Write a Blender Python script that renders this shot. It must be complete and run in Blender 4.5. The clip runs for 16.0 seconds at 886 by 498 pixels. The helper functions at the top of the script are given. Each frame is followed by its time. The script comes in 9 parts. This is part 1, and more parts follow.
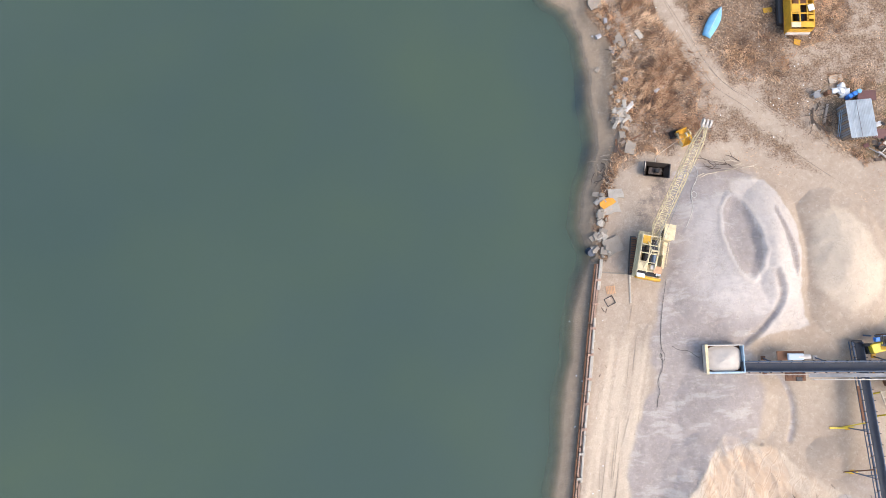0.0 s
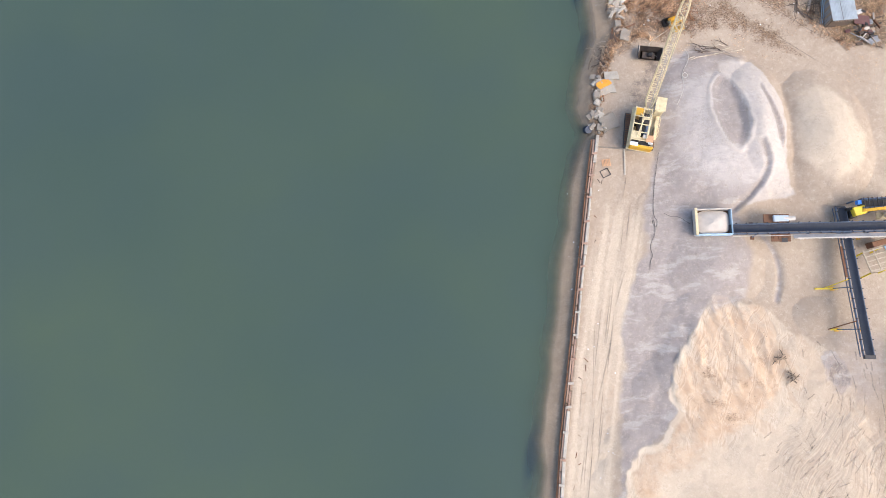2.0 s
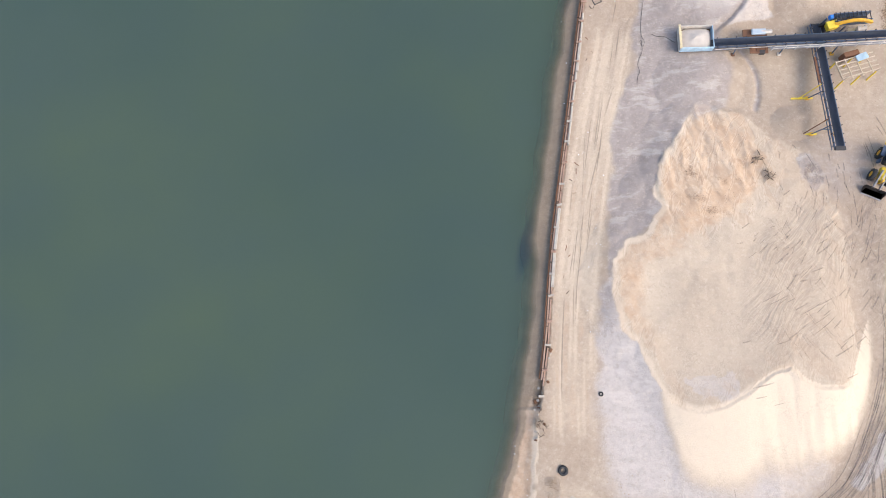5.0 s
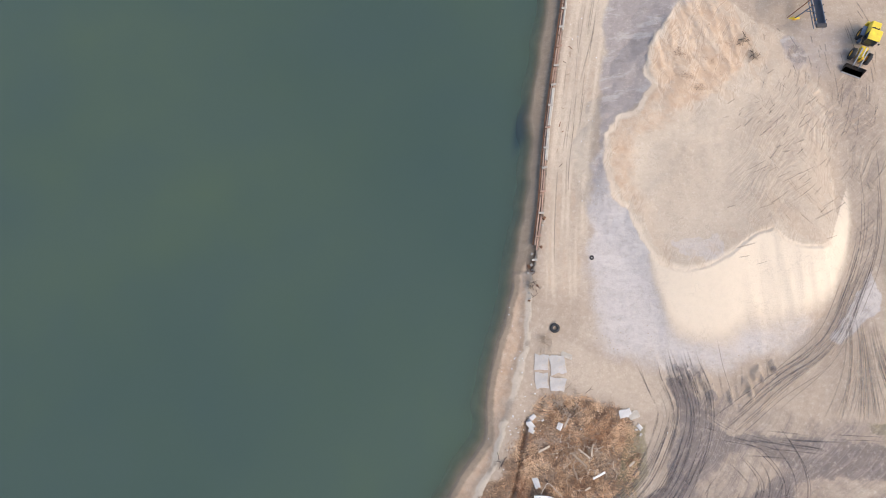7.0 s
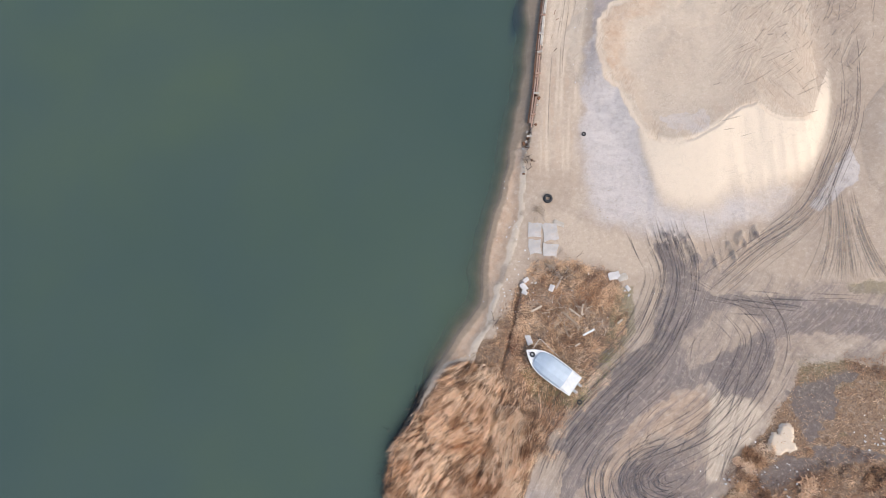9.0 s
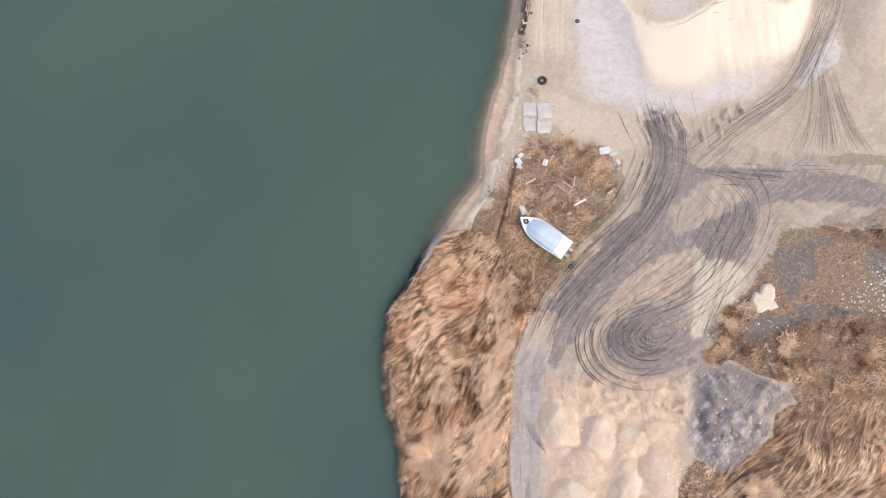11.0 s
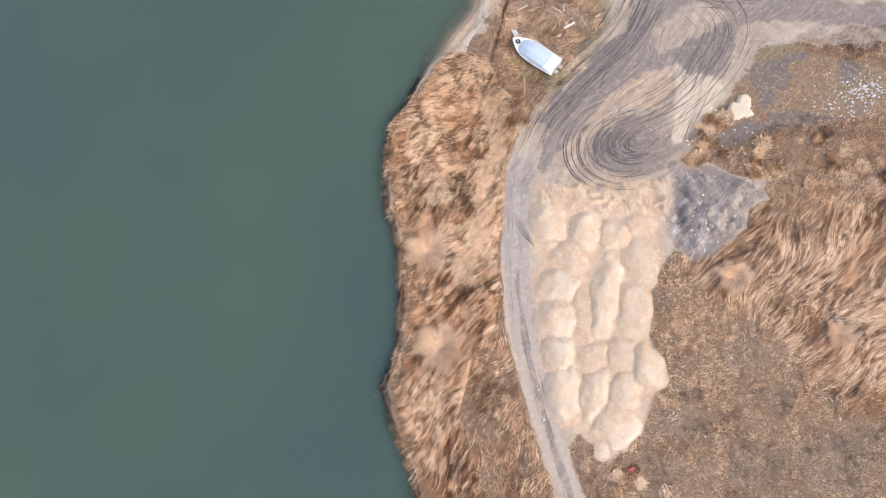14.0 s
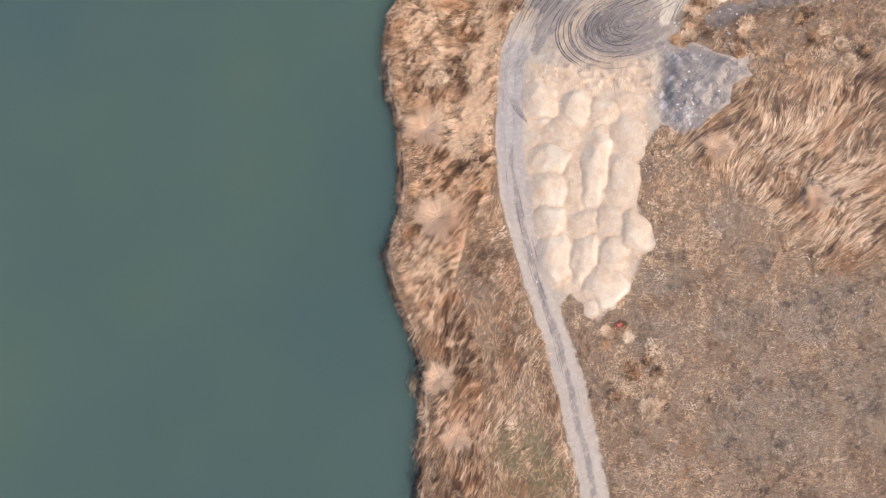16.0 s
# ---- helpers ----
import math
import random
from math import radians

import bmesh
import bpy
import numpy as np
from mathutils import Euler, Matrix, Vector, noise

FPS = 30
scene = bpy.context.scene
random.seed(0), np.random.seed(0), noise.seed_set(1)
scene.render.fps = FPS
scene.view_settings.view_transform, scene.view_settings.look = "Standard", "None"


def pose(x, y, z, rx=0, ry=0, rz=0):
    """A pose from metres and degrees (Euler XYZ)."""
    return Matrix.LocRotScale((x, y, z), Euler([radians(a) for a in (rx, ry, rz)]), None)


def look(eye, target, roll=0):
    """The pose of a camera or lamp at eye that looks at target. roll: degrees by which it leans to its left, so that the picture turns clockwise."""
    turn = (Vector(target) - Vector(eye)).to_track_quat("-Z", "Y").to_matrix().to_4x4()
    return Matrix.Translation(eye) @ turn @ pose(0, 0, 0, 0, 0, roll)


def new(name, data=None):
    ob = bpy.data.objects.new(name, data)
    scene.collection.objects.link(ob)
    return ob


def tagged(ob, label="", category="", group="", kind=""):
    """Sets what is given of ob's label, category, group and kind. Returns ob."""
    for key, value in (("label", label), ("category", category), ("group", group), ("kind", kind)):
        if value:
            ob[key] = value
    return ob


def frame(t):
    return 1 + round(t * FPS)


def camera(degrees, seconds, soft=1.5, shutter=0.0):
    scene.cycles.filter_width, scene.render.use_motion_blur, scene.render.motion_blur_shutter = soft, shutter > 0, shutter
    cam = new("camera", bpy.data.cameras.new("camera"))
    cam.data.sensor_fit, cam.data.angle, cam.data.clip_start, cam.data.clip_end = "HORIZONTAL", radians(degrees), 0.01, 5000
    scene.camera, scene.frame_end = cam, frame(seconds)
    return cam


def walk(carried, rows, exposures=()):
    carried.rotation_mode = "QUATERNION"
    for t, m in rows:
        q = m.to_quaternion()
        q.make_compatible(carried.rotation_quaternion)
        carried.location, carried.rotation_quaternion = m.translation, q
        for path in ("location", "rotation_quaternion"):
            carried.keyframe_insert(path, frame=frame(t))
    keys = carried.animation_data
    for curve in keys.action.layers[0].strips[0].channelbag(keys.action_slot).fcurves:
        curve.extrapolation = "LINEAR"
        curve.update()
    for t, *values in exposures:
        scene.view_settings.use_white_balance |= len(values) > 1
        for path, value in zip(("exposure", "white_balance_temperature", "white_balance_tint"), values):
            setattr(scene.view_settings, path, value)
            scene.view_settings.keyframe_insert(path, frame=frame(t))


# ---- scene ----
# The camera: a drone some 78 m up, looking nearly straight down and flying backwards along the shore.
cam = camera(75.0, 16.0, soft=0.7)
walk(cam, [
    (0, pose(-1.214, 62.826, 74.902, 6.399, 2.859, -2.722)),
    (0.5, pose(-1.136, 57.449, 75.777, 7.145, 3.249, -2.449)),
    (1, pose(-1.066, 52.171, 76.434, 7.792, 3.565, -2.202)),
    (1.5, pose(-1.006, 46.983, 76.913, 8.353, 3.816, -1.977)),
    (2, pose(-0.956, 41.879, 77.252, 8.835, 4.012, -1.772)),
    (3, pose(-0.882, 31.889, 77.632, 9.605, 4.269, -1.406)),
    (4, pose(-0.834, 22.145, 77.769, 10.169, 4.391, -1.086)),
    (5, pose(-0.793, 12.597, 77.797, 10.582, 4.428, -0.794)),
    (6, pose(-0.738, 3.201, 77.795, 10.889, 4.420, -0.519)),
    (7, pose(-0.645, -6.081, 77.798, 11.125, 4.399, -0.253)),
    (8, pose(-0.496, -15.275, 77.814, 11.313, 4.386, 0.006)),
    (9, pose(-0.273, -24.399, 77.828, 11.465, 4.395, 0.260)),
    (10, pose(0.027, -33.459, 77.820, 11.584, 4.432, 0.501)),
    (11, pose(0.400, -42.450, 77.772, 11.661, 4.492, 0.721)),
    (12, pose(0.826, -51.353, 77.681, 11.676, 4.562, 0.906)),
    (13, pose(1.266, -60.134, 77.572, 11.599, 4.622, 1.039)),
    (14, pose(1.661, -68.743, 77.505, 11.389, 4.641, 1.097)),
    (15, pose(1.928, -77.116, 77.592, 10.995, 4.581, 1.053)),
    (15.5, pose(1.980, -81.189, 77.744, 10.709, 4.506, 0.984)),
    (16, pose(1.956, -85.169, 78.005, 10.352, 4.392, 0.878)),
], exposures=[(0, 0.90), (4.2, 0.84), (6.3, 0.58), (9.2, 0.55), (11.3, 0.79), (16, 0.86)])

# ---- light ----
SUN_AZ, SUN_EL = radians(122), radians(46)     # azimuth clockwise from +y
world = bpy.data.worlds.new("world")
scene.world = world
world.use_nodes = True
wt = world.node_tree
sky = wt.nodes.new("ShaderNodeTexSky")
sky.sky_type, sky.sun_disc = "NISHITA", False
sky.sun_elevation, sky.sun_rotation = SUN_EL, SUN_AZ
sky.air_density, sky.dust_density = 1.0, 3.2
wt.links.new(sky.outputs[0], wt.nodes["Background"].inputs[0])
wt.nodes["Background"].inputs[1].default_value = 0.182
sun = new("sun", bpy.data.lights.new("sun", "SUN"))
sun.data.energy, sun.data.angle, sun.data.color = 0.86, radians(38), (1.0, 0.92, 0.80)
sun_way = Vector((math.sin(SUN_AZ) * math.cos(SUN_EL), math.cos(SUN_AZ) * math.cos(SUN_EL), math.sin(SUN_EL)))
sun.matrix_world = look(sun_way * 200, (0, 0, 0))


# ---- materials ----
class Nodes:
    """Short hand for a node tree."""
    def __init__(self, name):
        self.mat = bpy.data.materials.new(name)
        self.mat.use_nodes = True
        self.t = self.mat.node_tree
        self.bsdf = self.t.nodes["Principled BSDF"]

    def put(self, socket, value):
        if isinstance(value, bpy.types.NodeSocket):
            self.t.links.new(value, socket)
        elif isinstance(value, (tuple, list)) and len(value) == 3 and socket.type == "RGBA":
            socket.default_value = (*value, 1)
        else:
            socket.default_value = value

    def node(self, kind, ins=None, **props):
        n = self.t.nodes.new(kind)
        for key, value in props.items():
            if key == "operation":
                n.operation = value
            elif key == "blend_type":
                n.blend_type = value
            elif key == "data_type":
                n.data_type = value
            elif key == "noise_dimensions":
                n.noise_dimensions = value
            elif key == "feature":
                n.feature = value
            elif key == "attribute_name":
                n.attribute_name = value
        for k, v in (ins or {}).items():
            self.put(n.inputs[k], v)
        return n

    def math(self, op, a, b=0.0, c=0.0):
        return self.node("ShaderNodeMath", {0: a, 1: b, 2: c}, operation=op).outputs[0]

    def place(self):
        return self.node("ShaderNodeNewGeometry").outputs["Position"]

    def local(self):
        return self.node("ShaderNodeTexCoord").outputs["Object"]

    def noise(self, vec, scale, detail=3.0, rough=0.55, out="Fac"):
        return self.node("ShaderNodeTexNoise", {"Vector": vec, "Scale": scale, "Detail": detail, "Roughness": rough}).outputs[out]

    def stretch(self, vec, s):
        return self.node("ShaderNodeVectorMath", {0: vec, 1: s}, operation="MULTIPLY").outputs[0]

    def step(self, v, lo, hi):
        n = self.node("ShaderNodeMapRange", {"Value": v, "From Min": lo, "From Max": hi})
        n.interpolation_type = "SMOOTHSTEP"
        return n.outputs[0]

    def span(self, v, lo, hi, to_lo, to_hi):
        return self.node("ShaderNodeMapRange", {"Value": v, "From Min": lo, "From Max": hi, "To Min": to_lo, "To Max": to_hi}).outputs[0]

    def mix(self, f, a, b, how="MIX"):
        n = self.node("ShaderNodeMix", data_type="RGBA", blend_type=how)
        self.put(n.inputs[0], f)
        self.put(n.inputs[6], a)
        self.put(n.inputs[7], b)
        return n.outputs[2]

    def done(self, color, rough=0.8, metal=0.0, bump=None, depth=0.02, strength=1.0):
        self.put(self.bsdf.inputs["Base Color"], color)
        self.put(self.bsdf.inputs["Roughness"], rough)
        self.put(self.bsdf.inputs["Metallic"], metal)
        if bump is not None:
            b = self.node("ShaderNodeBump", {"Strength": strength, "Distance": depth, "Height": bump})
            self.t.links.new(b.outputs[0], self.bsdf.inputs["Normal"])
        return self.mat


def plain(name, color, rough=0.7, metal=0.0, wear=(0.25, 0.17, 0.11), worn=0.35, vary=0.25, scale=3.0):
    """Paint, metal, wood or stone with mottling at two scales, dirt and wear."""
    n = Nodes(name)
    p = n.local()
    who = n.node("ShaderNodeObjectInfo").outputs["Random"]
    big, fine = n.noise(p, scale * 0.4, 4), n.noise(p, scale * 6, 3)
    c = n.mix(n.span(big, 0.3, 0.7, 0, 1), tuple(v * (1 - vary) for v in color), tuple(min(1, v * (1 + vary * 0.7)) for v in color))
    c = n.mix(n.span(who, 0, 1, 0, 0.35), c, tuple(v * 0.72 for v in color))
    c = n.mix(n.math("MULTIPLY", n.step(n.noise(p, scale, 6, 0.7), 0.52, 0.72), worn), c, wear)
    c = n.mix(n.span(fine, 0.25, 0.75, 0.0, 0.25), c, tuple(v * 0.6 for v in color))
    return n.done(c, n.span(big, 0.2, 0.8, rough - 0.1, min(1, rough + 0.12)), metal, fine, 0.01, 0.5)


def ground_material():
    n = Nodes("ground")
    p = n.place()
    a = n.node("ShaderNodeAttribute", attribute_name="mask_a")
    sa = n.node("ShaderNodeSeparateColor", {0: a.outputs["Color"]}).outputs
    b = n.node("ShaderNodeAttribute", attribute_name="mask_b")
    sb = n.node("ShaderNodeSeparateColor", {0: b.outputs["Color"]}).outputs
    way = n.node("ShaderNodeAttribute", attribute_name="track")
    grey, ochre, soil, mud = sa[0], sa[1], sa[2], a.outputs["Alpha"]
    wet, moss, dark, pale = sb[0], sb[1], sb[2], b.outputs["Alpha"]
    worked = n.node("ShaderNodeSeparateXYZ", {0: n.node("ShaderNodeAttribute", attribute_name="worked").outputs["Vector"]}).outputs
    carve, pale_grey = worked[0], worked[1]
    n1, n2, n3 = n.noise(p, 0.11, 4), n.noise(p, 0.6, 5, 0.6), n.noise(p, 4.5, 4, 0.65)
    n4 = n.noise(p, 18, 3, 0.7)
    # streaks along the wheel tracks: quick across them, slow along them
    tv = n.stretch(way.outputs["Vector"], (1.0, 0.07, 0.0))
    s1, s2 = n.noise(tv, 2.6, 4, 0.7), n.noise(tv, 0.75, 3, 0.6)

    def edge(mask, lo=0.36, hi=0.64, k=0.55):
        j = n.math("MULTIPLY", n.math("SUBTRACT", n.math("ADD", n.math("MULTIPLY", n2, 0.6), n.math("MULTIPLY", n3, 0.4)), 0.5), k * 2)
        return n.step(n.math("ADD", mask, j), lo, hi)

    c = n.mix(n.span(n1, 0.3, 0.7, 0, 1), (0.375, 0.288, 0.215), (0.465, 0.376, 0.288))
    c = n.mix(n.span(n2, 0.35, 0.7, 0, 0.5), c, (0.36, 0.275, 0.20))
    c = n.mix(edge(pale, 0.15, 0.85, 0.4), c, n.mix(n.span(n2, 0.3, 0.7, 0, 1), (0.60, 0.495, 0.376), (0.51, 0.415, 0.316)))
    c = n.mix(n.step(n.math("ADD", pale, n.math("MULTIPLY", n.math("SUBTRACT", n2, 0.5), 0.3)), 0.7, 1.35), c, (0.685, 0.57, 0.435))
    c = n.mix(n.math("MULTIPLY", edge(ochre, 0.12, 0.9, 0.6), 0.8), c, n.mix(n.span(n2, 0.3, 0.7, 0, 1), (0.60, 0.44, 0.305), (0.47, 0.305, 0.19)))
    c = n.mix(n.math("MULTIPLY", edge(grey, 0.12, 0.88, 0.4), 0.9), c, n.mix(n.math("MULTIPLY", pale_grey, n.span(n2, 0.3, 0.75, 1.0, 0.6)), n.mix(n.span(n2, 0.3, 0.7, 0, 1), (0.285, 0.246, 0.230), (0.36, 0.315, 0.294)), (0.54, 0.495, 0.465)))
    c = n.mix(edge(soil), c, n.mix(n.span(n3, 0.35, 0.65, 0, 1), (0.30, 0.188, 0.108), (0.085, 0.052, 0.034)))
    c = n.mix(n.math("MULTIPLY", edge(moss), 0.6), c, n.mix(n.span(n3, 0.35, 0.65, 0, 1), (0.20, 0.17, 0.085), (0.115, 0.105, 0.05)))
    c = n.mix(n.math("MULTIPLY", edge(dark), 0.85), c, n.mix(n.span(n3, 0.3, 0.7, 0, 1), (0.06, 0.049, 0.047), (0.19, 0.158, 0.145)))
    c = n.mix(n.math("MULTIPLY", edge(wet, 0.3, 0.7), 0.93), c, n.mix(n.span(n2, 0.3, 0.7, 0, 1), (0.30, 0.225, 0.152), (0.215, 0.162, 0.11)))
    line = n.math("SUBTRACT", 1.0, n.math("ABSOLUTE", n.math("SUBTRACT", n.math("MULTIPLY", n.noise(tv, 3.4, 2, 0.5), 2.0), 1.0)))
    line = n.step(line, 0.80, 0.97)
    rut = n.math("MAXIMUM", n.step(s1, 0.46, 0.62), line)
    streak = n.mix(n.span(s2, 0.35, 0.65, 0, 1), (0.138, 0.112, 0.108), (0.235, 0.194, 0.178))
    streak = n.mix(n.math("MULTIPLY", rut, 0.72), streak, (0.095, 0.082, 0.086))
    streak = n.mix(n.math("MULTIPLY", n.step(s1, 0.47, 0.36), 0.45), streak, (0.32, 0.262, 0.228))
    streak = n.mix(n.math("MULTIPLY", n.step(mud, 0.78, 1.05), 0.5), streak, (0.105, 0.09, 0.095))
    cover = n.math("MULTIPLY", n.step(n.math("ADD", mud, n.math("MULTIPLY", n.math("SUBTRACT", n.math("ADD", n.math("MULTIPLY", s2, 0.6), n.math("MULTIPLY", n2, 0.4)), 0.5), 1.3)), 0.25, 0.68), 0.95)
    c = n.mix(n.math("MULTIPLY", cover, n.span(n2, 0.3, 0.7, 1.0, 0.72)), c, streak)
    lie = n.node("ShaderNodeSeparateXYZ", {0: way.outputs["Vector"]}).outputs
    c = n.mix(n.math("MULTIPLY", n.math("MULTIPLY", n.math("MAXIMUM", n.step(s1, 0.52, 0.63), n.math("MULTIPLY", line, 0.8)), lie[2]), 0.34), c, (0.22, 0.17, 0.13))
    c = n.mix(n.span(n.noise(p, 1.3, 7, 0.75), 0.47, 0.72, 0.0, n.math("SUBTRACT", 0.34, n.math("MULTIPLY", pale, 0.2))), c, (0.20, 0.15, 0.11))
    c = n.mix(n.span(n.noise(p, 1.7, 6, 0.75), 0.52, 0.72, 0.0, n.math("SUBTRACT", 0.40, n.math("MULTIPLY", wet, 0.34))), c, (0.66, 0.57, 0.465))
    c = n.mix(n.span(n4, 0.3, 0.75, 0.0, 0.07), c, (0.13, 0.10, 0.08))
    c = n.mix(n.math("MULTIPLY", n.step(n.noise(p, 5.0, 2, 0.5), 0.70, 0.75), n.math("SUBTRACT", 0.5, n.math("MULTIPLY", n.math("MAXIMUM", pale, grey), 0.5))), c, (0.17, 0.13, 0.10))
    # creases and slipped faces in dug sand: relief shading painted as darker cuts, pale lips
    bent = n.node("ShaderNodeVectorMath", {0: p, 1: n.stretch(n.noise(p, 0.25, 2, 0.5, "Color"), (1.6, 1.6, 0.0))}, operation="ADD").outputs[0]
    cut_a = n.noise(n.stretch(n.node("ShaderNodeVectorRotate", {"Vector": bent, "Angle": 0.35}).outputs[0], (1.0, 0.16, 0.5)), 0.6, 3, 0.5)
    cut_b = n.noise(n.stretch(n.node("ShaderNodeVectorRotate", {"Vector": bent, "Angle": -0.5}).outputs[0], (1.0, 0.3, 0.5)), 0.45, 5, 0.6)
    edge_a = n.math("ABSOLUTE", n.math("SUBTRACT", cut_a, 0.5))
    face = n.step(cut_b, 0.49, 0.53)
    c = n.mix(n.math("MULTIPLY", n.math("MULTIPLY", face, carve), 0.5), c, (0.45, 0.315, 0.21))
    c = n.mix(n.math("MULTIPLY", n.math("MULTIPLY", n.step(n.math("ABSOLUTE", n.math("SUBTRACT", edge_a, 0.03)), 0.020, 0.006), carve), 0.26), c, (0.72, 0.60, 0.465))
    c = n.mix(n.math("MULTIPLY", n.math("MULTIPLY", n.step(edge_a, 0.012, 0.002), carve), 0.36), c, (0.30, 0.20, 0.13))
    # pale wisps drifted over the gravel
    wisp = n.noise(n.stretch(bent, (0.35, 1.0, 0.5)), 0.55, 6, 0.65)
    c = n.mix(n.math("MULTIPLY", n.math("MULTIPLY", n.step(wisp, 0.52, 0.62), n.math("MULTIPLY", n.step(grey, 0.3, 0.8), n.math("SUBTRACT", 1.0, worked[2]))), 0.34), c, (0.58, 0.53, 0.485))
    # fine scuffs and drifts: thin dark lines with pale lips
    scuff = n.math("ABSOLUTE", n.math("SUBTRACT", n.noise(n.stretch(p, (1.0, 0.7, 1.0)), 0.8, 5, 0.6), 0.5))
    where = n.step(n.noise(p, 0.25, 2), 0.42, 0.62)
    c = n.mix(n.math("MULTIPLY", n.math("MULTIPLY", n.step(scuff, 0.022, 0.004), where), 0.15), c, (0.21, 0.16, 0.12))
    c = n.mix(n.math("MULTIPLY", n.math("MULTIPLY", n.step(n.math("ABSOLUTE", n.math("SUBTRACT", scuff, 0.035)), 0.014, 0.003), where), 0.12), c, (0.66, 0.57, 0.46))
    sep = n.node("ShaderNodeSeparateXYZ", {0: way.outputs["Vector"]}).outputs
    h = n.math("ADD", n.math("MULTIPLY", n.math("MULTIPLY", s1, sep[2]), 1.6), n.math("ADD", n.math("MULTIPLY", n3, 0.45), n.math("MULTIPLY", n4, 0.12)))
    h = n.math("ADD", h, n.math("MULTIPLY", n.math("ADD", n.math("MULTIPLY", n.math("MINIMUM", edge_a, 0.1), 2.5), n.math("MULTIPLY", face, -0.35)), carve))
    return n.done(c, n.math("SUBTRACT", 0.95, n.math("MULTIPLY", wet, 0.35)), 0.0, h, 0.16, 0.8)


def water_material():
    n = Nodes("water")
    p = n.place()
    depth = n.node("ShaderNodeAttribute", attribute_name="depth").outputs["Fac"]
    n1, n2 = n.noise(p, 0.018, 3), n.noise(p, 0.06, 4)
    c = n.mix(n.span(n1, 0.35, 0.65, 0, 1), (0.046, 0.074, 0.062), (0.063, 0.092, 0.063))
    c = n.mix(n.span(n2, 0.35, 0.7, 0, 0.5), c, (0.050, 0.077, 0.071))
    # blends the pockets along the quay towards darker blue
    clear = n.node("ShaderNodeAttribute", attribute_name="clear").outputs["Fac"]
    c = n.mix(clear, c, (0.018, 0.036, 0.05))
    ripple = n.math("ADD", n.noise(p, 1.3, 3), n.math("MULTIPLY", n.noise(p, 5, 2), 0.25))
    n.put(n.bsdf.inputs["IOR"], 1.33)
    # murky water hides its bed within about a metre
    n.put(n.bsdf.inputs["Alpha"], n.math("SUBTRACT", 1.0, n.math("POWER", 2.718, n.math("MULTIPLY", depth, -3.4))))
    return n.done(c, 0.07, 0.0, ripple, 0.03, 0.25)


def straw(name, light, mid, deep, each=0.7):
    """Dry stalks: the tuft's tone from pale to dark, each stalk a little off it, weathered to grey in places."""
    n = Nodes(name)
    r = n.node("ShaderNodeNewGeometry").outputs["Random Per Island"]
    p = n.place()
    lie = n.node("ShaderNodeSeparateXYZ", {0: n.node("ShaderNodeAttribute", attribute_name="tone").outputs["Vector"]}).outputs
    k = n.math("ADD", lie[0], n.math("MULTIPLY", n.math("SUBTRACT", r, 0.5), each))
    k = n.math("ADD", k, n.math("MULTIPLY", n.math("SUBTRACT", n.noise(p, 3.0, 3, 0.6), 0.5), 0.5))
    c = n.mix(n.span(k, 0.02, 0.5, 0, 1), deep, mid)
    c = n.mix(n.span(k, 0.48, 1.0, 0, 1), c, light)
    c = n.mix(n.span(n.noise(p, 0.17, 3), 0.48, 0.68, 0, 0.4), c, tuple(v * f for v, f in zip(mid, (0.98, 0.74, 0.55))))
    grey = n.mix(n.span(k, 0.0, 1.0, 0, 1), (0.10, 0.078, 0.066), (0.50, 0.385, 0.30))
    c = n.mix(n.math("MULTIPLY", lie[1], 0.85), c, grey)
    return n.done(c, 0.8)


def rut_material(name, dark, berm, strength):
    n = Nodes(name)
    p = n.place()
    r = n.node("ShaderNodeNewGeometry").outputs["Random Per Island"]
    u = n.node("ShaderNodeAttribute", attribute_name="across").outputs["Vector"]
    sep = n.node("ShaderNodeSeparateXYZ", {0: u}).outputs
    side = n.math("ABSOLUTE", sep[0])
    tread = n.noise(n.stretch(u, (1.5, 5.0, 0.0)), 1.0, 2)
    c = n.mix(n.span(r, 0, 1, 0, 0.6), dark, tuple(v * 1.5 for v in dark))
    c = n.mix(n.span(tread, 0.35, 0.65, 0, 0.45), c, tuple(v * 0.7 for v in dark))
    c = n.mix(n.step(side, 0.45, 0.75), c, berm)
    gap = n.step(n.math("ADD", n.noise(n.stretch(u, (0.35, 0.16, 0.0)), 1.0, 3), n.math("MULTIPLY", n.noise(p, 1.1, 3), 0.5)), 0.55, 0.82)
    a = n.math("MULTIPLY", n.math("MULTIPLY", gap, n.math("SUBTRACT", 1.0, n.step(side, 0.72, 1.0))), n.math("MULTIPLY", sep[2], strength))
    n.put(n.bsdf.inputs["Alpha"], a)
    return n.done(c, 0.9)


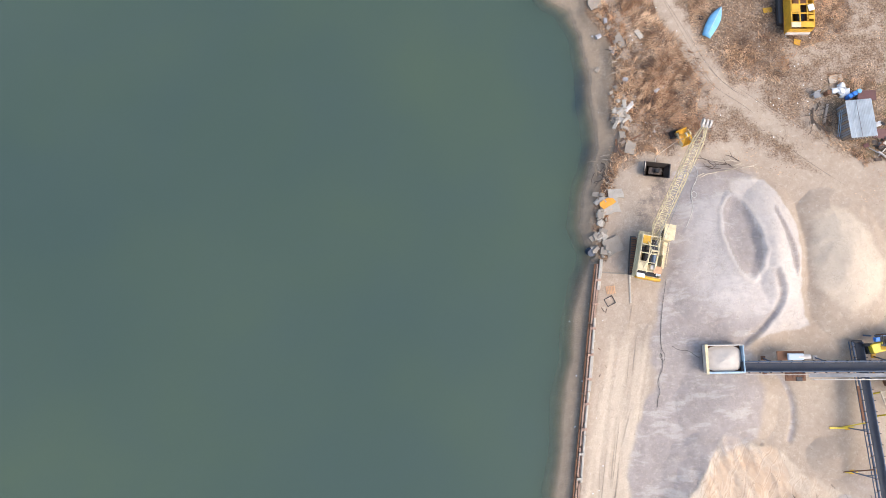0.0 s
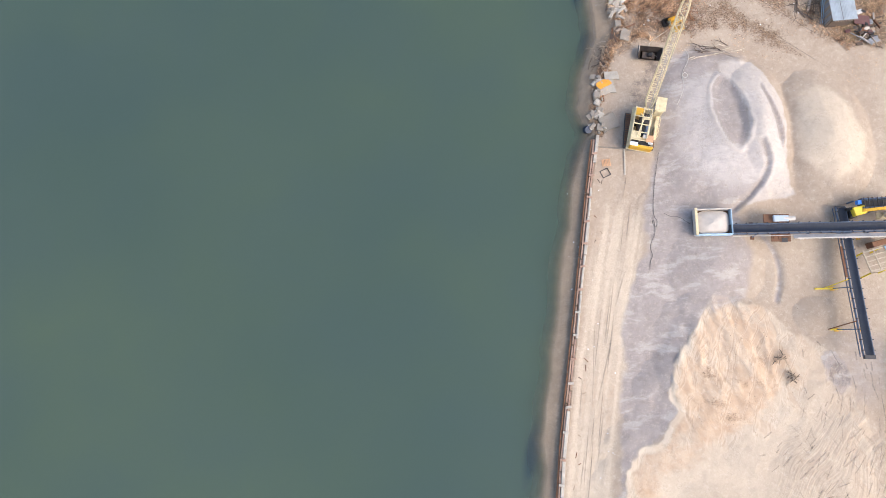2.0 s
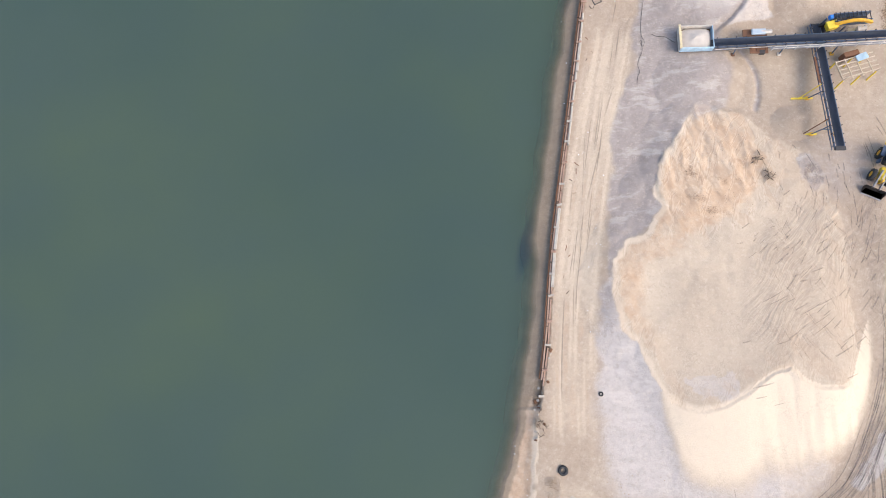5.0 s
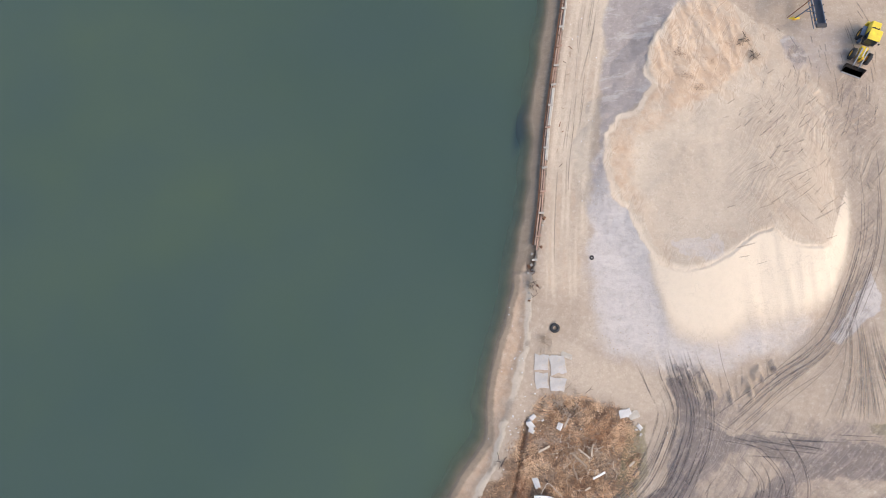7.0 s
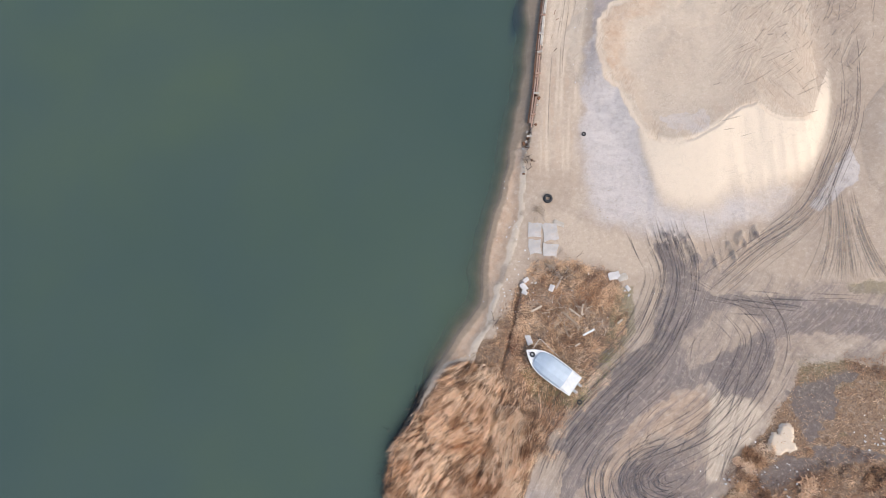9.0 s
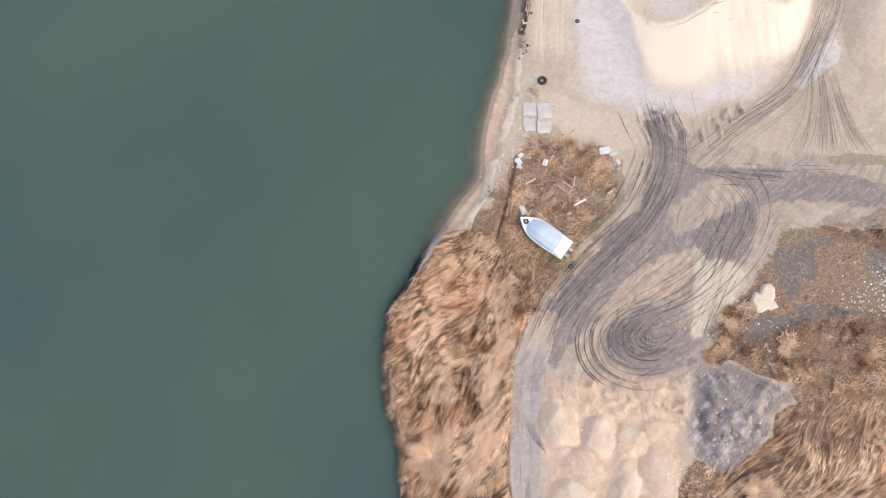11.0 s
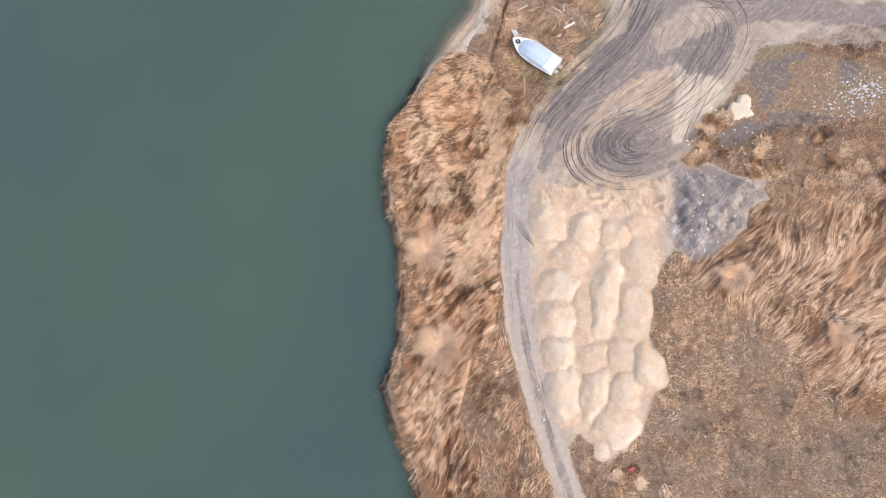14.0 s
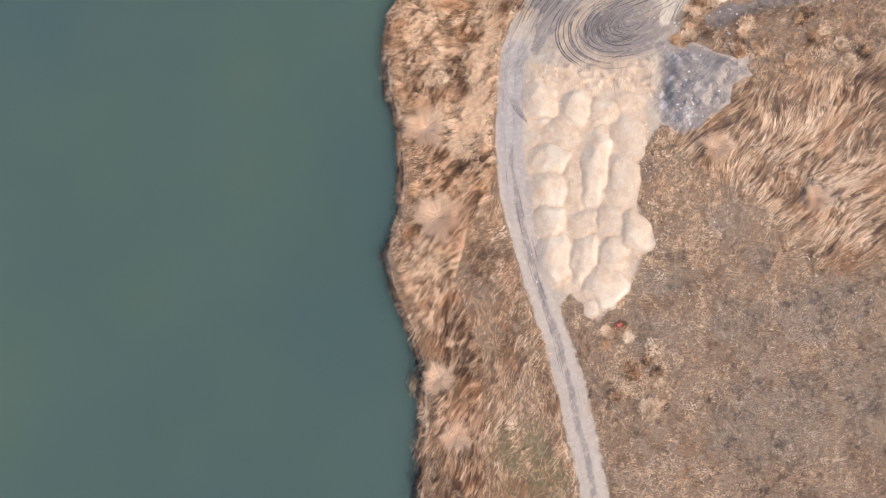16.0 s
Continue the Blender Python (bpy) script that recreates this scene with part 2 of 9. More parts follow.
M = {
    "mud_rut": rut_material("mud_rut", (0.085, 0.072, 0.076), (0.36, 0.31, 0.285), 0.43),
    "sand_rut": rut_material("sand_rut", (0.25, 0.19, 0.145), (0.62, 0.52, 0.41), 0.34),
    "ground": ground_material(),
    "water": water_material(),
    "reed": straw("reed", (0.93, 0.71, 0.50), (0.66, 0.40, 0.225), (0.12, 0.058, 0.032), 0.5),
    "hay": straw("hay", (0.80, 0.56, 0.355), (0.47, 0.275, 0.15), (0.09, 0.05, 0.034), 0.3),
    "litter": straw("litter", (0.76, 0.52, 0.32), (0.45, 0.255, 0.135), (0.10, 0.054, 0.034), 0.6),
    "rust_weed": straw("rust_weed", (0.52, 0.32, 0.185), (0.29, 0.145, 0.08), (0.075, 0.038, 0.026), 0.6),
    "twig": straw("twig", (0.74, 0.53, 0.37), (0.58, 0.385, 0.25), (0.36, 0.23, 0.14), 0.9),
    "grass": straw("grass", (0.20, 0.22, 0.07), (0.25, 0.23, 0.09), (0.16, 0.13, 0.06)),
    "fluff": straw("fluff", (0.90, 0.72, 0.53), (0.76, 0.56, 0.38), (0.45, 0.30, 0.18), 0.7),
    "reed_shade": plain("reed_shade", (0.026, 0.028, 0.036), 0.5, wear=(0.09, 0.06, 0.04)),
    "concrete": plain("concrete", (0.32, 0.275, 0.225), 0.85, wear=(0.20, 0.145, 0.10), worn=0.6),
    "pale_concrete": plain("pale_concrete", (0.47, 0.42, 0.355), 0.8, wear=(0.33, 0.25, 0.18), worn=0.55),
    "stone": plain("stone", (0.60, 0.575, 0.55), 0.85, wear=(0.3, 0.25, 0.2)),
    "sandy_slab": plain("sandy_slab", (0.49, 0.455, 0.42), 0.85, wear=(0.46, 0.37, 0.28), worn=0.85, scale=1.6),
    "grey_stone": plain("grey_stone", (0.36, 0.35, 0.36), 0.85),
    "rust": plain("rust", (0.20, 0.095, 0.05), 0.85, wear=(0.09, 0.05, 0.035), worn=0.5),
    "rail_rust": plain("rail_rust", (0.40, 0.26, 0.19), 0.8, wear=(0.22, 0.10, 0.055), worn=0.7, scale=1.2),
    "dark_steel": plain("dark_steel", (0.045, 0.042, 0.045), 0.6, wear=(0.12, 0.075, 0.05)),
    "old_steel": plain("old_steel", (0.085, 0.065, 0.055), 0.75, wear=(0.20, 0.12, 0.075), worn=0.6),
    "black": plain("black", (0.018, 0.017, 0.018), 0.7, wear=(0.06, 0.05, 0.045)),
    "rubber": plain("rubber", (0.028, 0.028, 0.03), 0.75, wear=(0.10, 0.09, 0.08), worn=0.3),
    "cream_paint": plain("cream_paint", (0.72, 0.60, 0.37), 0.55, wear=(0.26, 0.15, 0.08), worn=0.6),
    "yellow_paint": plain("yellow_paint", (0.72, 0.39, 0.03), 0.5, wear=(0.22, 0.11, 0.05), worn=0.5),
    "bright_yellow": plain("bright_yellow", (0.82, 0.60, 0.05), 0.4, worn=0.15),
    "orange_paint": plain("orange_paint", (0.78, 0.34, 0.03), 0.55, wear=(0.3, 0.12, 0.05)),
    "orange_wood": plain("orange_wood", (0.62, 0.36, 0.20), 0.75),
    "belt": plain("belt", (0.035, 0.05, 0.085), 0.55, wear=(0.14, 0.13, 0.12), worn=0.25),
    "blue_steel": plain("blue_steel", (0.09, 0.13, 0.20), 0.5, wear=(0.16, 0.10, 0.07)),
    "pale_steel": plain("pale_steel", (0.62, 0.56, 0.50), 0.5, wear=(0.30, 0.18, 0.11)),
    "light_blue": plain("light_blue", (0.42, 0.58, 0.70), 0.5),
    "grey_steel": plain("grey_steel", (0.27, 0.27, 0.28), 0.5, wear=(0.2, 0.13, 0.08)),
    "roof_sheet": plain("roof_sheet", (0.66, 0.73, 0.79), 0.45, 0.0, worn=0.15),
    "blue_plastic": plain("blue_plastic", (0.03, 0.20, 0.62), 0.4, worn=0.1),
    "sky_blue": plain("sky_blue", (0.20, 0.50, 0.74), 0.45, wear=(0.55, 0.62, 0.66)),
    "white_paint": plain("white_paint", (0.82, 0.82, 0.80), 0.45, worn=0.12, wear=(0.5, 0.47, 0.42)),
    "white_bag": plain("white_bag", (0.84, 0.84, 0.83), 0.7, worn=0.1),
    "boat_cover": plain("boat_cover", (0.44, 0.51, 0.575), 0.6, worn=0.12, wear=(0.4, 0.4, 0.4), vary=0.1),
    "wood": plain("wood", (0.36, 0.27, 0.19), 0.8, wear=(0.18, 0.12, 0.08)),
    "pale_wood": plain("pale_wood", (0.60, 0.50, 0.38), 0.8, wear=(0.32, 0.22, 0.14)),
    "dark_wood": plain("dark_wood", (0.12, 0.085, 0.065), 0.85),
    "driftwood": plain("driftwood", (0.46, 0.37, 0.29), 0.85, wear=(0.2, 0.15, 0.11)),
    "maroon": plain("maroon", (0.13, 0.05, 0.045), 0.6, wear=(0.2, 0.12, 0.09)),
    "sand": plain("sand", (0.56, 0.50, 0.44), 0.95, wear=(0.40, 0.35, 0.30), vary=0.12),
    "glass": plain("glass", (0.03, 0.04, 0.05), 0.1, worn=0.05),
    "rope": plain("rope", (0.70, 0.66, 0.58), 0.85),
    "cable": plain("cable", (0.06, 0.055, 0.05), 0.7),
    "red_paint": plain("red_paint", (0.45, 0.08, 0.05), 0.6),
}


# ---- mesh helpers ----
def thing(name, label, category, at=(0, 0, 0), rz=0.0, group="", kind=""):
    ob = new(name)
    ob.empty_display_size = 0.3
    ob.matrix_basis = pose(*at, 0, 0, rz)
    return tagged(ob, label, category, group, kind)


def link_mesh(name, bm, material, smooth=False):
    me = bpy.data.meshes.new(name)
    bmesh.ops.recalc_face_normals(bm, faces=bm.faces)
    if smooth:
        for f in bm.faces:
            f.smooth = True
    bm.to_mesh(me)
    bm.free()
    me.materials.append(M[material])
    return new(name, me)


def part(name, bm, material, parent, label="", smooth=False):
    ob = link_mesh(name, bm, material, smooth)
    ob.parent = parent
    return tagged(ob, label)


def add_box(bm, c, s, rz=0.0, rx=0.0, ry=0.0, bevel=0.02):
    """A box with its middle at c and sizes s, edges broken by a small bevel."""
    b = bmesh.new()
    bmesh.ops.create_cube(b, size=1, matrix=Matrix.Diagonal((*s, 1)))
    if bevel:
        bmesh.ops.bevel(b, geom=b.edges[:], offset=min(bevel, min(s) * 0.3), segments=1, affect="EDGES")
    b.transform(pose(*c, rx, ry, rz))
    merge(bm, b)
    return bm


def merge(bm, b):
    me = bpy.data.meshes.new("t")
    b.to_mesh(me)
    b.free()
    bm.from_mesh(me)
    bpy.data.meshes.remove(me)


def box(c, s, rz=0.0, rx=0.0, ry=0.0, bevel=0.02):
    return add_box(bmesh.new(), c, s, rz, rx, ry, bevel)


def add_rod(bm, a, b, r, r2=None, seg=6):
    a, b = Vector(a), Vector(b)
    d = b - a
    m = Matrix.Translation((a + b) / 2) @ d.to_track_quat("Z", "Y").to_matrix().to_4x4()
    bmesh.ops.create_cone(bm, cap_ends=True, segments=seg, radius1=r, radius2=r if r2 is None else r2, depth=d.length, matrix=m)
    return bm


def rod(a, b, r, r2=None, seg=6):
    return add_rod(bmesh.new(), a, b, r, r2, seg)


def add_beam(bm, a, b, w, h, bevel=0.01):
    """A squared beam from a to b, w wide and h high."""
    a, b = Vector(a), Vector(b)
    d = b - a
    k = bmesh.new()
    bmesh.ops.create_cube(k, size=1, matrix=Matrix.Diagonal((w, d.length, h, 1)))
    if bevel:
        bmesh.ops.bevel(k, geom=k.edges[:], offset=min(bevel, min(w, h) * 0.3), segments=1, affect="EDGES")
    flat = math.atan2(d.y, d.x)
    rise = math.atan2(d.z, math.hypot(d.x, d.y))
    k.transform(Matrix.Translation((a + b) / 2) @ Matrix.Rotation(flat - math.pi / 2, 4, "Z") @ Matrix.Rotation(rise, 4, "X"))
    merge(bm, k)
    return bm


def beam(a, b, w, h, bevel=0.01):
    return add_beam(bmesh.new(), a, b, w, h, bevel)


def add_ring(bm, c, r, thick, seg=20, tube=8, flat=False, scale_z=1.0):
    """A torus: lying flat, or upright with its axle along x."""
    verts = []
    for i in range(seg):
        u = 2 * math.pi * i / seg
        for j in range(tube):
            v = 2 * math.pi * j / tube
            k, z = r + thick * math.cos(v), thick * math.sin(v) * scale_z
            q = (k * math.cos(u), k * math.sin(u), z) if flat else (z, k * math.cos(u), k * math.sin(u))
            verts.append(bm.verts.new(Vector(c) + Vector(q)))
    for i in range(seg):
        for j in range(tube):
            i2, j2 = (i + 1) % seg, (j + 1) % tube
            bm.faces.new((verts[i * tube + j], verts[i2 * tube + j], verts[i2 * tube + j2], verts[i * tube + j2]))
    return bm


def add_slab(bm, outline, z0, z1, lift=None):
    """A slab of any outline, from z0 to z1."""
    lo = [bm.verts.new((x, y, z0)) for x, y in outline]
    hi = [bm.verts.new((x, y, z1 + (lift(x, y) if lift else 0))) for x, y in outline]
    bm.faces.new(hi)
    bm.faces.new(lo[::-1])
    for i in range(len(lo)):
        j = (i + 1) % len(lo)
        bm.faces.new((lo[i], lo[j], hi[j], hi[i]))
    return bm


def rough_block(rng, s, cut=0.25):
    """A broken lump: a box whose corners are knocked about, edges chipped."""
    b = bmesh.new()
    bmesh.ops.create_cube(b, size=1, matrix=Matrix.Diagonal((*s, 1)))
    bmesh.ops.bevel(b, geom=b.edges[:], offset=min(s) * 0.16, segments=1, affect="EDGES")
    for v in b.verts:
        v.co += Vector((rng.uniform(-1, 1) * s[0], rng.uniform(-1, 1) * s[1], rng.uniform(-1, 1) * s[2])) * cut * 0.45
    return b


def tube_curve(name, points, radius, material, label, category, group=""):
    cu = bpy.data.curves.new(name, "CURVE")
    cu.dimensions, cu.bevel_depth, cu.bevel_resolution = "3D", radius, 1
    sp = cu.splines.new("NURBS")
    sp.points.add(len(points) - 1)
    for q, p in zip(sp.points, points):
        q.co = (*p, 1)
    sp.use_endpoint_u, sp.order_u, sp.resolution_u = True, 3, 4
    cu.materials.append(M[material])
    return tagged(new(name, cu), label, category, group)


# ---- the lie of the land ----
rng_table = np.random.default_rng(7).random((256, 256))


def vnoise(x, y, size, seed=0):
    """Smooth noise from 0 to 1 with bumps of the given size in metres."""
    u, v = x / size + seed * 17.3, y / size + seed * 5.9
    i, j = np.floor(u).astype(int), np.floor(v).astype(int)
    f, g = u - i, v - j
    f, g = f * f * (3 - 2 * f), g * g * (3 - 2 * g)
    q = lambda a, b: rng_table[a % 256, b % 256]
    return (q(i, j) * (1 - f) + q(i + 1, j) * f) * (1 - g) + (q(i, j + 1) * (1 - f) + q(i + 1, j + 1) * f) * g


def fbm(x, y, size, seed=0, octaves=4):
    out, amp, total = 0, 1.0, 0.0
    for k in range(octaves):
        out, total = out + amp * vnoise(x, y, size / 2**k, seed + k), total + amp
        amp *= 0.5
    return out / total


def inside(poly, x, y):
    """Signed distance to a closed outline, positive inside."""
    best, odd = np.full(x.shape, 1e9), np.zeros(x.shape, bool)
    for (ax, ay), (bx, by) in zip(poly, poly[1:] + poly[:1]):
        dx, dy = bx - ax, by - ay
        k = np.clip(((x - ax) * dx + (y - ay) * dy) / (dx * dx + dy * dy), 0, 1)
        best = np.minimum(best, np.hypot(x - ax - k * dx, y - ay - k * dy))
        if dy:
            odd ^= ((ay > y) != (by > y)) & (x < ax + (y - ay) / dy * dx)
    return np.where(odd, best, -best)


def along(line, x, y):
    """Distance across and along a path: (signed across, along)."""
    best, u, v, run = np.full(x.shape, 1e9), np.zeros(x.shape), np.zeros(x.shape), 0.0
    for (ax, ay), (bx, by) in zip(line, line[1:]):
        dx, dy = bx - ax, by - ay
        n = math.hypot(dx, dy)
        k = np.clip(((x - ax) * dx + (y - ay) * dy) / n**2, 0, 1)
        d = np.hypot(x - ax - k * dx, y - ay - k * dy)
        side = np.sign((x - ax) * -dy + (y - ay) * dx)
        near = d < best
        best, u, v = np.where(near, d, best), np.where(near, d * side, u), np.where(near, run + k * n, v)
        run += n
    return u, v


def smooth_path(line, steps=5):
    """Catmull-Rom through the points, so that paths bend softly."""
    out, p = [], [line[0], *line, line[-1]]
    for a, b, c, d in zip(p, p[1:], p[2:], p[3:]):
        for k in range(steps):
            t = k / steps
            out.append(tuple(0.5 * (2 * b[i] + (c[i] - a[i]) * t + (2 * a[i] - 5 * b[i] + 4 * c[i] - d[i]) * t * t
                                    + (3 * b[i] - a[i] - 3 * c[i] + d[i]) * t**3) for i in (0, 1)))
    return out + [line[-1]]


def sstep(v, lo, hi):
    k = np.clip((v - lo) / (hi - lo), 0, 1)
    return k * k * (3 - 2 * k)


def blob_mask(x, y, spots):
    """Ragged patches: each x, y and half widths."""
    out = np.zeros(x.shape)
    for cx, cy, rx, ry in spots:
        d = np.hypot((x - cx) / rx, (y - cy) / ry) + 1.3 * (fbm(x, y, 1.1, 144, 3) - 0.5)
        out = np.maximum(out, 1 - sstep(d, 0.75, 1.1))
    return out


WATER_Z = -1.0
# water's edge and top of the bank, from north to south
SHORE = [(-3, 130), (8, 110), (11.9, 105.3), (14.1, 103.5), (15.5, 100), (16.3, 95), (16.2, 89), (16.7, 83.7), (15, 78.8), (13.7, 73.6), (14.9, 69.5), (13.6, 66.6),
         (12.3, 62.2), (11.0, 56.2), (10, 50.5), (9.1, 43.3), (7.2, 34.4), (6.5, 28.3), (6.7, 25), (5.6, 18.2), (3.6, 8.4), (1.8, 0.1), (0.1, -5.9),
         (-1.4, -11.8), (-1.4, -15.9), (-4.5, -20.9), (-6.9, -24.2), (-10.2, -29.6), (-13.2, -35.1), (-13.5, -40.3), (-12.9, -47.5),
         (-11.3, -52.1), (-10.5, -58.5), (-10.8, -65.8), (-12.7, -71.5), (-11.2, -76.3), (-8.4, -82.5), (-6.9, -89.2), (-6.8, -95), (-7.2, -104), (-9, -140)]
BANK = [(6, 130), (14, 112), (16, 106), (16.6, 102.7), (19.2, 98.5), (19.6, 94.5), (18.7, 89), (19.8, 85), (17.6, 80.6), (15.8, 76.3), (15.3, 72), (15.75, 69.3),
        (14.5, 62.8), (13.4, 56.1), (12.25, 49.2), (10.6, 39.1), (8.45, 26.5), (7.05, 13.4), (5.7, 6), (5.1, 1.2), (4.6, -4.5), (3.0, -10.4),
        (1.2, -14.3), (0.3, -19), (-2.6, -24), (-6.5, -25.2), (-9.6, -30), (-12.6, -35.3), (-12.9, -40.3), (-12.3, -47.5), (-10.7, -52.1), (-9.9, -58.5),
        (-10.2, -65.8), (-12, -71.5), (-10.6, -76.3), (-7.8, -82.5), (-6.2, -89.2), (-6.1, -95), (-6.5, -104), (-8.3, -140)]
QUAY = [(15.75, 69.3), (14.5, 62.8), (13.4, 56.1), (12.25, 49.2), (10.6, 39.1), (8.45, 26.5), (7.05, 13.4), (5.7, 6)]
PLATEAU = [(28.9, 46.5), (25.9, 42.1), (23, 37.8), (22.1, 34.9), (22.9, 32), (20.1, 28.4), (17.6, 27.6), (16.1, 25.2), (15.6, 21.1), (16.7, 16.5), (18.6, 13.4),
           (19.8, 9.8), (21.3, 7.4), (23.3, 5.9), (25.6, 5.4), (28.3, 6), (30.8, 7.3), (32.4, 8.7), (34.5, 9.9), (36.4, 10.5), (37.1, 9.5), (40, 8.2), (42.6, 8.1), (44, 8.9), (45.2, 11.5), (45.6, 18.2), (46, 30), (42, 39), (34.6, 45)]
GREY = [(25.8, 80.2), (30.9, 80.7), (35.7, 78.9), (39.9, 72), (40.5, 64.8), (38.6, 60.6), (33.5, 58), (33, 52), (31, 47.3), (24.8, 39), (23.3, 30.8), (17.9, 26.5),
        (17.3, 17.6), (21.9, 7.3), (24.5, 4.2), (28, 2), (40, 3), (41, -1.5), (37, -4.6), (29.3, -6.9), (22.6, -7), (15.2, -4.8), (13.4, -1.5), (13.2, 8.4), (13.9, 16.9), (15.5, 28.1), (16.9, 39.3), (18.1, 47),
        (20.4, 51.7), (21.6, 57.9), (22.7, 65.7), (24.4, 72.9)]
LILAC = [(26.9, -41.6), (30.3, -42.1), (35, -43.7), (37.9, -44.2), (38.2, -46.2), (36.2, -47.2), (34.5, -49.7), (31.5, -52.7), (29, -54.2), (27.2, -53), (25.4, -50.8), (26.6, -47.2), (26.5, -44.2)]
ROUGH = [(36.5, -23.9), (44.3, -22), (46.9, -22.6), (48.4, -25.1), (62, -27.2), (62, -34), (47.3, -35.3), (42.3, -33.3), (38.2, -35.2), (33.8, -35.2), (34.1, -30.3)]
THICKET = [(6.1, -11), (11, -10.2), (15.8, -11.8), (18.4, -15), (17.6, -20), (13.4, -24.4), (9.8, -30), (5.9, -35.5), (4.4, -39.7), (3.3, -45.9), (2.9, -54.9), (3.5, -63.5),
           (5, -69), (6.9, -76), (9.6, -84.5), (12, -95), (14, -104), (-6, -104), (-14, -72), (-14, -36), (-6, -25), (0.6, -20), (2.2, -14.5)]
FIELD = [(60, -20.5), (48.2, -20.8), (38, -24.5), (34.4, -31.5), (29.4, -36.4), (28.2, -39.7), (30, -42), (37.8, -44.2), (33, -50.8), (26.2, -52.6), (23, -57.4), (22, -64.3),
         (23.9, -69.5), (21, -75.2), (18.8, -78.4), (16.2, -80.9), (14.6, -78.4), (12.8, -77.2), (11.4, -78.8), (14.6, -88.7), (17.2, -102.6), (18, -112), (62, -112)]
NORTH_GRASS = [[(20.4, 104), (22.0, 96), (21.3, 88), (20.1, 82.3), (25.2, 82.2), (29.7, 85.5), (30.6, 90.6), (27.4, 97.4), (24, 106)],
               [(29.4, 103), (36, 110), (52, 108), (50, 98), (44, 94.6), (40.6, 90.9), (34.3, 91.4), (30.4, 96)],
               [(44, 89), (47.2, 92), (56, 90.5), (56, 79), (50, 79.6), (46, 82.5), (44.0, 85.6)]]
ROAD_SOUTH = smooth_path([(22.6, -3.0), (23.6, -7.4), (24.6, -13.2), (20.8, -21.6), (14, -28), (8.8, -34), (6.4, -39.2), (5.2, -45), (4.85, -51.5), (5.3, -59.4), (6.5, -67.2), (8.5, -75.5),
                          (11, -83), (12.6, -90.2), (14.2, -97.2), (16, -106)])
ROAD_EAST = smooth_path([(25.5, -12.6), (30, -14.8), (38.8, -16.4), (50.3, -17.6), (64, -19)])
TRACK_LOOP = smooth_path([(31.5, -15.7), (34.6, -20.8), (31.6, -27), (27, -32), (20.4, -35.2), (15.6, -37), (14.2, -39.6), (16.6, -42.6), (21.5, -42.6), (24.9, -39.5), (26.6, -34)])
TRACK_NE = smooth_path([(28.4, -15), (35.4, -9.2), (42.3, -4.2), (46.4, 2.4), (49.6, 10.5), (50.6, 20), (49.6, 31)])
TRACK_FAN = smooth_path([(47.3, -1.0), (46.6, -6.5), (45.6, -13.5)])
TRACK_DARK = smooth_path([(35.5, -20), (32.5, -27), (29.2, -34), (26.8, -40), (25.6, -47.5)])
LANE = smooth_path([(19.9, 64.4), (18, 55.5), (16.1, 47.2), (14.3, 38), (12.7, 29), (11.3, 20.5), (10.3, 9), (9.8, -3)])
NORTH_PATH = smooth_path([(24, 110), (27.6, 101.4), (32, 92.4), (36.7, 87.9), (43.8, 81.6), (52, 75.8), (64, 69)])
YARD = smooth_path([(49.5, 31), (44, 27.5), (39, 23), (36, 17.5)])
# dumped loads: x, y, half widths, height, turn, brightness of the sand
HEAPS_WEST = [(9.5, -49.6, 2.3, 2.9, 1.9, 0.0, 1.0), (9.3, -52.3, 1.3, 1.2, .7, 0.0, .7), (14.3, -50.6, 2.1, 3.0, 1.6, -0.25, .95), (17.7, -51.2, 2.2, 1.7, 1.3, -.2, .6), (12.4, -54.5, 2.3, 2.5, 1.1, -.5, .45),
              (10.4, -58.2, 2.6, 2.3, 1.5, 0.1, .85), (10.1, -62.8, 2.5, 2.5, 1.5, 0.0, 1.0), (10.3, -67.0, 2.0, 2.2, 1.6, .1, 1.0), (10.9, -71.8, 2.0, 3.5, 1.6, .15, 1.0), (13.9, -62.5, 1.7, 4.2, .6, .1, .15)]
HEAPS_EAST = [(16.7, -59.4, 1.6, 5.8, 1.5, -.22, 1.0), (21.2, -55.2, 2.0, 3.0, 1.2, .1, .4), (20.1, -61.0, 2.1, 3.2, 1.3, .1, .6), (15.0, -67.7, 2.1, 1.9, 1.1, .2, .25), (18.4, -67.2, 2.1, 2.4, 1.2, -.1, .5),
              (14.9, -72.2, 1.9, 3.4, 1.5, -.15, .9), (21.7, -68.8, 2.1, 2.7, 1.4, .35, .85), (18.9, -71.4, 1.8, 2.6, 1.3, -.3, .85), (17.5, -75.6, 2.7, 2.7, 1.6, -.4, 1.0), (15.6, -78.6, 1.0, 1.7, .6, -.4, .8), (21.2, -49.8, 2.0, 1.5, .9, 0, .1)]
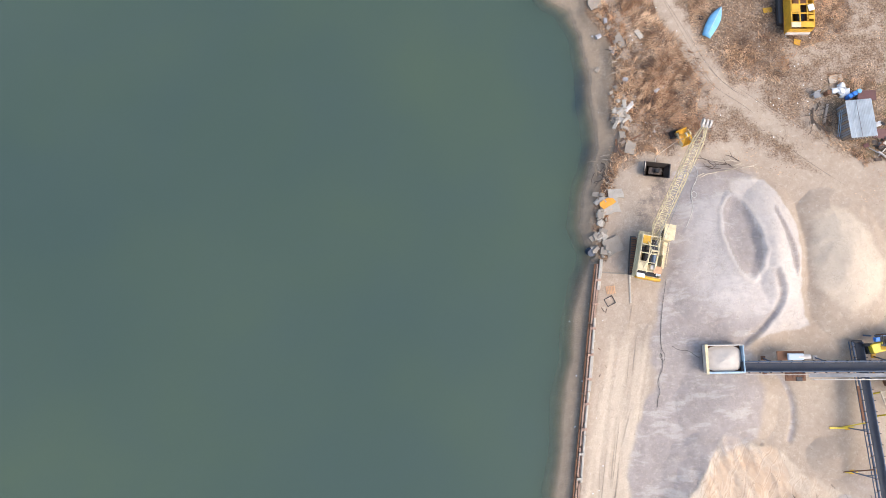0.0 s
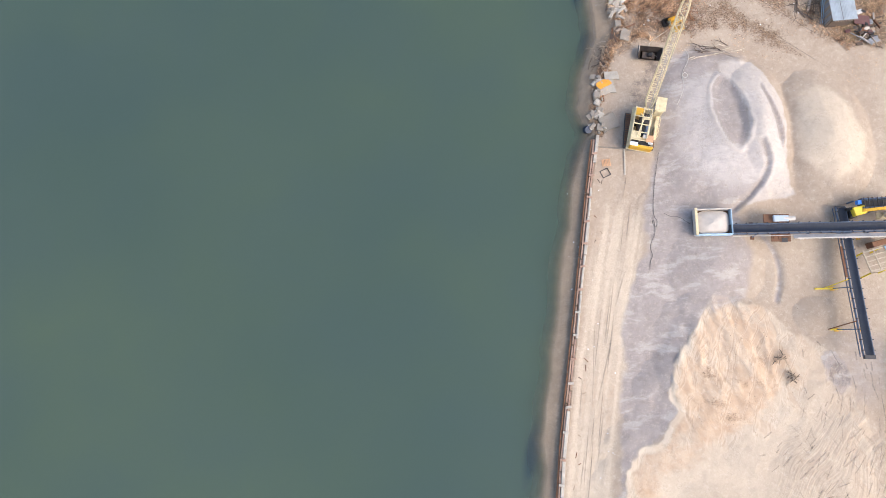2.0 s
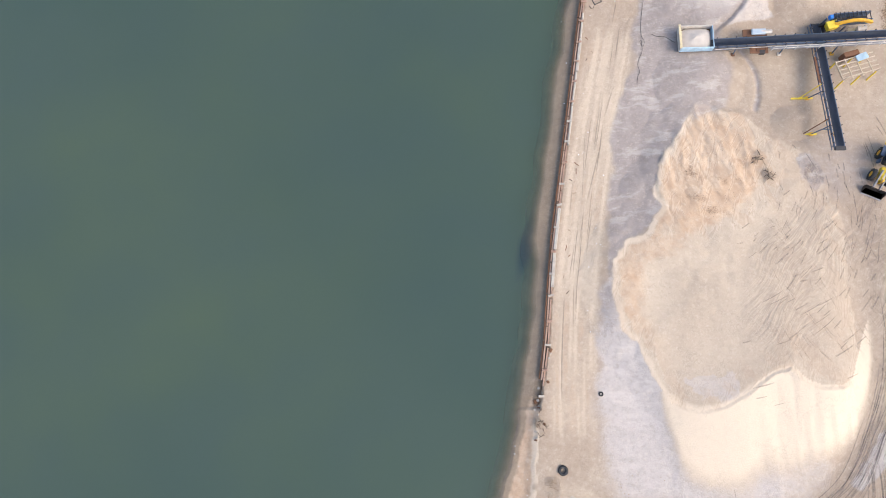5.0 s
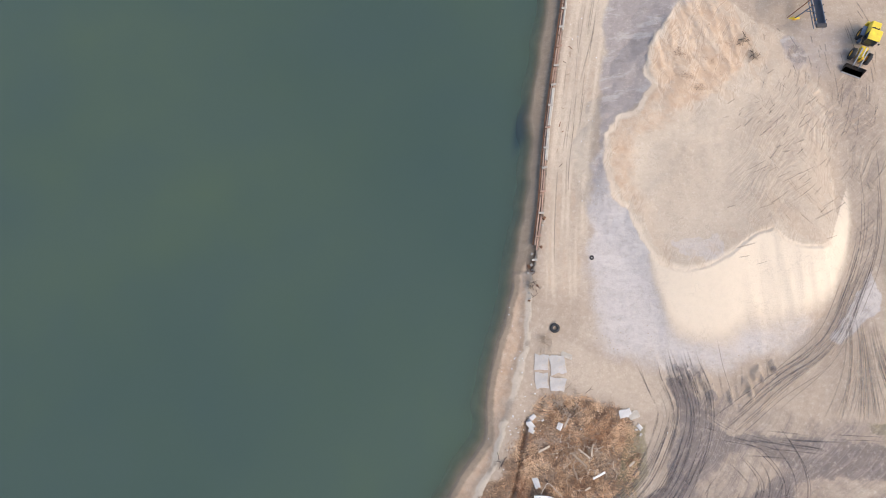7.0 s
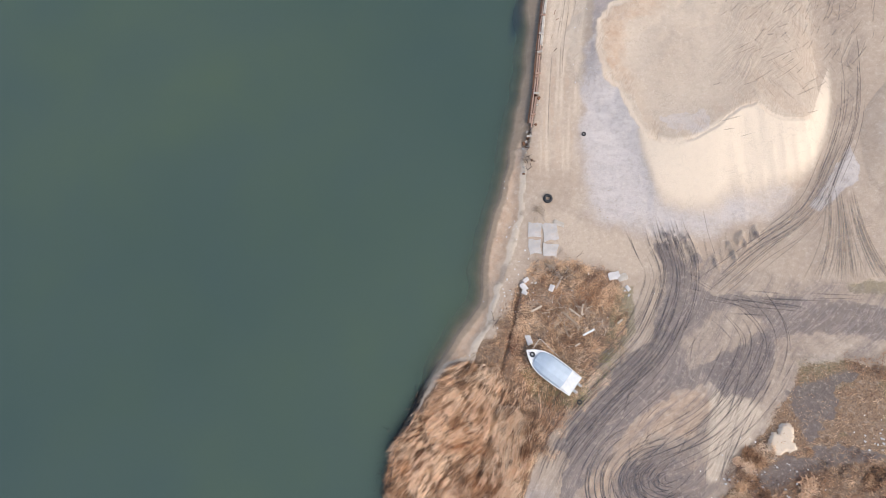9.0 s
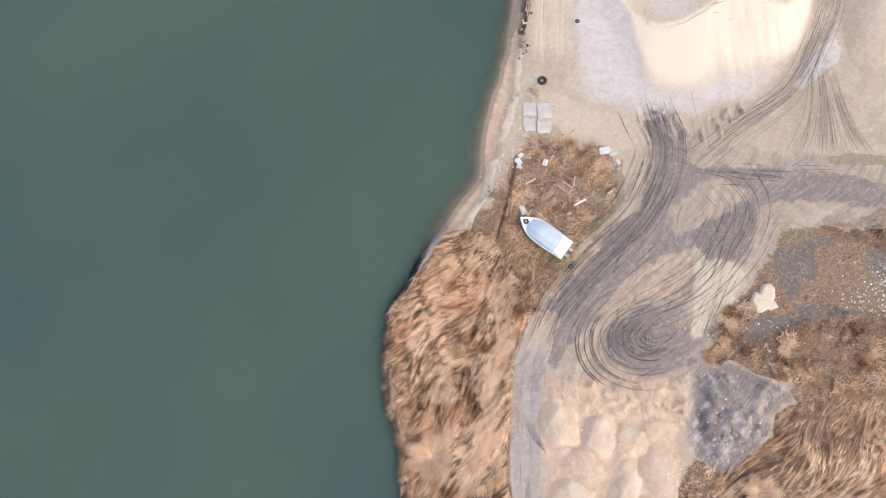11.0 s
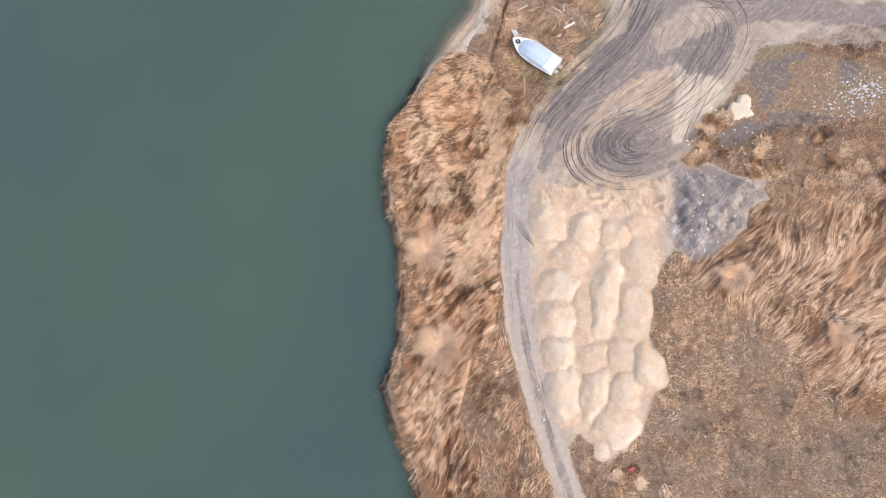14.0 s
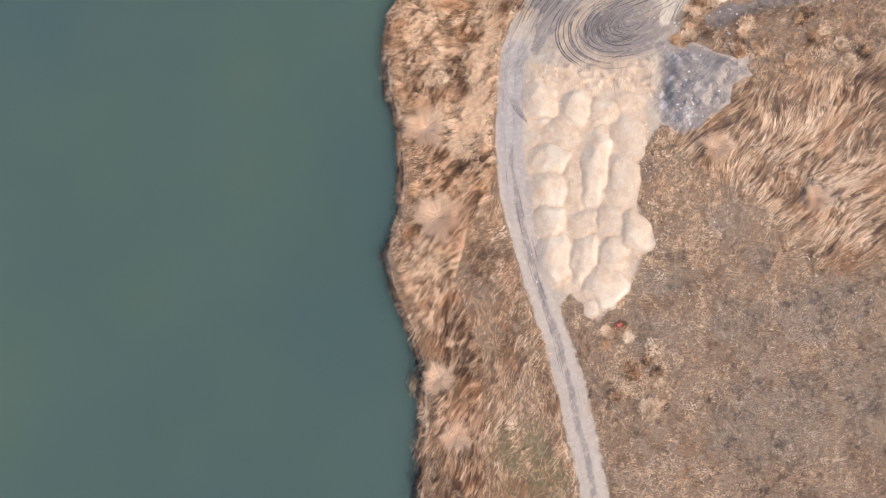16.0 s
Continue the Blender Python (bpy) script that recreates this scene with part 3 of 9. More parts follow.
# dark mud where the tracks meet, and the zones beside it
MUD = [(22.2, -8.3), (23.9, -8.1), (25.5, -10.9), (27.5, -13.2), (29.3, -14.6), (33, -14.7), (38.6, -14.9), (44.9, -16.2), (56, -17.7), (80, -19.5), (80, -24), (56, -22), (48.9, -21), (43.5, -20.5),
       (38.2, -20.1), (36.3, -20.8), (35.7, -24.9), (34.4, -26.9), (32.9, -28.3), (31.2, -27.1), (28.6, -25.7), (24.8, -27.2), (21, -29.2), (17.6, -32.1), (14.8, -35), (12.1, -37.9),
       (8.9, -41.5), (4.9, -41.5), (6.4, -36.5), (9.7, -32), (14.1, -27.5), (18, -23.5), (21.2, -19.9), (22.8, -16.3), (23, -12.5)]
DRY = [(25.1, -21.1), (29.1, -17.5), (32.9, -16.5), (36.4, -19.2), (32.5, -21.7), (28.7, -23.7), (25.4, -24.7)]
COMB = [(26.7, -24.6), (30, -22.6), (36.4, -19.8), (35, -25.4), (32, -28.8), (30.2, -29.3), (28.5, -26.9)]
LOOP = [(15.6, -38), (17.5, -35.6), (21.7, -33.1), (26.3, -33.2), (26.6, -36.1), (27.7, -39), (26.7, -40.9), (26.4, -42.1), (23.4, -43.4), (18.9, -43.1), (15.5, -41)]
BRIGHT = [(27.9, -29.3), (30.3, -27.5), (32.5, -28.3), (34.2, -29.8), (31.6, -34.2), (29.7, -36.1), (26.9, -38), (26.7, -34.2)]
GOLD = [(16.3, -31.6), (22, -28.2), (27.6, -26.7), (28.3, -29.3), (25.4, -33.2), (20.8, -33.1), (16.1, -36), (13.7, -39.9), (10.5, -40.8), (11.5, -37)]


# the scooped gravel beside the crane: hollow, narrow slit, curved groove and bright east face
BOWL = smooth_path([(32.2, 76.3), (31.1, 74.6), (30.7, 72.1), (31.0, 69.4), (31.9, 67.1), (33.5, 65.4), (34.6, 66.6), (35.0, 68.6), (34.8, 71.6), (34.1, 74), (33.2, 75.8)], 3)
SLIT = smooth_path([(37.4, 74.8), (38.3, 72.6), (39.3, 70), (39.8, 67.6), (39.3, 65.4), (38.5, 66.8), (38.2, 69.2), (37.7, 71.6), (37.1, 73.6)], 3)
GROOVE = smooth_path([(36.3, 66.2), (37.0, 64.2), (36.7, 62.2), (35.4, 60.3), (33.6, 58.6), (31.6, 57.3)])
EAST_FACE = [(32.6, 78.4), (36.9, 78.3), (38.7, 75.8), (40.2, 72), (40, 67), (39.9, 64), (40.9, 59.4), (37, 58.4), (33, 57.8), (35.6, 60.6), (36.9, 62.8), (36.8, 65), (36, 66.6), (33.8, 65.2), (35.1, 68.5), (34.9, 71.9), (33.5, 75.6), (32.2, 76.6)]


def shape(x, y):
    """Height of the ground, and what covers it."""
    g = {}
    bank = inside(BANK + [(400, -140), (400, 130)], x, y)
    shore = inside(SHORE + [(400, -140), (400, 130)], x, y)
    hardness = sstep(y, 3, 9) * (1 - sstep(y, 66, 72))
    bank = bank + (1 - hardness) * (fbm(x, y, 2.2, 3) - 0.5) * 1.1
    wob = (fbm(x, y, 5, 4) - 0.5) * 1.4
    shore = shore + wob
    beach = np.clip(-bank, 0, 50) / np.maximum(np.clip(-bank, 0, 50) + np.clip(shore, 0, 50), 1e-3)
    toe = np.where(hardness > 0.5, 0.5, 0.32 * sstep(-bank, 0, 1.8))
    z = np.where(bank > 0, 0.0, np.where(shore > 0, -toe - 0.5 * beach, -1.0 - 0.30 * np.clip(-shore, 0, 14)))
    # the deep pockets beside the quay and the reeds
    reeds = sstep(-y, 24, 30)
    z = np.where((shore < 0), z - reeds * np.clip(-shore, 0, 1.2) * 1.2, z)
    for cx, cy, rx, ry in ((-7.7, -89.0, 1.0, 1.5), (-6.9, -100.5, 1.0, 5.0)):
        z = np.maximum(z, -1.04 - 0.5 * np.clip(np.hypot((x - cx) / rx, (y - cy) / ry) - 0.4, 0, 9))
    soft_edge = sstep(bank, 0, 1.2)
    z = np.where(bank > 0, z + (0.14 * (fbm(x, y, 7, 11) - 0.5) + 0.10 * (fbm(x, y, 1.6, 12) - 0.5)) * soft_edge, z)
    u, v = along(smooth_path([(4.4, -12.8), (3.3, -17), (2.7, -20.5), (1.6, -24), (1.0, -27)]), x, y)
    gully = np.exp(-((u + 0.7 * (fbm(x, y, 1.5, 13) - 0.5)) / 0.26) ** 2) * sstep(v, 0, 2) * (1 - sstep(v, 12, 14.4))
    z = z - 0.55 * gully
    g["gully"] = gully
    # the levelled sand heap: sharp crest to the west, long flank to the south, ramp to the east
    sd0 = inside(PLATEAU, x, y)
    south = sstep(-y, -14, -5) * sstep(x - 0.35 * (y - 5), 17, 26)
    sd = sd0 + ((fbm(x, y, 2.6, 21) - 0.5) * 1.5 + (vnoise(x, y, 0.9, 22) - 0.5) * 0.35) * (1 - 0.75 * south)
    top = 0.9 * (1 - 0.97 * sstep(x + 0.16 * (y - 20), 26, 46)) 
    top = top + (fbm(x, y, 3.5, 23) - 0.5) * 0.5 + (fbm(x, y, 0.9, 24, 2) - 0.5) * 0.16
    plain_top = top
    # flutes and dug faces in the north lobe
    lobe = sstep(y, 30, 36) * (1 - sstep(x, 34, 39))
    dig = sstep(inside([(23, 31), (29, 36), (34, 41), (37.5, 39), (35.5, 32), (29, 28.5)], x, y), -1.0, 1.5)
    top = top + dig * 0.55 * (fbm((x + y) * 0.9, (x - y) * 0.22, 1.1, 123, 3) - 0.5)
    top = top + lobe * ((fbm(x + 0.25 * y, y * 0.28, 1.3, 25) - 0.5) * 1.0 + 0.1)
    # the crest of the southern flank and its toe
    crest_y = np.interp(x, [20, 23.3, 25.6, 28.3, 30.8, 32.4, 34.5, 36.4, 37.4, 40, 42.6, 44, 45.2, 47.5], [8, 5.9, 5.4, 6.0, 7.3, 8.7, 9.9, 10.5, 9.6, 8.2, 8.1, 8.9, 11.5, 16])
    toe_y = np.interp(x, [19, 22.6, 29.3, 35.1, 40.5, 43.6, 46, 47.8], [4.5, -4.4, -6.6, -5.6, -1.9, 0.8, 4.3, 9])
    crest_h = np.interp(x, [18.6, 22, 25, 31, 37, 42.5, 45, 47.5], [0.0, 0.9, 1.3, 1.9, 2.2, 1.8, 0.9, 0.0])
    back = np.exp(-np.clip(y - crest_y, 0, 60) / 11.0) * sstep(x, 20, 25) * (1 - sstep(x, 44.5, 48))
    top = top + (crest_h - top) * back
    plain_top = plain_top + (crest_h - plain_top) * back
    drop = np.clip((y - toe_y) / np.maximum(crest_y - toe_y, 0.5), -0.3, 1)
    folds = (fbm(x + 0.12 * y, y * 0.10, 2.1, 26, 3) - 0.5) * 0.95 * np.clip(drop * (1 - drop) * 4, 0, 1) * sstep(x, 30, 36)
    flank = np.where((y < crest_y + 0.3) & (x > 19) & (x < 48), crest_h * np.sign(drop) * np.abs(drop) ** 1.12 + folds, -1.0)
    rim_h = 0.93
    side = plain_top * rim_h + 0.22 * sd
    heap = np.where(sd > 0, top * (rim_h + (1 - rim_h) * sstep(sd, 0, 0.8)), np.maximum(np.where(y > crest_y - 1.5, side, -1), flank))
    z = np.where(bank > 1, np.maximum(z, heap), z)
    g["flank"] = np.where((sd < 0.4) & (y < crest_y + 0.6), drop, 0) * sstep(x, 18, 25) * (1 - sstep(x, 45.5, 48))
    g["ridge"] = sd

    def mound(cx, cy, rx, ry, h, turn=0.0, seed=31, power=1.0):
        c, s = math.cos(turn), math.sin(turn)
        u, v = ((x - cx) * c + (y - cy) * s) / rx, (-(x - cx) * s + (y - cy) * c) / ry
        r = np.maximum(np.hypot(u, v) + (fbm(x, y, 3, seed) - 0.5) * 0.22, 0)
        return h * np.clip(1 - r**1.3, 0, 1) ** power

    # the unloaded gravel beside the crane, with its scooped hollows
    m1 = np.maximum(mound(32.6, 68.6, 9.6, 12.4, 2.3, 0.12, 31), mound(36.4, 69.2, 5.6, 10.6, 3.1, 0.1, 30))
    fray = 0.35 * (fbm(x, y, 1.1, 136, 3) - 0.5)
    bowl = inside(BOWL, x, y) + fray
    slit = inside(SLIT, x, y) + fray
    groove = along(GROOVE, x, y)[0]
    m1 = m1 - 0.28 * sstep(bowl, 0, 1.1) - 0.4 * sstep(slit, 0, 0.6) + 0.14 * np.exp(-((bowl + 0.25) / 0.22) ** 2)
    m1 = m1 - 0.42 * np.exp(-((groove + fray) / 0.38) ** 2) + 0.12 * np.exp(-((groove - 0.7) / 0.3) ** 2)
    g["bowl"], g["slit"], g["groove"] = bowl, slit, np.abs(groove + fray)
    m2 = mound(45.4, 67.0, 6.2, 9.6, 2.5, 0.1, 34)
    m3 = mound(29.6, 50.8, 6.6, 7.0, 1.1, 0, 35)
    arc = along(smooth_path([(35.7, 54.6), (36.9, 52.6), (37.6, 50), (37.4, 47.6), (36.8, 45.6)]), x, y)[0] + 0.3 * (fbm(x, y, 1.2, 145) - 0.5)
    z = z - 0.25 * np.exp(-(arc / 0.35) ** 2)
    g["arc"] = np.abs(arc)
    m3 = m3 - 0.25 * np.exp(-(arc / 0.4) ** 2)
    m4 = mound(26, 57, 7, 6, 0.45, 0, 36)
    m5 = mound(54.5, 6.5, 4.0, 8.5, 0.8, -0.25, 37, 0.9)
    m6 = mound(41.5, 43.5, 3, 2.6, 0.8, 0, 38)
    for m in (m1, m2, m3, m4, m5, m6):
        z = np.where(m > 0.03, np.maximum(z, m + 0.08 * (fbm(x, y, 1.2, 39) - 0.5)), z)
    g["m1"], g["m2"], g["m5"] = m1, m2, m5
    # dumped heaps
    hz = np.full(x.shape, -9.0)
    lit_load = np.zeros(x.shape)
    below = np.full(x.shape, -9.0)
    wx, wy = x + 1.5 * (fbm(x, y, 1.7, 51) - 0.5), y + 1.5 * (fbm(x, y, 1.7, 52) - 0.5)
    for k, (hx, hy, rx, ry, h, turn, light) in enumerate(HEAPS_WEST + HEAPS_EAST):
        c, n = math.cos(turn), math.sin(turn)
        u, v = ((wx - hx) * c + (wy - hy) * n) / rx, (-(wx - hx) * n + (wy - hy) * c) / ry
        # a tipped load: steep all round, with a flattish tilted top and a crest to one side
        r = (np.abs(u) ** 2.4 + np.abs(v) ** 2.4) ** (1 / 2.4) / 1.2
        roof = h * (0.80 + 0.16 * u * (1 if k % 2 else -1) + 0.10 * v) - 0.28 * np.abs(u * 0.8 + v * 0.35)
        load = 0.36 * np.minimum(roof + 0.2 * h * (1 - r), 1.7 * h * (1.02 - r))
        over = load > hz
        below = np.maximum(below, np.minimum(load, hz))
        # west half of each load is painted darker, as its shaded side
        lit_load = np.where(over, light * sstep(load, 0.03, 0.18) * (1 - 0.5 * sstep(-u + 0.5 * (fbm(x, y, 1.4, 153 + k % 5) - 0.5), 0.05, 0.3)), lit_load)
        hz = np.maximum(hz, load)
    # creases between loads: contact shade put into the ochre and soil colour
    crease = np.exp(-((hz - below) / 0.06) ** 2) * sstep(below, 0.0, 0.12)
    g["lit_load"], g["crease"] = lit_load * (1 - 0.85 * crease), crease
    dugout = inside([(8, -43.5), (26, -42.5), (26, -50), (21, -48.5), (13, -48.5), (8, -47)], x, y)
    ridged = 1 - np.abs(2 * fbm(x + 0.4 * y, y, 1.5, 95, 3) - 1)
    z = z + sstep(dugout, -0.5, 1.5) * (0.8 * (ridged - 0.75) + 0.3)
    hz = hz - 0.12 * crease + np.where(hz > 0.1, 0.20 * (fbm(x, y, 1.1, 96, 3) - 0.5), 0)
    g["heap"] = hz
    z = np.where(hz > -0.1, np.maximum(z, hz), z)
    rubble = inside(LILAC, x, y) + (fbm(x, y, 3, 41) - 0.5) * 3.0
    z = np.where(rubble > 0, z + 0.7 * sstep(rubble, 0, 2.6) + (0.5 + 0.9 * sstep(-y, 45, 48)) * (fbm(x, y, 1.3, 42) - 0.5) * sstep(rubble, 0, 1), z)
    sand2 = 0.4 * blob_mask(x, y, ((35.2, -33.9, 1.5, 1.2), (36.6, -32.6, 1.0, 1.1), (36.9, -34.0, .8, .7)))
    z = np.where(sand2 > 0.02, np.maximum(z, sand2), z)
    g["sand2"] = sand2
    toe_band = inside([(22.6, -6.2), (27, -7.4), (31, -7.8), (34, -5.8), (36, -6.6), (34, -11), (30, -12), (26, -10.6), (23, -9)], x, y)
    chopped = fbm((x + 0.3 * y) * 1.5, (y - 0.3 * x) * 0.4, 1.0, 150, 3)
    g["chop"] = sstep(toe_band + 2 * (fbm(x, y, 1.5, 151) - 0.5), -0.3, 0.8) * sstep(chopped, 0.48, 0.62)
    z = z + 0.35 * g["chop"]
    # roads lie a little lower
    roads = []
    for line, half, deep in ((ROAD_SOUTH, 1.9, 0.10), (ROAD_EAST, 2.1, 0.10), (TRACK_NE, 2.2, 0.06), (LANE, 3.0, 0.05)):
        u, v = along(line, x, y)
        z = z - deep * (1 - sstep(np.abs(u), half * 0.8, half * 1.3)) * (bank > 1) * (0.7 + 0.3 * np.sin(u * 3.1))
    g.update(bank=bank, shore=shore, rubble=rubble)
    return z, g


def cover(x, y, z, g):
    """Masks for the ground's material."""
    bank, shore = g["bank"], g["shore"]
    on = (bank > 0).astype(float)
    edge = lambda d, w=0.8: sstep(d, -w, w)
    grey = edge(inside(GREY, x, y) + 2.6 * (fbm(x, y, 3, 97) - 0.5), 1.0 + 1.8 * sstep(-y, -10, -2)) * on
    top = edge(g["ridge"], 0.3)
    
    # sunlit south flank of the heap, its brightness painted in as paler sand
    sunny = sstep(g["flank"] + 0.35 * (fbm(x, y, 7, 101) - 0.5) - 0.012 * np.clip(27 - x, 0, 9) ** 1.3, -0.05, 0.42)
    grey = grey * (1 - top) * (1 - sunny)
    grey = np.maximum(grey, 0.85 * edge(inside([(41.2, 38.4), (43.2, 38.8), (44.6, 36.8), (44.8, 34.6), (43, 33.8), (41.8, 35.6)], x, y) + 2 * (fbm(x, y, 1.6, 65) - 0.5), 0.3))
    grey = np.maximum(grey, 0.5 * edge(inside([(43, 42), (50, 41), (52, 34), (46, 32), (42, 34)], x, y), 2))
    grey = np.maximum(grey, 0.35 * sstep(g["m5"], 0.1, 0.7))
    grey = np.maximum(grey, 0.75 * edge(inside([(28, 44), (33, 46), (34.6, 52), (32, 57), (25, 56)], x, y)))
    grey = grey * (1 - 0.85 * sstep(x, 38.6, 40.2) * sstep(y, 57, 60))
    ridge = g["ridge"]
    grey = np.maximum(grey, 0.55 * blob_mask(x, y, ((27.6, 8.6, 3.4, 2.0),)) * sstep(ridge, 0, 0.6))
    ochre = np.maximum(0.62 * sstep(ridge, -0.3, 0.1) * (1 - sstep(ridge, 1.2, 4.0)) * (1 - sstep(-y, -18, -8)) * (1 - sstep(x, 27, 32)),
                       sstep(y, 28, 34) * sstep(ridge, -0.5, 0.5) * (1 - sstep(x, 33, 37)) * 0.52)
    ochre = np.maximum(ochre, 0.64 * edge(inside([(22, 36), (26, 43), (30, 46), (36, 42), (36, 36), (32, 31), (27, 28), (22, 29), (18, 27), (16, 24), (17, 17), (19, 17), (21, 24), (26, 26)], x, y) + 3 * (fbm(x, y, 4, 122) - 0.5), 1.0) * sstep(ridge, -0.4, 0.2))
    dug = edge(inside([(20, -43), (25, -44), (25.5, -50), (21, -47.5), (13, -48.5), (7.8, -46.5), (8, -44)], x, y))
    ochre = np.maximum(ochre, 0.9 * dug)
    tip = edge(inside([(7.6, -47), (24, -46.5), (24, -58), (23, -66), (24.5, -69), (21, -74), (16, -80), (10, -76), (8, -66)], x, y) + 1.2 * (fbm(x, y, 2, 138) - 0.5), 0.5)
    ochre = np.maximum(ochre, tip * (0.55 + 0.9 * (fbm(x, y, 1.8, 139) - 0.5)))
    ochre = np.maximum(ochre, 0.86 * sstep(g["heap"], -0.3, 0.0) * (1 - 0.9 * g["lit_load"]))
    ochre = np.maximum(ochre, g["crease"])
    ochre = np.maximum(ochre, 0.72 * edge(inside(GOLD, x, y) + 2.5 * (fbm(x, y, 3, 103) - 0.5), 0.8))
    ochre = np.maximum(ochre, 0.55 * edge(inside([(14, -36), (22, -33), (27, -36), (25, -45), (14, -46), (10, -42)], x, y), 2))
    u, v = along(LANE, x, y)
    quay_lane = sstep(v, 2, 9) * (1 - sstep(v, 60, 67)) * (1 - sstep(np.abs(u + 0.3), 2.2, 4.2)) * on
    lines = vnoise(u * 2.6 + 3, v * 0.10, 1.0, 60) + 0.5 * (fbm(x, y, 5, 104) - 0.5)
    ochre = np.maximum(ochre, 0.35 * quay_lane * sstep(lines, 0.55, 0.8))
    pale = np.maximum(g["lit_load"] * (0.85 + 0.5 * (fbm(x, y, 2.2, 137) - 0.5)), sstep(g["sand2"], 0.03, 0.12))
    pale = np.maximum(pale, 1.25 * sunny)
    pale = np.maximum(pale, quay_lane * (0.5 + 0.28 * sstep(0.9 - lines, 0.3, 0.65) + 0.3 * (fbm(x, y, 4, 148) - 0.5)))
    pale_grey = np.maximum(sstep(-y, -24, -12) * sstep(y, -14, -8) * (x > 8), 0.8 * sstep(g["m1"], 0.5, 1.4))
    g["pale_grey"] = pale_grey
    bowl, slit = g["bowl"], g["slit"]
    # lit east face and rim painted pale; hollows and grooves painted grey as shaded
    grey = np.maximum(grey, 0.75 * np.exp(-(g["arc"] / 0.4) ** 2))
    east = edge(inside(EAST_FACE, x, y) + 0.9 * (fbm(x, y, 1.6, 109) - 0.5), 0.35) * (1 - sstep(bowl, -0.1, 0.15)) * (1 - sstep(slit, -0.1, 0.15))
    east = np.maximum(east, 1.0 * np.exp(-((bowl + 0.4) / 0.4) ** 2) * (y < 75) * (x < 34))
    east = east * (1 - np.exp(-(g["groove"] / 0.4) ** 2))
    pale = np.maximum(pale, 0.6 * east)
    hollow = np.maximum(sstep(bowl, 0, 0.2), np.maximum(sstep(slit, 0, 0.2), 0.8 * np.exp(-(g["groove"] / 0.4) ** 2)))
    g["pale_grey"] = np.maximum(pale_grey, east) * (1 - hollow)
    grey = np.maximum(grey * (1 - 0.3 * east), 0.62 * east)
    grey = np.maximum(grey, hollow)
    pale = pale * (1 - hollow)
    pale = np.maximum(pale, 0.55 * sstep(g["m1"], 0.3, 1.2) * sstep(-y, -66, -60) * sstep(x + 0.3 * y, 47, 50))
    pale = np.maximum(pale, (0.62 + 0.5 * (fbm(x, y, 6, 102) - 0.5)) * top)
    pale = np.maximum(pale, 0.75 * sstep(g["m2"] + 0.8 * (fbm(x, y, 3, 158) - 0.5), 0.4, 1.3))
    pale = np.maximum(pale, 0.8 * edge(inside([(27.5, -26), (32, -27), (30.5, -33), (27, -35)], x, y)))
    soil = np.maximum(edge(inside(THICKET, x, y) + 4.0 * (fbm(x, y, 3.5, 124) - 0.5) * sstep(y, -27, -22), 1.0), edge(inside(FIELD[1:-1] + [(140, -112), (140, -26), (60, -24)], x, y), 1.2))
    for k, poly in enumerate(NORTH_GRASS):
        soil = np.maximum(soil, (0.60 if k < 2 else 0.62) * edge(inside(poly, x, y) + 4 * (fbm(x, y, 5, 63) - 0.5), 2.2))
    soil = np.maximum(soil, sstep(-y, 104, 108))
    un = along(NORTH_PATH, x, y)[0]
    soil = np.maximum(soil, (0.44 + 0.5 * (fbm(x, y, 6, 64) - 0.3)) * edge(inside([(17, 79), (26, 81), (34, 82), (44, 78), (60, 66), (60, 114), (14, 114)], x, y), 3) * (0.55 + 0.45 * sstep(np.abs(un), 0.4, 2.4)) * (1 - 0.6 * sstep(x - (y - 72) * 0.55, 40, 50)))
    wild = fbm(x, y, 28, 107) + 0.3 * (fbm(x, y, 6, 108) - 0.5)
    soil = np.maximum(soil, np.maximum(sstep(x + 22 * wild, 66, 78), sstep(y + 16 * wild, 116, 126)) * (0.5 + 0.5 * sstep(wild, 0.35, 0.55)))
    soil = soil * (1 - 0.4 * sstep(y, -23, -20) * sstep(-y, 8, 10) * (1 - sstep(x, 19, 21)))
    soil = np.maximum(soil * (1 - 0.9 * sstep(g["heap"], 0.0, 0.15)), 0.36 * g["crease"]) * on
    soil = np.maximum(soil, 0.95 * sstep(-bank, 0.0, 0.2) * (1 - sstep(-bank, 0.7, 1.5)) * sstep(y, 4, 8))
    soil = np.maximum(soil, 0.9 * sstep(bank + 1.2 * (fbm(x, y, 1.6, 149) - 0.5), -1.0, -0.6) * (1 - sstep(bank, 0.6, 1.6)) * sstep(y, 67, 70))
    dark = 0.3 * edge(g["rubble"] + 1.0, 0.9)
    grey = np.maximum(grey, 0.3 * edge(g["rubble"] + 1.0, 0.9))
    # shaded west side of the eastern heap, painted as a dark grey wedge
    shade_wedge = edge(inside([(49.0, 5.6), (49.8, 2.1), (49.4, 0.1), (47.1, -1.4), (43.9, -4.2), (42.4, -3.2), (45.1, -0.1)], x, y) + 0.9 * (fbm(x, y, 1.4, 94) - 0.5), 0.2)
    grey = np.maximum(grey, shade_wedge)
    dark = np.maximum(dark, 0.36 * shade_wedge)
    dark = np.maximum(dark, 0.5 * edge(inside([(41.4, 37.6), (43.2, 38.4), (44.4, 36.6), (44.4, 34.8), (43, 34.2), (42, 35.8)], x, y) + 1.5 * (fbm(x, y, 1.4, 125) - 0.5), 0.4))
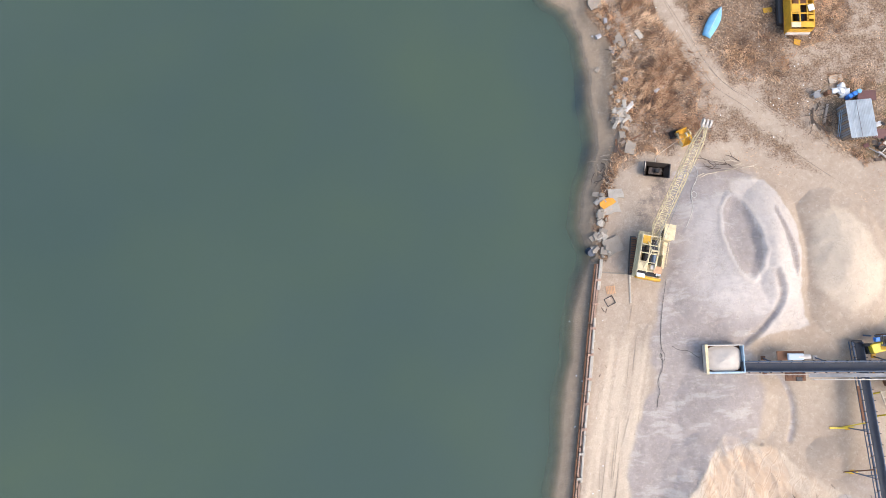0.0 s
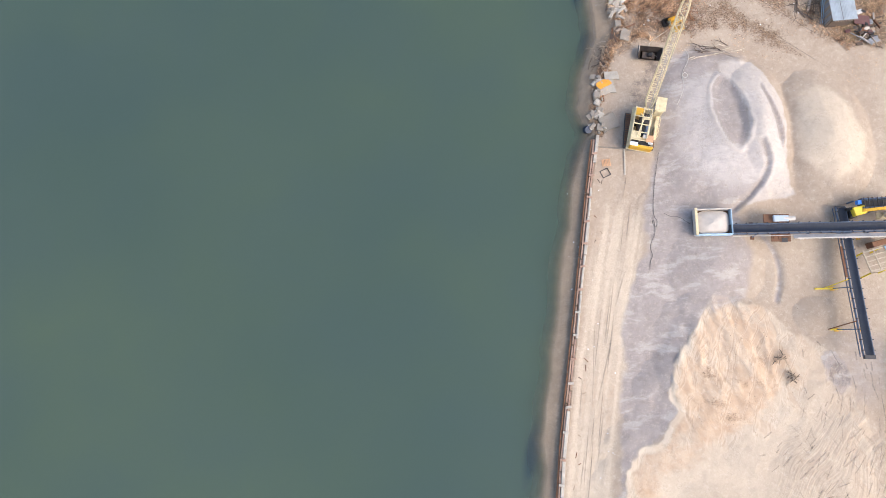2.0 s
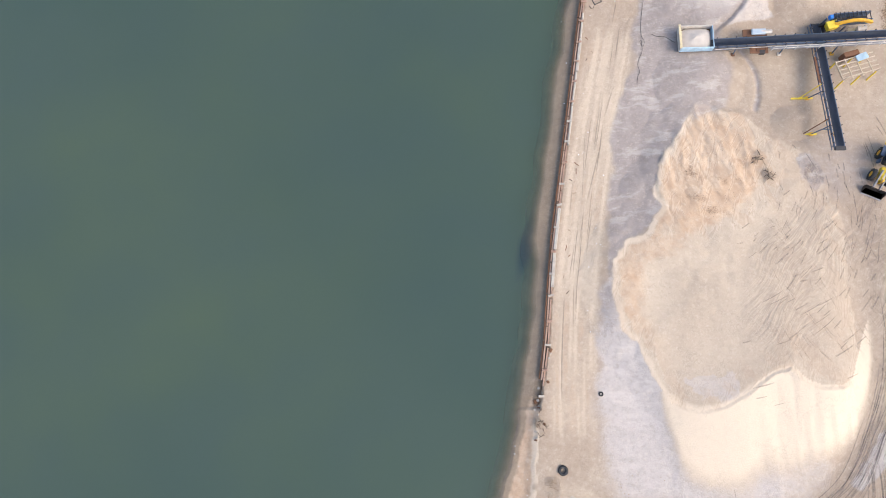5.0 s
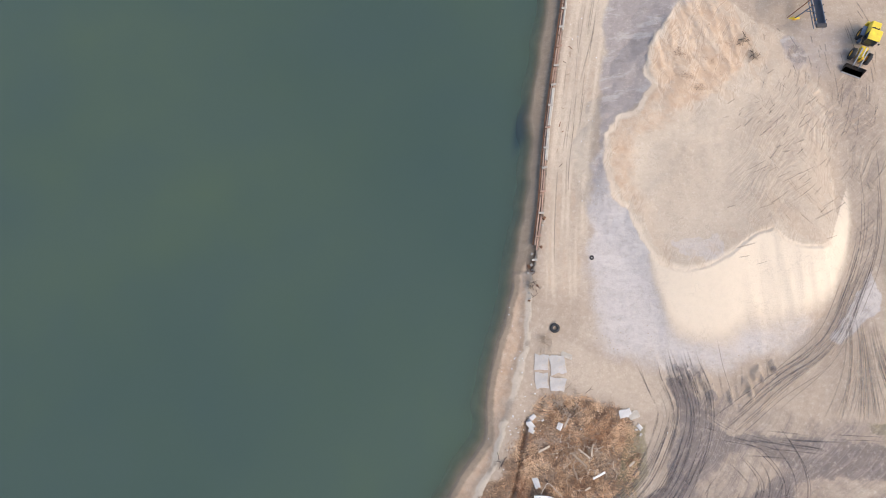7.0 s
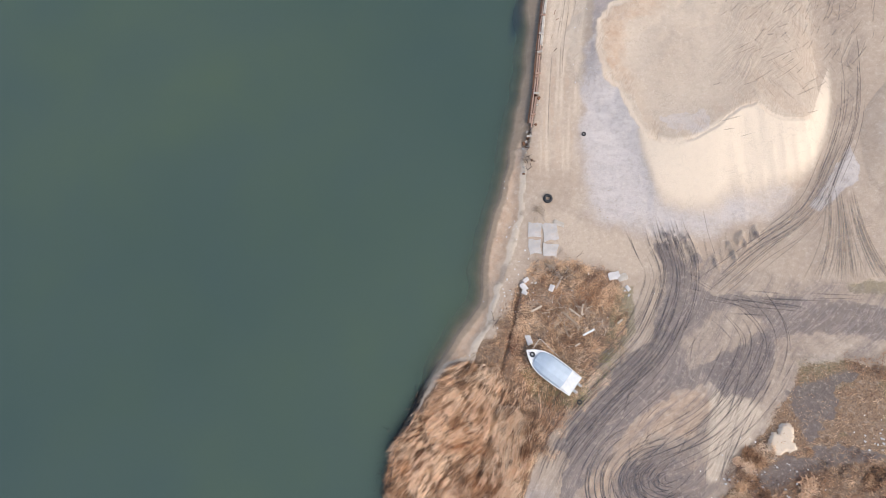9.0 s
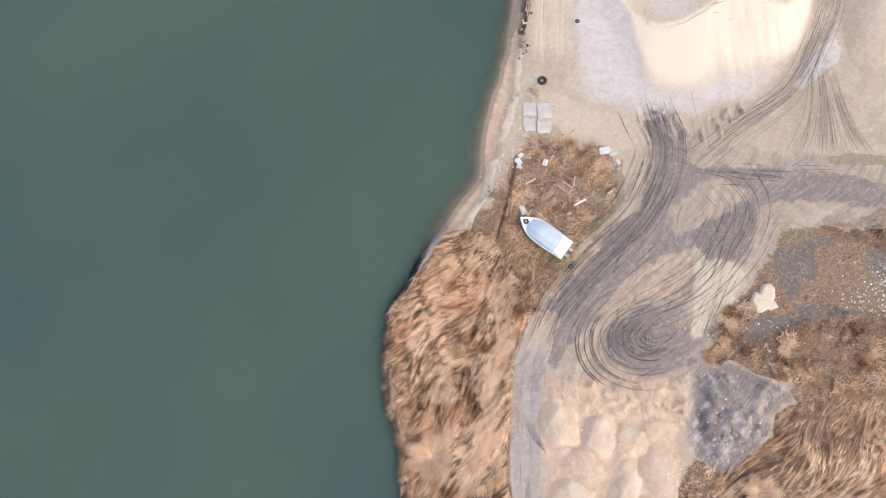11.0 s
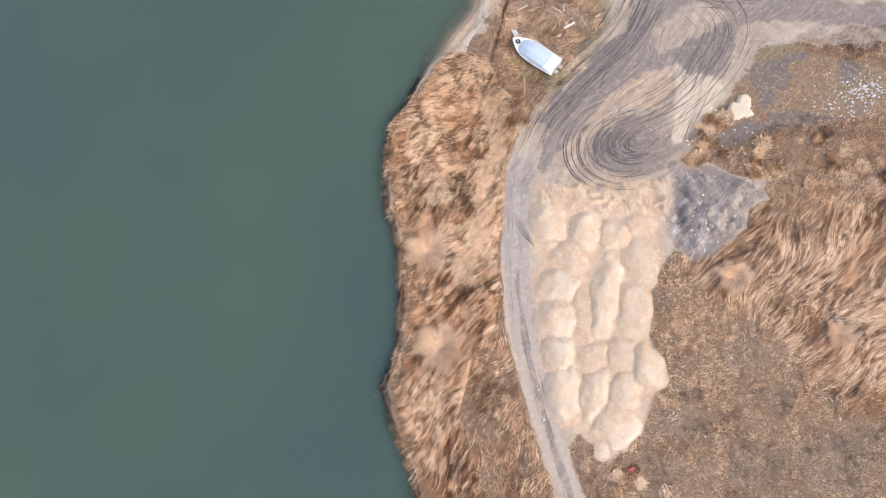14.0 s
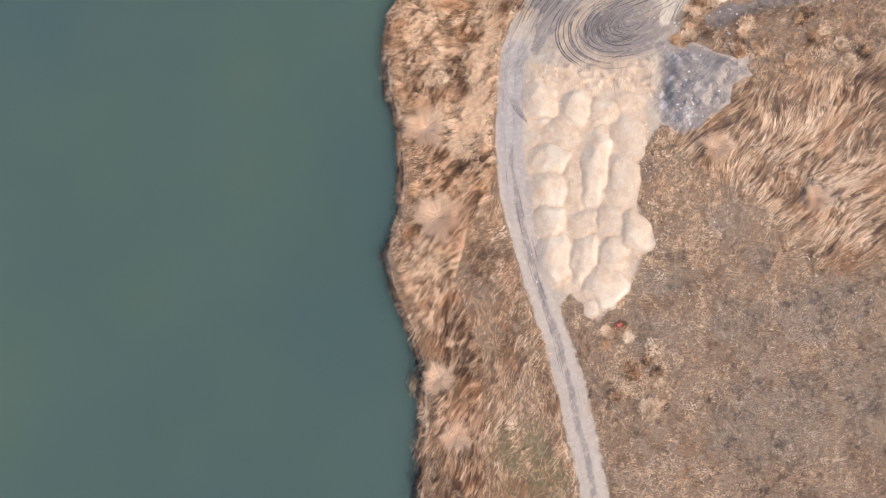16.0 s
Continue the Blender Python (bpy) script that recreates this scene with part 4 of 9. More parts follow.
    dark = np.maximum(dark, 0.75 * edge(inside([(36.5, -27), (46, -24), (53, -27), (52, -35), (44, -36), (38, -37.5), (32, -41), (29.5, -39), (35, -35.5), (38.5, -33)], x, y), 1.2))
    dark = np.maximum(dark, 0.3 * edge(inside([(24.2, -55), (29, -54.5), (30, -63), (26, -70), (22.5, -62)], x, y), 1.5))
    dark = np.maximum(dark, 0.5 * edge(inside([(19.8, 76), (24.5, 82), (27, 80), (24, 73), (20, 72)], x, y), 1.5))
    pit = blob_mask(x, y, ((34.1, 38.7, 1.1, 1.5), (35.5, 37.6, .8, .9), (29.3, 35.3, 2.3, 1.1), (27.4, 37.2, 1.0, 1.7), (28.4, 33.4, 2.2, .9), (31, 31, 2, .6)))
    dug2 = edge(inside([(24, 32), (30, 35), (34, 39), (36.5, 38.5), (35, 33), (29, 29.5)], x, y) + 3 * (fbm(x, y, 3, 61) - 0.5), 1.5)
    ochre = np.maximum(ochre, dug2)
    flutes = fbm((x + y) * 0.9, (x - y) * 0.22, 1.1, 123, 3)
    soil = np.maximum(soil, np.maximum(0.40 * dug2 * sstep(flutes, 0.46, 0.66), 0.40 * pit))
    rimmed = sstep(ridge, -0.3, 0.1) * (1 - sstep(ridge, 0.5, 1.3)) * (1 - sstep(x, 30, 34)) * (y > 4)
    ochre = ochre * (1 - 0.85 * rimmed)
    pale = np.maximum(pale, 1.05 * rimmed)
    moss = np.maximum.reduce([edge(inside([(4, -25), (8, -23), (13, -25.5), (12, -29), (8, -30.5), (5, -28)], x, y), 1), edge(inside([(17, -14), (19, -14), (19, -20), (15, -24), (14.5, -23)], x, y), 0.8),
                              edge(inside([(38, -23), (46, -22.5), (46, -27), (38, -29)], x, y), 1.2) * 0.8, 0.8 * edge(inside([(46, -13.2), (56, -14), (56, -15.6), (46, -15)], x, y) + 1.6 * (fbm(x, y, 1.6, 98) - 0.5), 0.7),
                              edge(inside([(3, -97), (8, -94), (12, -99), (12, -106), (2, -106)], x, y), 1.5) * 0.7, edge(inside(NORTH_GRASS[2], x, y), 1) * 0.45])
    moss = np.maximum(moss, 0.35 * sstep(fbm(x, y, 6, 62), 0.55, 0.7) * edge(inside(FIELD, x, y)))
    rough = edge(inside(ROUGH, x, y) + 4 * (fbm(x, y, 4, 110) - 0.5), 1.2)
    soil = soil * (1 - 0.25 * rough)
    dark = np.where(rough > 0.3, np.minimum(dark, 0.85 * sstep(fbm(x, y, 3.2, 111), 0.42, 0.56)), dark)
    moss = np.maximum(moss, rough * 0.8 * sstep(fbm(x, y, 4.5, 112), 0.46, 0.62))
    grey = np.maximum(grey, rough * 0.42 * sstep(fbm(x, y, 5, 113) + 0.012 * (x - 42), 0.45, 0.6))
    g["rough"] = rough
    spill = sstep(g["sand2"], 0.03, 0.12)
    soil, dark, moss, grey = soil * (1 - spill), dark * (1 - spill), moss * (1 - 0.35 * rough) * (1 - spill), grey * (1 - spill)
    pale = np.maximum(pale, 0.7 * spill)
    grey = grey * (1 - 0.18 * sstep(-y, -8, 0) * (1 - sstep(-y, 9, 12)))
    wet = (1 - sstep(bank, -0.6, 0.2)) * (0.62 + 0.38 * (1 - sstep(shore, 0.2, 1.6)))
    wet = wet * (1 - 0.8 * sstep(shore, 0.3, 1.5) * (1 - sstep(y, 4, 9)))
    wet = np.maximum(wet, 0.9 * (1 - sstep(bank, -1.1, -0.1)) * sstep(bank, -1.5, -0.9) * sstep(y, 4, 9))
    pale = np.maximum(pale, 0.42 * edge(inside([(7, -2), (14, -5), (24, -8), (22, -12), (18, -13), (15, -10.5), (9, -10), (6, -5)], x, y) + 2 * (fbm(x, y, 3, 159) - 0.5), 1.2) * (1 - sunny))
    strip = sstep(-bank, -0.2, 0.05) * (1 - sstep(-bank, 0.7, 1.1)) * (1 - sstep(y, 2, 6)) * sstep(y, -26, -22) * sstep(fbm(x, y, 3, 118), 0.28, 0.42)
    pale = np.maximum(pale, strip * 0.95)
    wet = wet * (1 - strip)
    soil = np.maximum(soil, 0.9 * sstep(g["gully"], 0.3, 0.7))
    ochre = np.maximum(ochre, 0.75 * sstep(-bank, 0.5, 1.0) * (1 - sstep(y, 6, 10)))
    # tracks: nearest one gives the direction of the ruts
    cs, mud = np.zeros(x.shape), np.zeros(x.shape)
    best = np.zeros(x.shape)
    thin = sstep(-y, 38, 44)
    for k, (line, half, m, rut) in enumerate(((ROAD_SOUTH, 3.9, 0.86, 1.0), (ROAD_EAST, 4.2, 0.74, 0.7), (TRACK_LOOP, 3.6, 0.20, 0.9), (TRACK_NE, 2.8, 0.34, 1.0),
                                             (TRACK_FAN, 5.0, 0.16, 0.8), (TRACK_DARK, 2.6, 0.30, 0.9), (LANE, 4.2, 0.10, 0.25), (NORTH_PATH, 3.0, 0.06, 0.25), (YARD, 6.5, 0.22, 0.9))):
        u, v = along(line, x, y)
        w = half * (1 - 0.52 * thin) if k == 0 else half
        w = w * (0.62 + 0.75 * fbm(v * 0.35 + 9 * k, np.sign(u) * 3.0, 2.5, 66)) * (1 + 0.25 * (vnoise(v, u * 2.5, 2.2, 67) - 0.5))
        near = 1 - sstep(np.abs(u), w * 0.35, w * 1.3)
        near = near * sstep(v - 2.2 + 4 * (vnoise(u * 2.4, v * 0.2, 1.0, 68) - 0.5), 0, 4)
        hit = near * (m + 0.2) > best
        best = np.where(hit, near * (m + 0.2), best)
        cs = np.where(hit, near * rut, cs)
        mud = np.maximum(mud, near * m)
    churn = inside(MUD, x, y)
    ragged = fbm(x * 0.6 + y * 0.5, y * 0.25 - x * 0.2, 1.6, 92) - 0.5
    area = edge(churn + 2.4 * ragged, 0.5) * (1 - 0.5 * edge(inside(DRY, x, y) + 2.4 * ragged, 0.8))
    ub, vb = along(ROAD_SOUTH, x, y)
    arm = (1 - sstep(np.abs(ub), 1.5, 3.4)) * (1 - sstep(vb, 30, 42))
    area = np.maximum(area * 0.72, area * arm * 1.1)
    area = np.maximum(area, 1.05 * edge(inside(COMB, x, y) + 2.6 * ragged, 0.6))
    area = np.maximum(area, (0.55 + 0.6 * sstep(np.hypot((x - 20.2) / 5.8, (y + 38.4) / 4.6) + 0.5 * ragged, 1.1, 0.5)) * edge(inside(LOOP, x, y) + 2.6 * ragged, 0.7))
    trodden = edge(inside([(22, -8), (30, -10.5), (42, -13), (62, -15), (62, -25), (40, -24), (35.5, -30), (30, -38), (26, -44), (10, -44), (5, -40), (12, -29), (21, -20)], x, y) + 3 * ragged, 1.2)
    area = np.maximum(area, 0.42 * trodden)
    mud = np.maximum(mud * (1 - 0.8 * sstep(churn, -6, 0)), area)
    mud = np.maximum(mud, 0.30 * edge(inside([(41, -3), (46, 1), (62, 2), (62, -14), (36, -12.5)], x, y), 2))
    mud = mud * (1 - 0.7 * edge(inside(BRIGHT, x, y) + 1.5 * ragged, 0.6))
    mud = np.maximum(mud, (0.62 + 0.5 * (fbm(x, y, 1.8, 119) - 0.5)) * edge(g["rubble"] + 0.8, 0.9))
    crust = fbm((x + 0.35 * y) * 1.6, (y - 0.35 * x) * 0.45, 0.9, 141, 3)
    veins = sstep(g["rubble"], 0.0, 0.8) * sstep(crust, 0.5, 0.66)
    g["pale_grey"] = np.maximum(g["pale_grey"], veins * sstep(-x, -33, -30))
    grey = np.maximum(grey, veins * (0.45 + 0.55 * sstep(-x, -32.5, -29.5)))
    dark = np.maximum(dark, sstep(g["rubble"], -0.4, 0.4) * (0.42 + 0.5 * sstep(crust, 0.5, 0.36)) * (1 - 0.7 * veins * sstep(-x, -33, -30)))
    pale = np.maximum(pale, 0.75 * edge(inside(BRIGHT, x, y) + 2 * ragged, 0.6))
    # the single lane to the south is packed grey gravel
    lane = (1 - sstep(np.abs(ub) + 0.7 * (fbm(x, y, 1.6, 105) - 0.5), 1.75, 2.2)) * sstep(vb + 5 * (fbm(x, y, 2, 146) - 0.5), 36, 50)
    grey = np.maximum(grey, lane * (0.95 - 0.3 * sstep(vb, 62, 75)))
    cs = cs * (1 - 0.75 * lane)
    g["lane"] = lane
    crown = (1 - sstep(np.abs(ub - 0.1) + 0.7 * (fbm(ub * 2, vb * 0.35, 0.9, 106) - 0.5), 0.25, 0.62)) * sstep(vb, 56, 63)
    mud = np.where(lane > 0.05, 0.18 * lane + 0.38 * lane * crown + 0.30 * lane * sstep(vb, 52, 44), mud)
    pale = np.maximum(pale, 0.42 * lane * sstep(vb, 54, 62) * (1 - crown) * (1 - sstep(np.abs(np.abs(ub) - 0.95), 0.35, 0.75)))
    grey = grey * (1 - 0.3 * lane * sstep(vb, 54, 62))
    ochre = np.maximum(ochre, 0.3 * lane)
    other = (best < 0.02) & (bank > 0.5)
    down = other & (churn > -3)
    bend = 5.0 * (fbm(x, y, 9, 120, 2) - 0.5)
    cu, cv = x * 0.77 - y * 0.64 + bend, -x * 0.64 - y * 0.77 + bend
    cs = np.where(other, 0.05 * (1 - soil), cs)
    cs = np.where(down, 0.45, cs)
    worked = sstep(ridge, 0.5, 3) * (y < 33) + edge(inside([(38, 38), (54, 40), (56, -12), (40, -10), (46, 4), (44, 20)], x, y), 2)
    cs = np.maximum(cs, np.clip(worked, 0, 1) * 0.10 * sstep(fbm(x, y, 5, 70), 0.35, 0.6))
    mud = np.maximum(mud, 0.8 * g["chop"] * sstep(fbm(x, y, 1.2, 152), 0.4, 0.55))
    mud = mud * on * (1 - 0.9 * sstep(g["heap"], 0.1, 0.3))
    soil = soil * (1 - sstep(mud, 0.25, 0.5))
    return np.stack([grey, ochre, soil, mud], -1), np.stack([wet, moss, dark, pale], -1), np.stack([cu, cv, cs * on], -1)


def spread(lo, hi, step, far):
    mid = np.arange(lo, hi + step / 2, step)
    out = np.array([step * 2 * 1.55**k for k in range(1, 19)]).cumsum()
    out = out[out < far]
    return np.r_[(lo - out)[::-1], mid, hi + out]


def sheet(name, xs, ys, heights, attributes, material):
    """A grid of quads from x and y lines and heights."""
    ny, nx = heights.shape
    gx, gy = np.meshgrid(xs, ys)
    co = np.stack([gx, gy, heights], -1).reshape(-1, 3)
    idx = np.arange(nx * ny).reshape(ny, nx)
    quads = np.stack([idx[:-1, :-1], idx[:-1, 1:], idx[1:, 1:], idx[1:, :-1]], -1).reshape(-1, 4)
    me = bpy.data.meshes.new(name)
    me.vertices.add(len(co))
    me.vertices.foreach_set("co", co.ravel().astype(np.float32))
    me.loops.add(quads.size)
    me.loops.foreach_set("vertex_index", quads.ravel().astype(np.int32))
    me.polygons.add(len(quads))
    me.polygons.foreach_set("loop_start", (np.arange(len(quads)) * 4).astype(np.int32))
    me.polygons.foreach_set("use_smooth", np.ones(len(quads), bool))
    me.update(calc_edges=True)
    for key, (kind, field, values) in attributes.items():
        at = me.attributes.new(key, kind, "POINT")
        at.data.foreach_set(field, values.reshape(-1).astype(np.float32))
    me.materials.append(M[material])
    return new(name, me)


XS, YS = spread(-15.0, 58.0, 0.21, 2600), spread(-108.0, 112.0, 0.21, 2600)
GX, GY = np.meshgrid(XS, YS)
GZ, LAND = shape(GX, GY)


def settle(z, poly, passes):
    """Sand slumped soft inside an outline."""
    w, soft = sstep(inside(poly, GX, GY), 0, 1.5), z.copy()
    for _ in range(passes):
        soft[1:-1, 1:-1] = (soft[1:-1, 1:-1] * 4 + soft[:-2, 1:-1] + soft[2:, 1:-1] + soft[1:-1, :-2] + soft[1:-1, 2:]) / 8
    return z + (soft - z) * w


GZ = settle(GZ, [(41.5, 13), (43, 5), (50, 2), (51, 20), (48, 32), (44, 32)], 30)
GZ = settle(GZ, [(15, 7), (21, 8.5), (22.6, 5), (21, -5), (15, -3)], 40)
GA, GB, GT = cover(GX, GY, GZ, LAND)
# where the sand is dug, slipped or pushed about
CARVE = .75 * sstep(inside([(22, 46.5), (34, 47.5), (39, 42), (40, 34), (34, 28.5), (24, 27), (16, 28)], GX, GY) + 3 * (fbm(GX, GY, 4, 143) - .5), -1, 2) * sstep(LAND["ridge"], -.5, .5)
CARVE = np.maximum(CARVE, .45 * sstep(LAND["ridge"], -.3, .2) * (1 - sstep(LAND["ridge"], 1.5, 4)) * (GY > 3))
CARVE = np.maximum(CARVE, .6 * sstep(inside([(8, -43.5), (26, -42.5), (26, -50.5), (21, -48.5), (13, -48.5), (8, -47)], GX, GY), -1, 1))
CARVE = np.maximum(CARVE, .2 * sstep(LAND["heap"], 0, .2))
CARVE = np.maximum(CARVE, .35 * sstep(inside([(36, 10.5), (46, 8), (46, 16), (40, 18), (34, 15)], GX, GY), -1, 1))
tagged(sheet("ground", XS, YS, GZ, {"mask_a": ("FLOAT_COLOR", "color", GA), "mask_b": ("FLOAT_COLOR", "color", GB), "track": ("FLOAT_VECTOR", "vector", GT), "worked": ("FLOAT_VECTOR", "vector", np.stack([CARVE, LAND["pale_grey"], LAND["lane"]], -1))}, "ground"),
       "pale sandy yard with wheel tracks, gravel, sand heaps and bare soil", "ground", kind="structure")


def sample(grid, x, y):
    """A grid's value at any place, by straight lines between its points."""
    x, y = np.asarray(x, float), np.asarray(y, float)
    i = np.clip(np.searchsorted(XS, x) - 1, 0, len(XS) - 2)
    j = np.clip(np.searchsorted(YS, y) - 1, 0, len(YS) - 2)
    f, g = (x - XS[i]) / (XS[i + 1] - XS[i]), (y - YS[j]) / (YS[j + 1] - YS[j])
    return (grid[j, i] * (1 - f) + grid[j, i + 1] * f) * (1 - g) + (grid[j + 1, i] * (1 - f) + grid[j + 1, i + 1] * f) * g


def ground_z(x, y):
    return float(sample(GZ, x, y))


WX, WY = np.r_[np.array([-2600, -900, -300, -120, -60]), np.arange(-16, 24, 0.5)], np.r_[np.array([-2600, -800, -300, -160]), np.arange(-110, 116, 0.7), np.array([160, 300, 800, 2600])]
wgx, wgy = np.meshgrid(WX, WY)
wdepth = np.clip(WATER_Z - sample(GZ, wgx.ravel(), wgy.ravel()), 0, 9)
# darker blue pockets along the quay and bank: x, y, half widths
wpocket = np.zeros(wdepth.shape)
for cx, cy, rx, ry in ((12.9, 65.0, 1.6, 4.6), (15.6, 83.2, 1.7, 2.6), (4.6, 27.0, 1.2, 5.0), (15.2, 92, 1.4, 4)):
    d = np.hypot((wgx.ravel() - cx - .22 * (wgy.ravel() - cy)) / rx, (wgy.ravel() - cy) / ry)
    wpocket = np.maximum(wpocket, .75 * (1 - sstep(d + .5 * (fbm(wgx.ravel(), wgy.ravel(), 2, 140) - .5), .35, 1.1)))
tagged(sheet("water", WX, WY, np.full(wgx.shape, WATER_Z), {"depth": ("FLOAT", "value", wdepth), "clear": ("FLOAT", "value", wpocket)}, "water"),
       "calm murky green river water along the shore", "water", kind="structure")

# ---- wheel ruts ----
def offset_path(line, o0, o1, k0, k1, wob, rng):
    """A wheel's line beside a path: from offset o0 to o1, over the part k0 to k1 of its length."""
    n = len(line) - 1
    ph, out = rng.uniform(0, 6), []
    for i in range(int(k0 * n), max(int(k0 * n) + 3, int(k1 * n)) + 1):
        i = min(i, n)
        a, b = line[max(0, i - 1)], line[min(n, i + 1)]
        d = math.hypot(b[0] - a[0], b[1] - a[1]) or 1
        f = i / n
        o = o0 + (o1 - o0) * f + wob * math.sin(f * 9 + ph) + wob * .5 * math.sin(f * 23 + 2 * ph)
        out.append((line[i][0] - (b[1] - a[1]) / d * o, line[i][1] + (b[0] - a[0]) / d * o))
    return out


def rut_mesh(name, label, paths, material, half=.09):
    """Pressed wheel lines with raised lips, laid on the ground, in one mesh."""
    co, quads, uv, count = [], [], [], 0
    prof = ((-1, 0.0), (-.62, .045), (0, .012), (.62, .045), (1, 0.0))
    for w, path in paths:
        pts = [path[0]]
        for a, b in zip(path, path[1:]):
            n = max(1, int(math.hypot(b[0] - a[0], b[1] - a[1]) / .5))
            pts += [(a[0] + (b[0] - a[0]) * k / n, a[1] + (b[1] - a[1]) * k / n) for k in range(1, n + 1)]
        p = np.array(pts)
        if len(p) < 4:
            continue
        for _ in range(3):
            p[1:-1] = (p[:-2] + 2 * p[1:-1] + p[2:]) / 4
        t = np.gradient(p, axis=0)
        t /= np.maximum(np.hypot(t[:, 0], t[:, 1]), 1e-6)[:, None]
        nrm = np.stack([-t[:, 1], t[:, 0]], -1)
        run = np.arange(len(p)) * .5
        ends = np.minimum(1, np.minimum(run, run[::-1]) / 2.0)
        first = count
        for u, lift in prof:
            q = p + nrm * (u * half * w)
            z = sample(GZ, q[:, 0], q[:, 1]) + .016 + lift
            co.append(np.column_stack([q, z]))
            uv.append(np.column_stack([np.full(len(p), u), run + 31.7 * len(co), ends]))
        n = len(p)
        i = np.arange(n - 1)
        for k in range(4):
            a, b = first + k * n + i, first + (k + 1) * n + i
            quads.append(np.stack([a, a + 1, b + 1, b], -1))
        count += 5 * n
    co, quads, uv = np.concatenate(co), np.concatenate(quads), np.concatenate(uv)
    me = bpy.data.meshes.new(name)
    me.vertices.add(len(co))
    me.vertices.foreach_set("co", co.ravel().astype(np.float32))
    me.loops.add(quads.size)
    me.loops.foreach_set("vertex_index", quads.ravel().astype(np.int32))
    me.polygons.add(len(quads))
    me.polygons.foreach_set("loop_start", (np.arange(len(quads)) * 4).astype(np.int32))
    me.polygons.foreach_set("use_smooth", np.ones(len(quads), bool))
    me.update(calc_edges=True)
    me.attributes.new("across", "FLOAT_VECTOR", "POINT").data.foreach_set("vector", uv.ravel().astype(np.float32))
    me.materials.append(M[material])
    return tagged(new(name, me), label, "wheel ruts", kind="stuff")


def arc(cx, cy, rx, ry, a0, a1, turn=0.0, n=24):
    out = []
    for k in range(n + 1):
        a = radians(a0 + (a1 - a0) * k / n)
        x, y = rx * math.cos(a), ry * math.sin(a)
        out.append((cx + x * math.cos(turn) - y * math.sin(turn), cy + x * math.sin(turn) + y * math.cos(turn)))
    return out


def build_ruts():
    rng = random.Random(77)
    g, mud, sand = rng.gauss, [], []
    for k in range(190):                                  # the wide northern part of the track
        s = rng.uniform(0.03, .34)
        o = g(0, 2.1)
        mud.append((rng.uniform(.5, 1.7), offset_path(ROAD_SOUTH, o + g(0, 1.2), o + g(0, 1.2), s, s + rng.uniform(.025, .10), .35, rng)))
    for k in range(26):
        s = rng.uniform(0, .6)
        mud.append((rng.uniform(.6, 1.4), offset_path(ROAD_EAST, g(0, 1.3), g(0, 1.3), s, s + rng.uniform(.06, .2), .2, rng)))
    for k in range(34):
        s = rng.uniform(0, .5)
        (mud if rng.random() < .45 else sand).append((rng.uniform(.6, 1.3), offset_path(TRACK_NE, g(0, 1.2), g(0, 1.5), s, s + rng.uniform(.15, .5), .15, rng)))
    for k in range(46):                                   # the fan below the dark heap
        x0 = rng.uniform(45, 49)
        x1 = 47 + (x0 - 47) * 3.0 + g(0, .5)
        y0 = rng.uniform(-5, 0)
        (mud if rng.random() < .1 else sand).append((rng.uniform(.6, 1.5), [(x0 + (x1 - x0) * t * t, y0 + (-13.5 - y0) * t) for t in (0, .2, .4, .6, .8, 1)]))
    for k in range(64):                                   # the turning place: nested bends opening to the east
        r = rng.uniform(.12, 1.0)
        a, w0 = rng.uniform(70, 190), rng.uniform(50, 130)
        mud.append((rng.uniform(.6, 1.5), arc(22.3 - 1.2 * r + g(0, .3), -38.0 + g(0, .35), 7.2 * r, 4.9 * r, a, a + w0, .32 + g(0, .08), 30)))
    for r, w0 in ((1.12, 1.7), (1.16, 1.2), (1.38, 1.6), (1.43, 1.3), (1.27, .9)):
        for k in range(3):
            a = rng.uniform(95, 150)
            (mud if k else sand).append((w0 * rng.uniform(.8, 1.2), arc(21.4, -38.2, 6.9 * r, 5.2 * r, a, a + rng.uniform(60, 120), .25 + g(0, .02), 30)))
    for k in range(46):                                   # straight runs fanning out of the bend
        x, y, a, l = 15.8 + abs(g(0, 3.6)), -38.6 + g(0, 2.1), .42 + g(0, .22), rng.uniform(2, 6)
        mud.append((rng.uniform(.5, 1.3), [(x + math.cos(a + .04 * t) * l * t / 4, y + math.sin(a + .04 * t) * l * t / 4) for t in range(5)]))
    for k in range(44):                                   # lines sweeping down to it from the junction
        s = rng.uniform(0, .3)
        mud.append((rng.uniform(.6, 1.3), offset_path(TRACK_LOOP, g(0, 2.6), g(0, 1.6), s, s + rng.uniform(.06, .2), .35, rng)))
    for k in range(26):
        s = rng.uniform(0, .6)
        mud.append((rng.uniform(.6, 1.3), offset_path(TRACK_DARK, g(0, 2.4), g(0, 1.2), s, s + rng.uniform(.08, .25), .25, rng)))
    for k in range(90):                                   # between track and circle, crossing lightly
        x, y, a, l = rng.uniform(15, 33), rng.uniform(-35, -17), g(-2.3, .28), rng.uniform(1.5, 5)
        (mud if rng.random() < .4 else sand).append((rng.uniform(.5, 1.2), [(x + math.cos(a + .05 * t) * l * t / 4, y + math.sin(a + .05 * t) * l * t / 4) for t in range(5)]))
    for k in range(26):                                   # pushed sand in front of the dumped loads
        x, y = rng.uniform(9, 25), rng.uniform(-46.8, -43)
        a, l = g(-1.2, .5), rng.uniform(1.2, 3.2)
        (mud if rng.random() < .3 else sand).append((rng.uniform(.8, 1.8), [(x + math.cos(a) * l * t / 3, y + math.sin(a) * l * t / 3) for t in range(4)]))
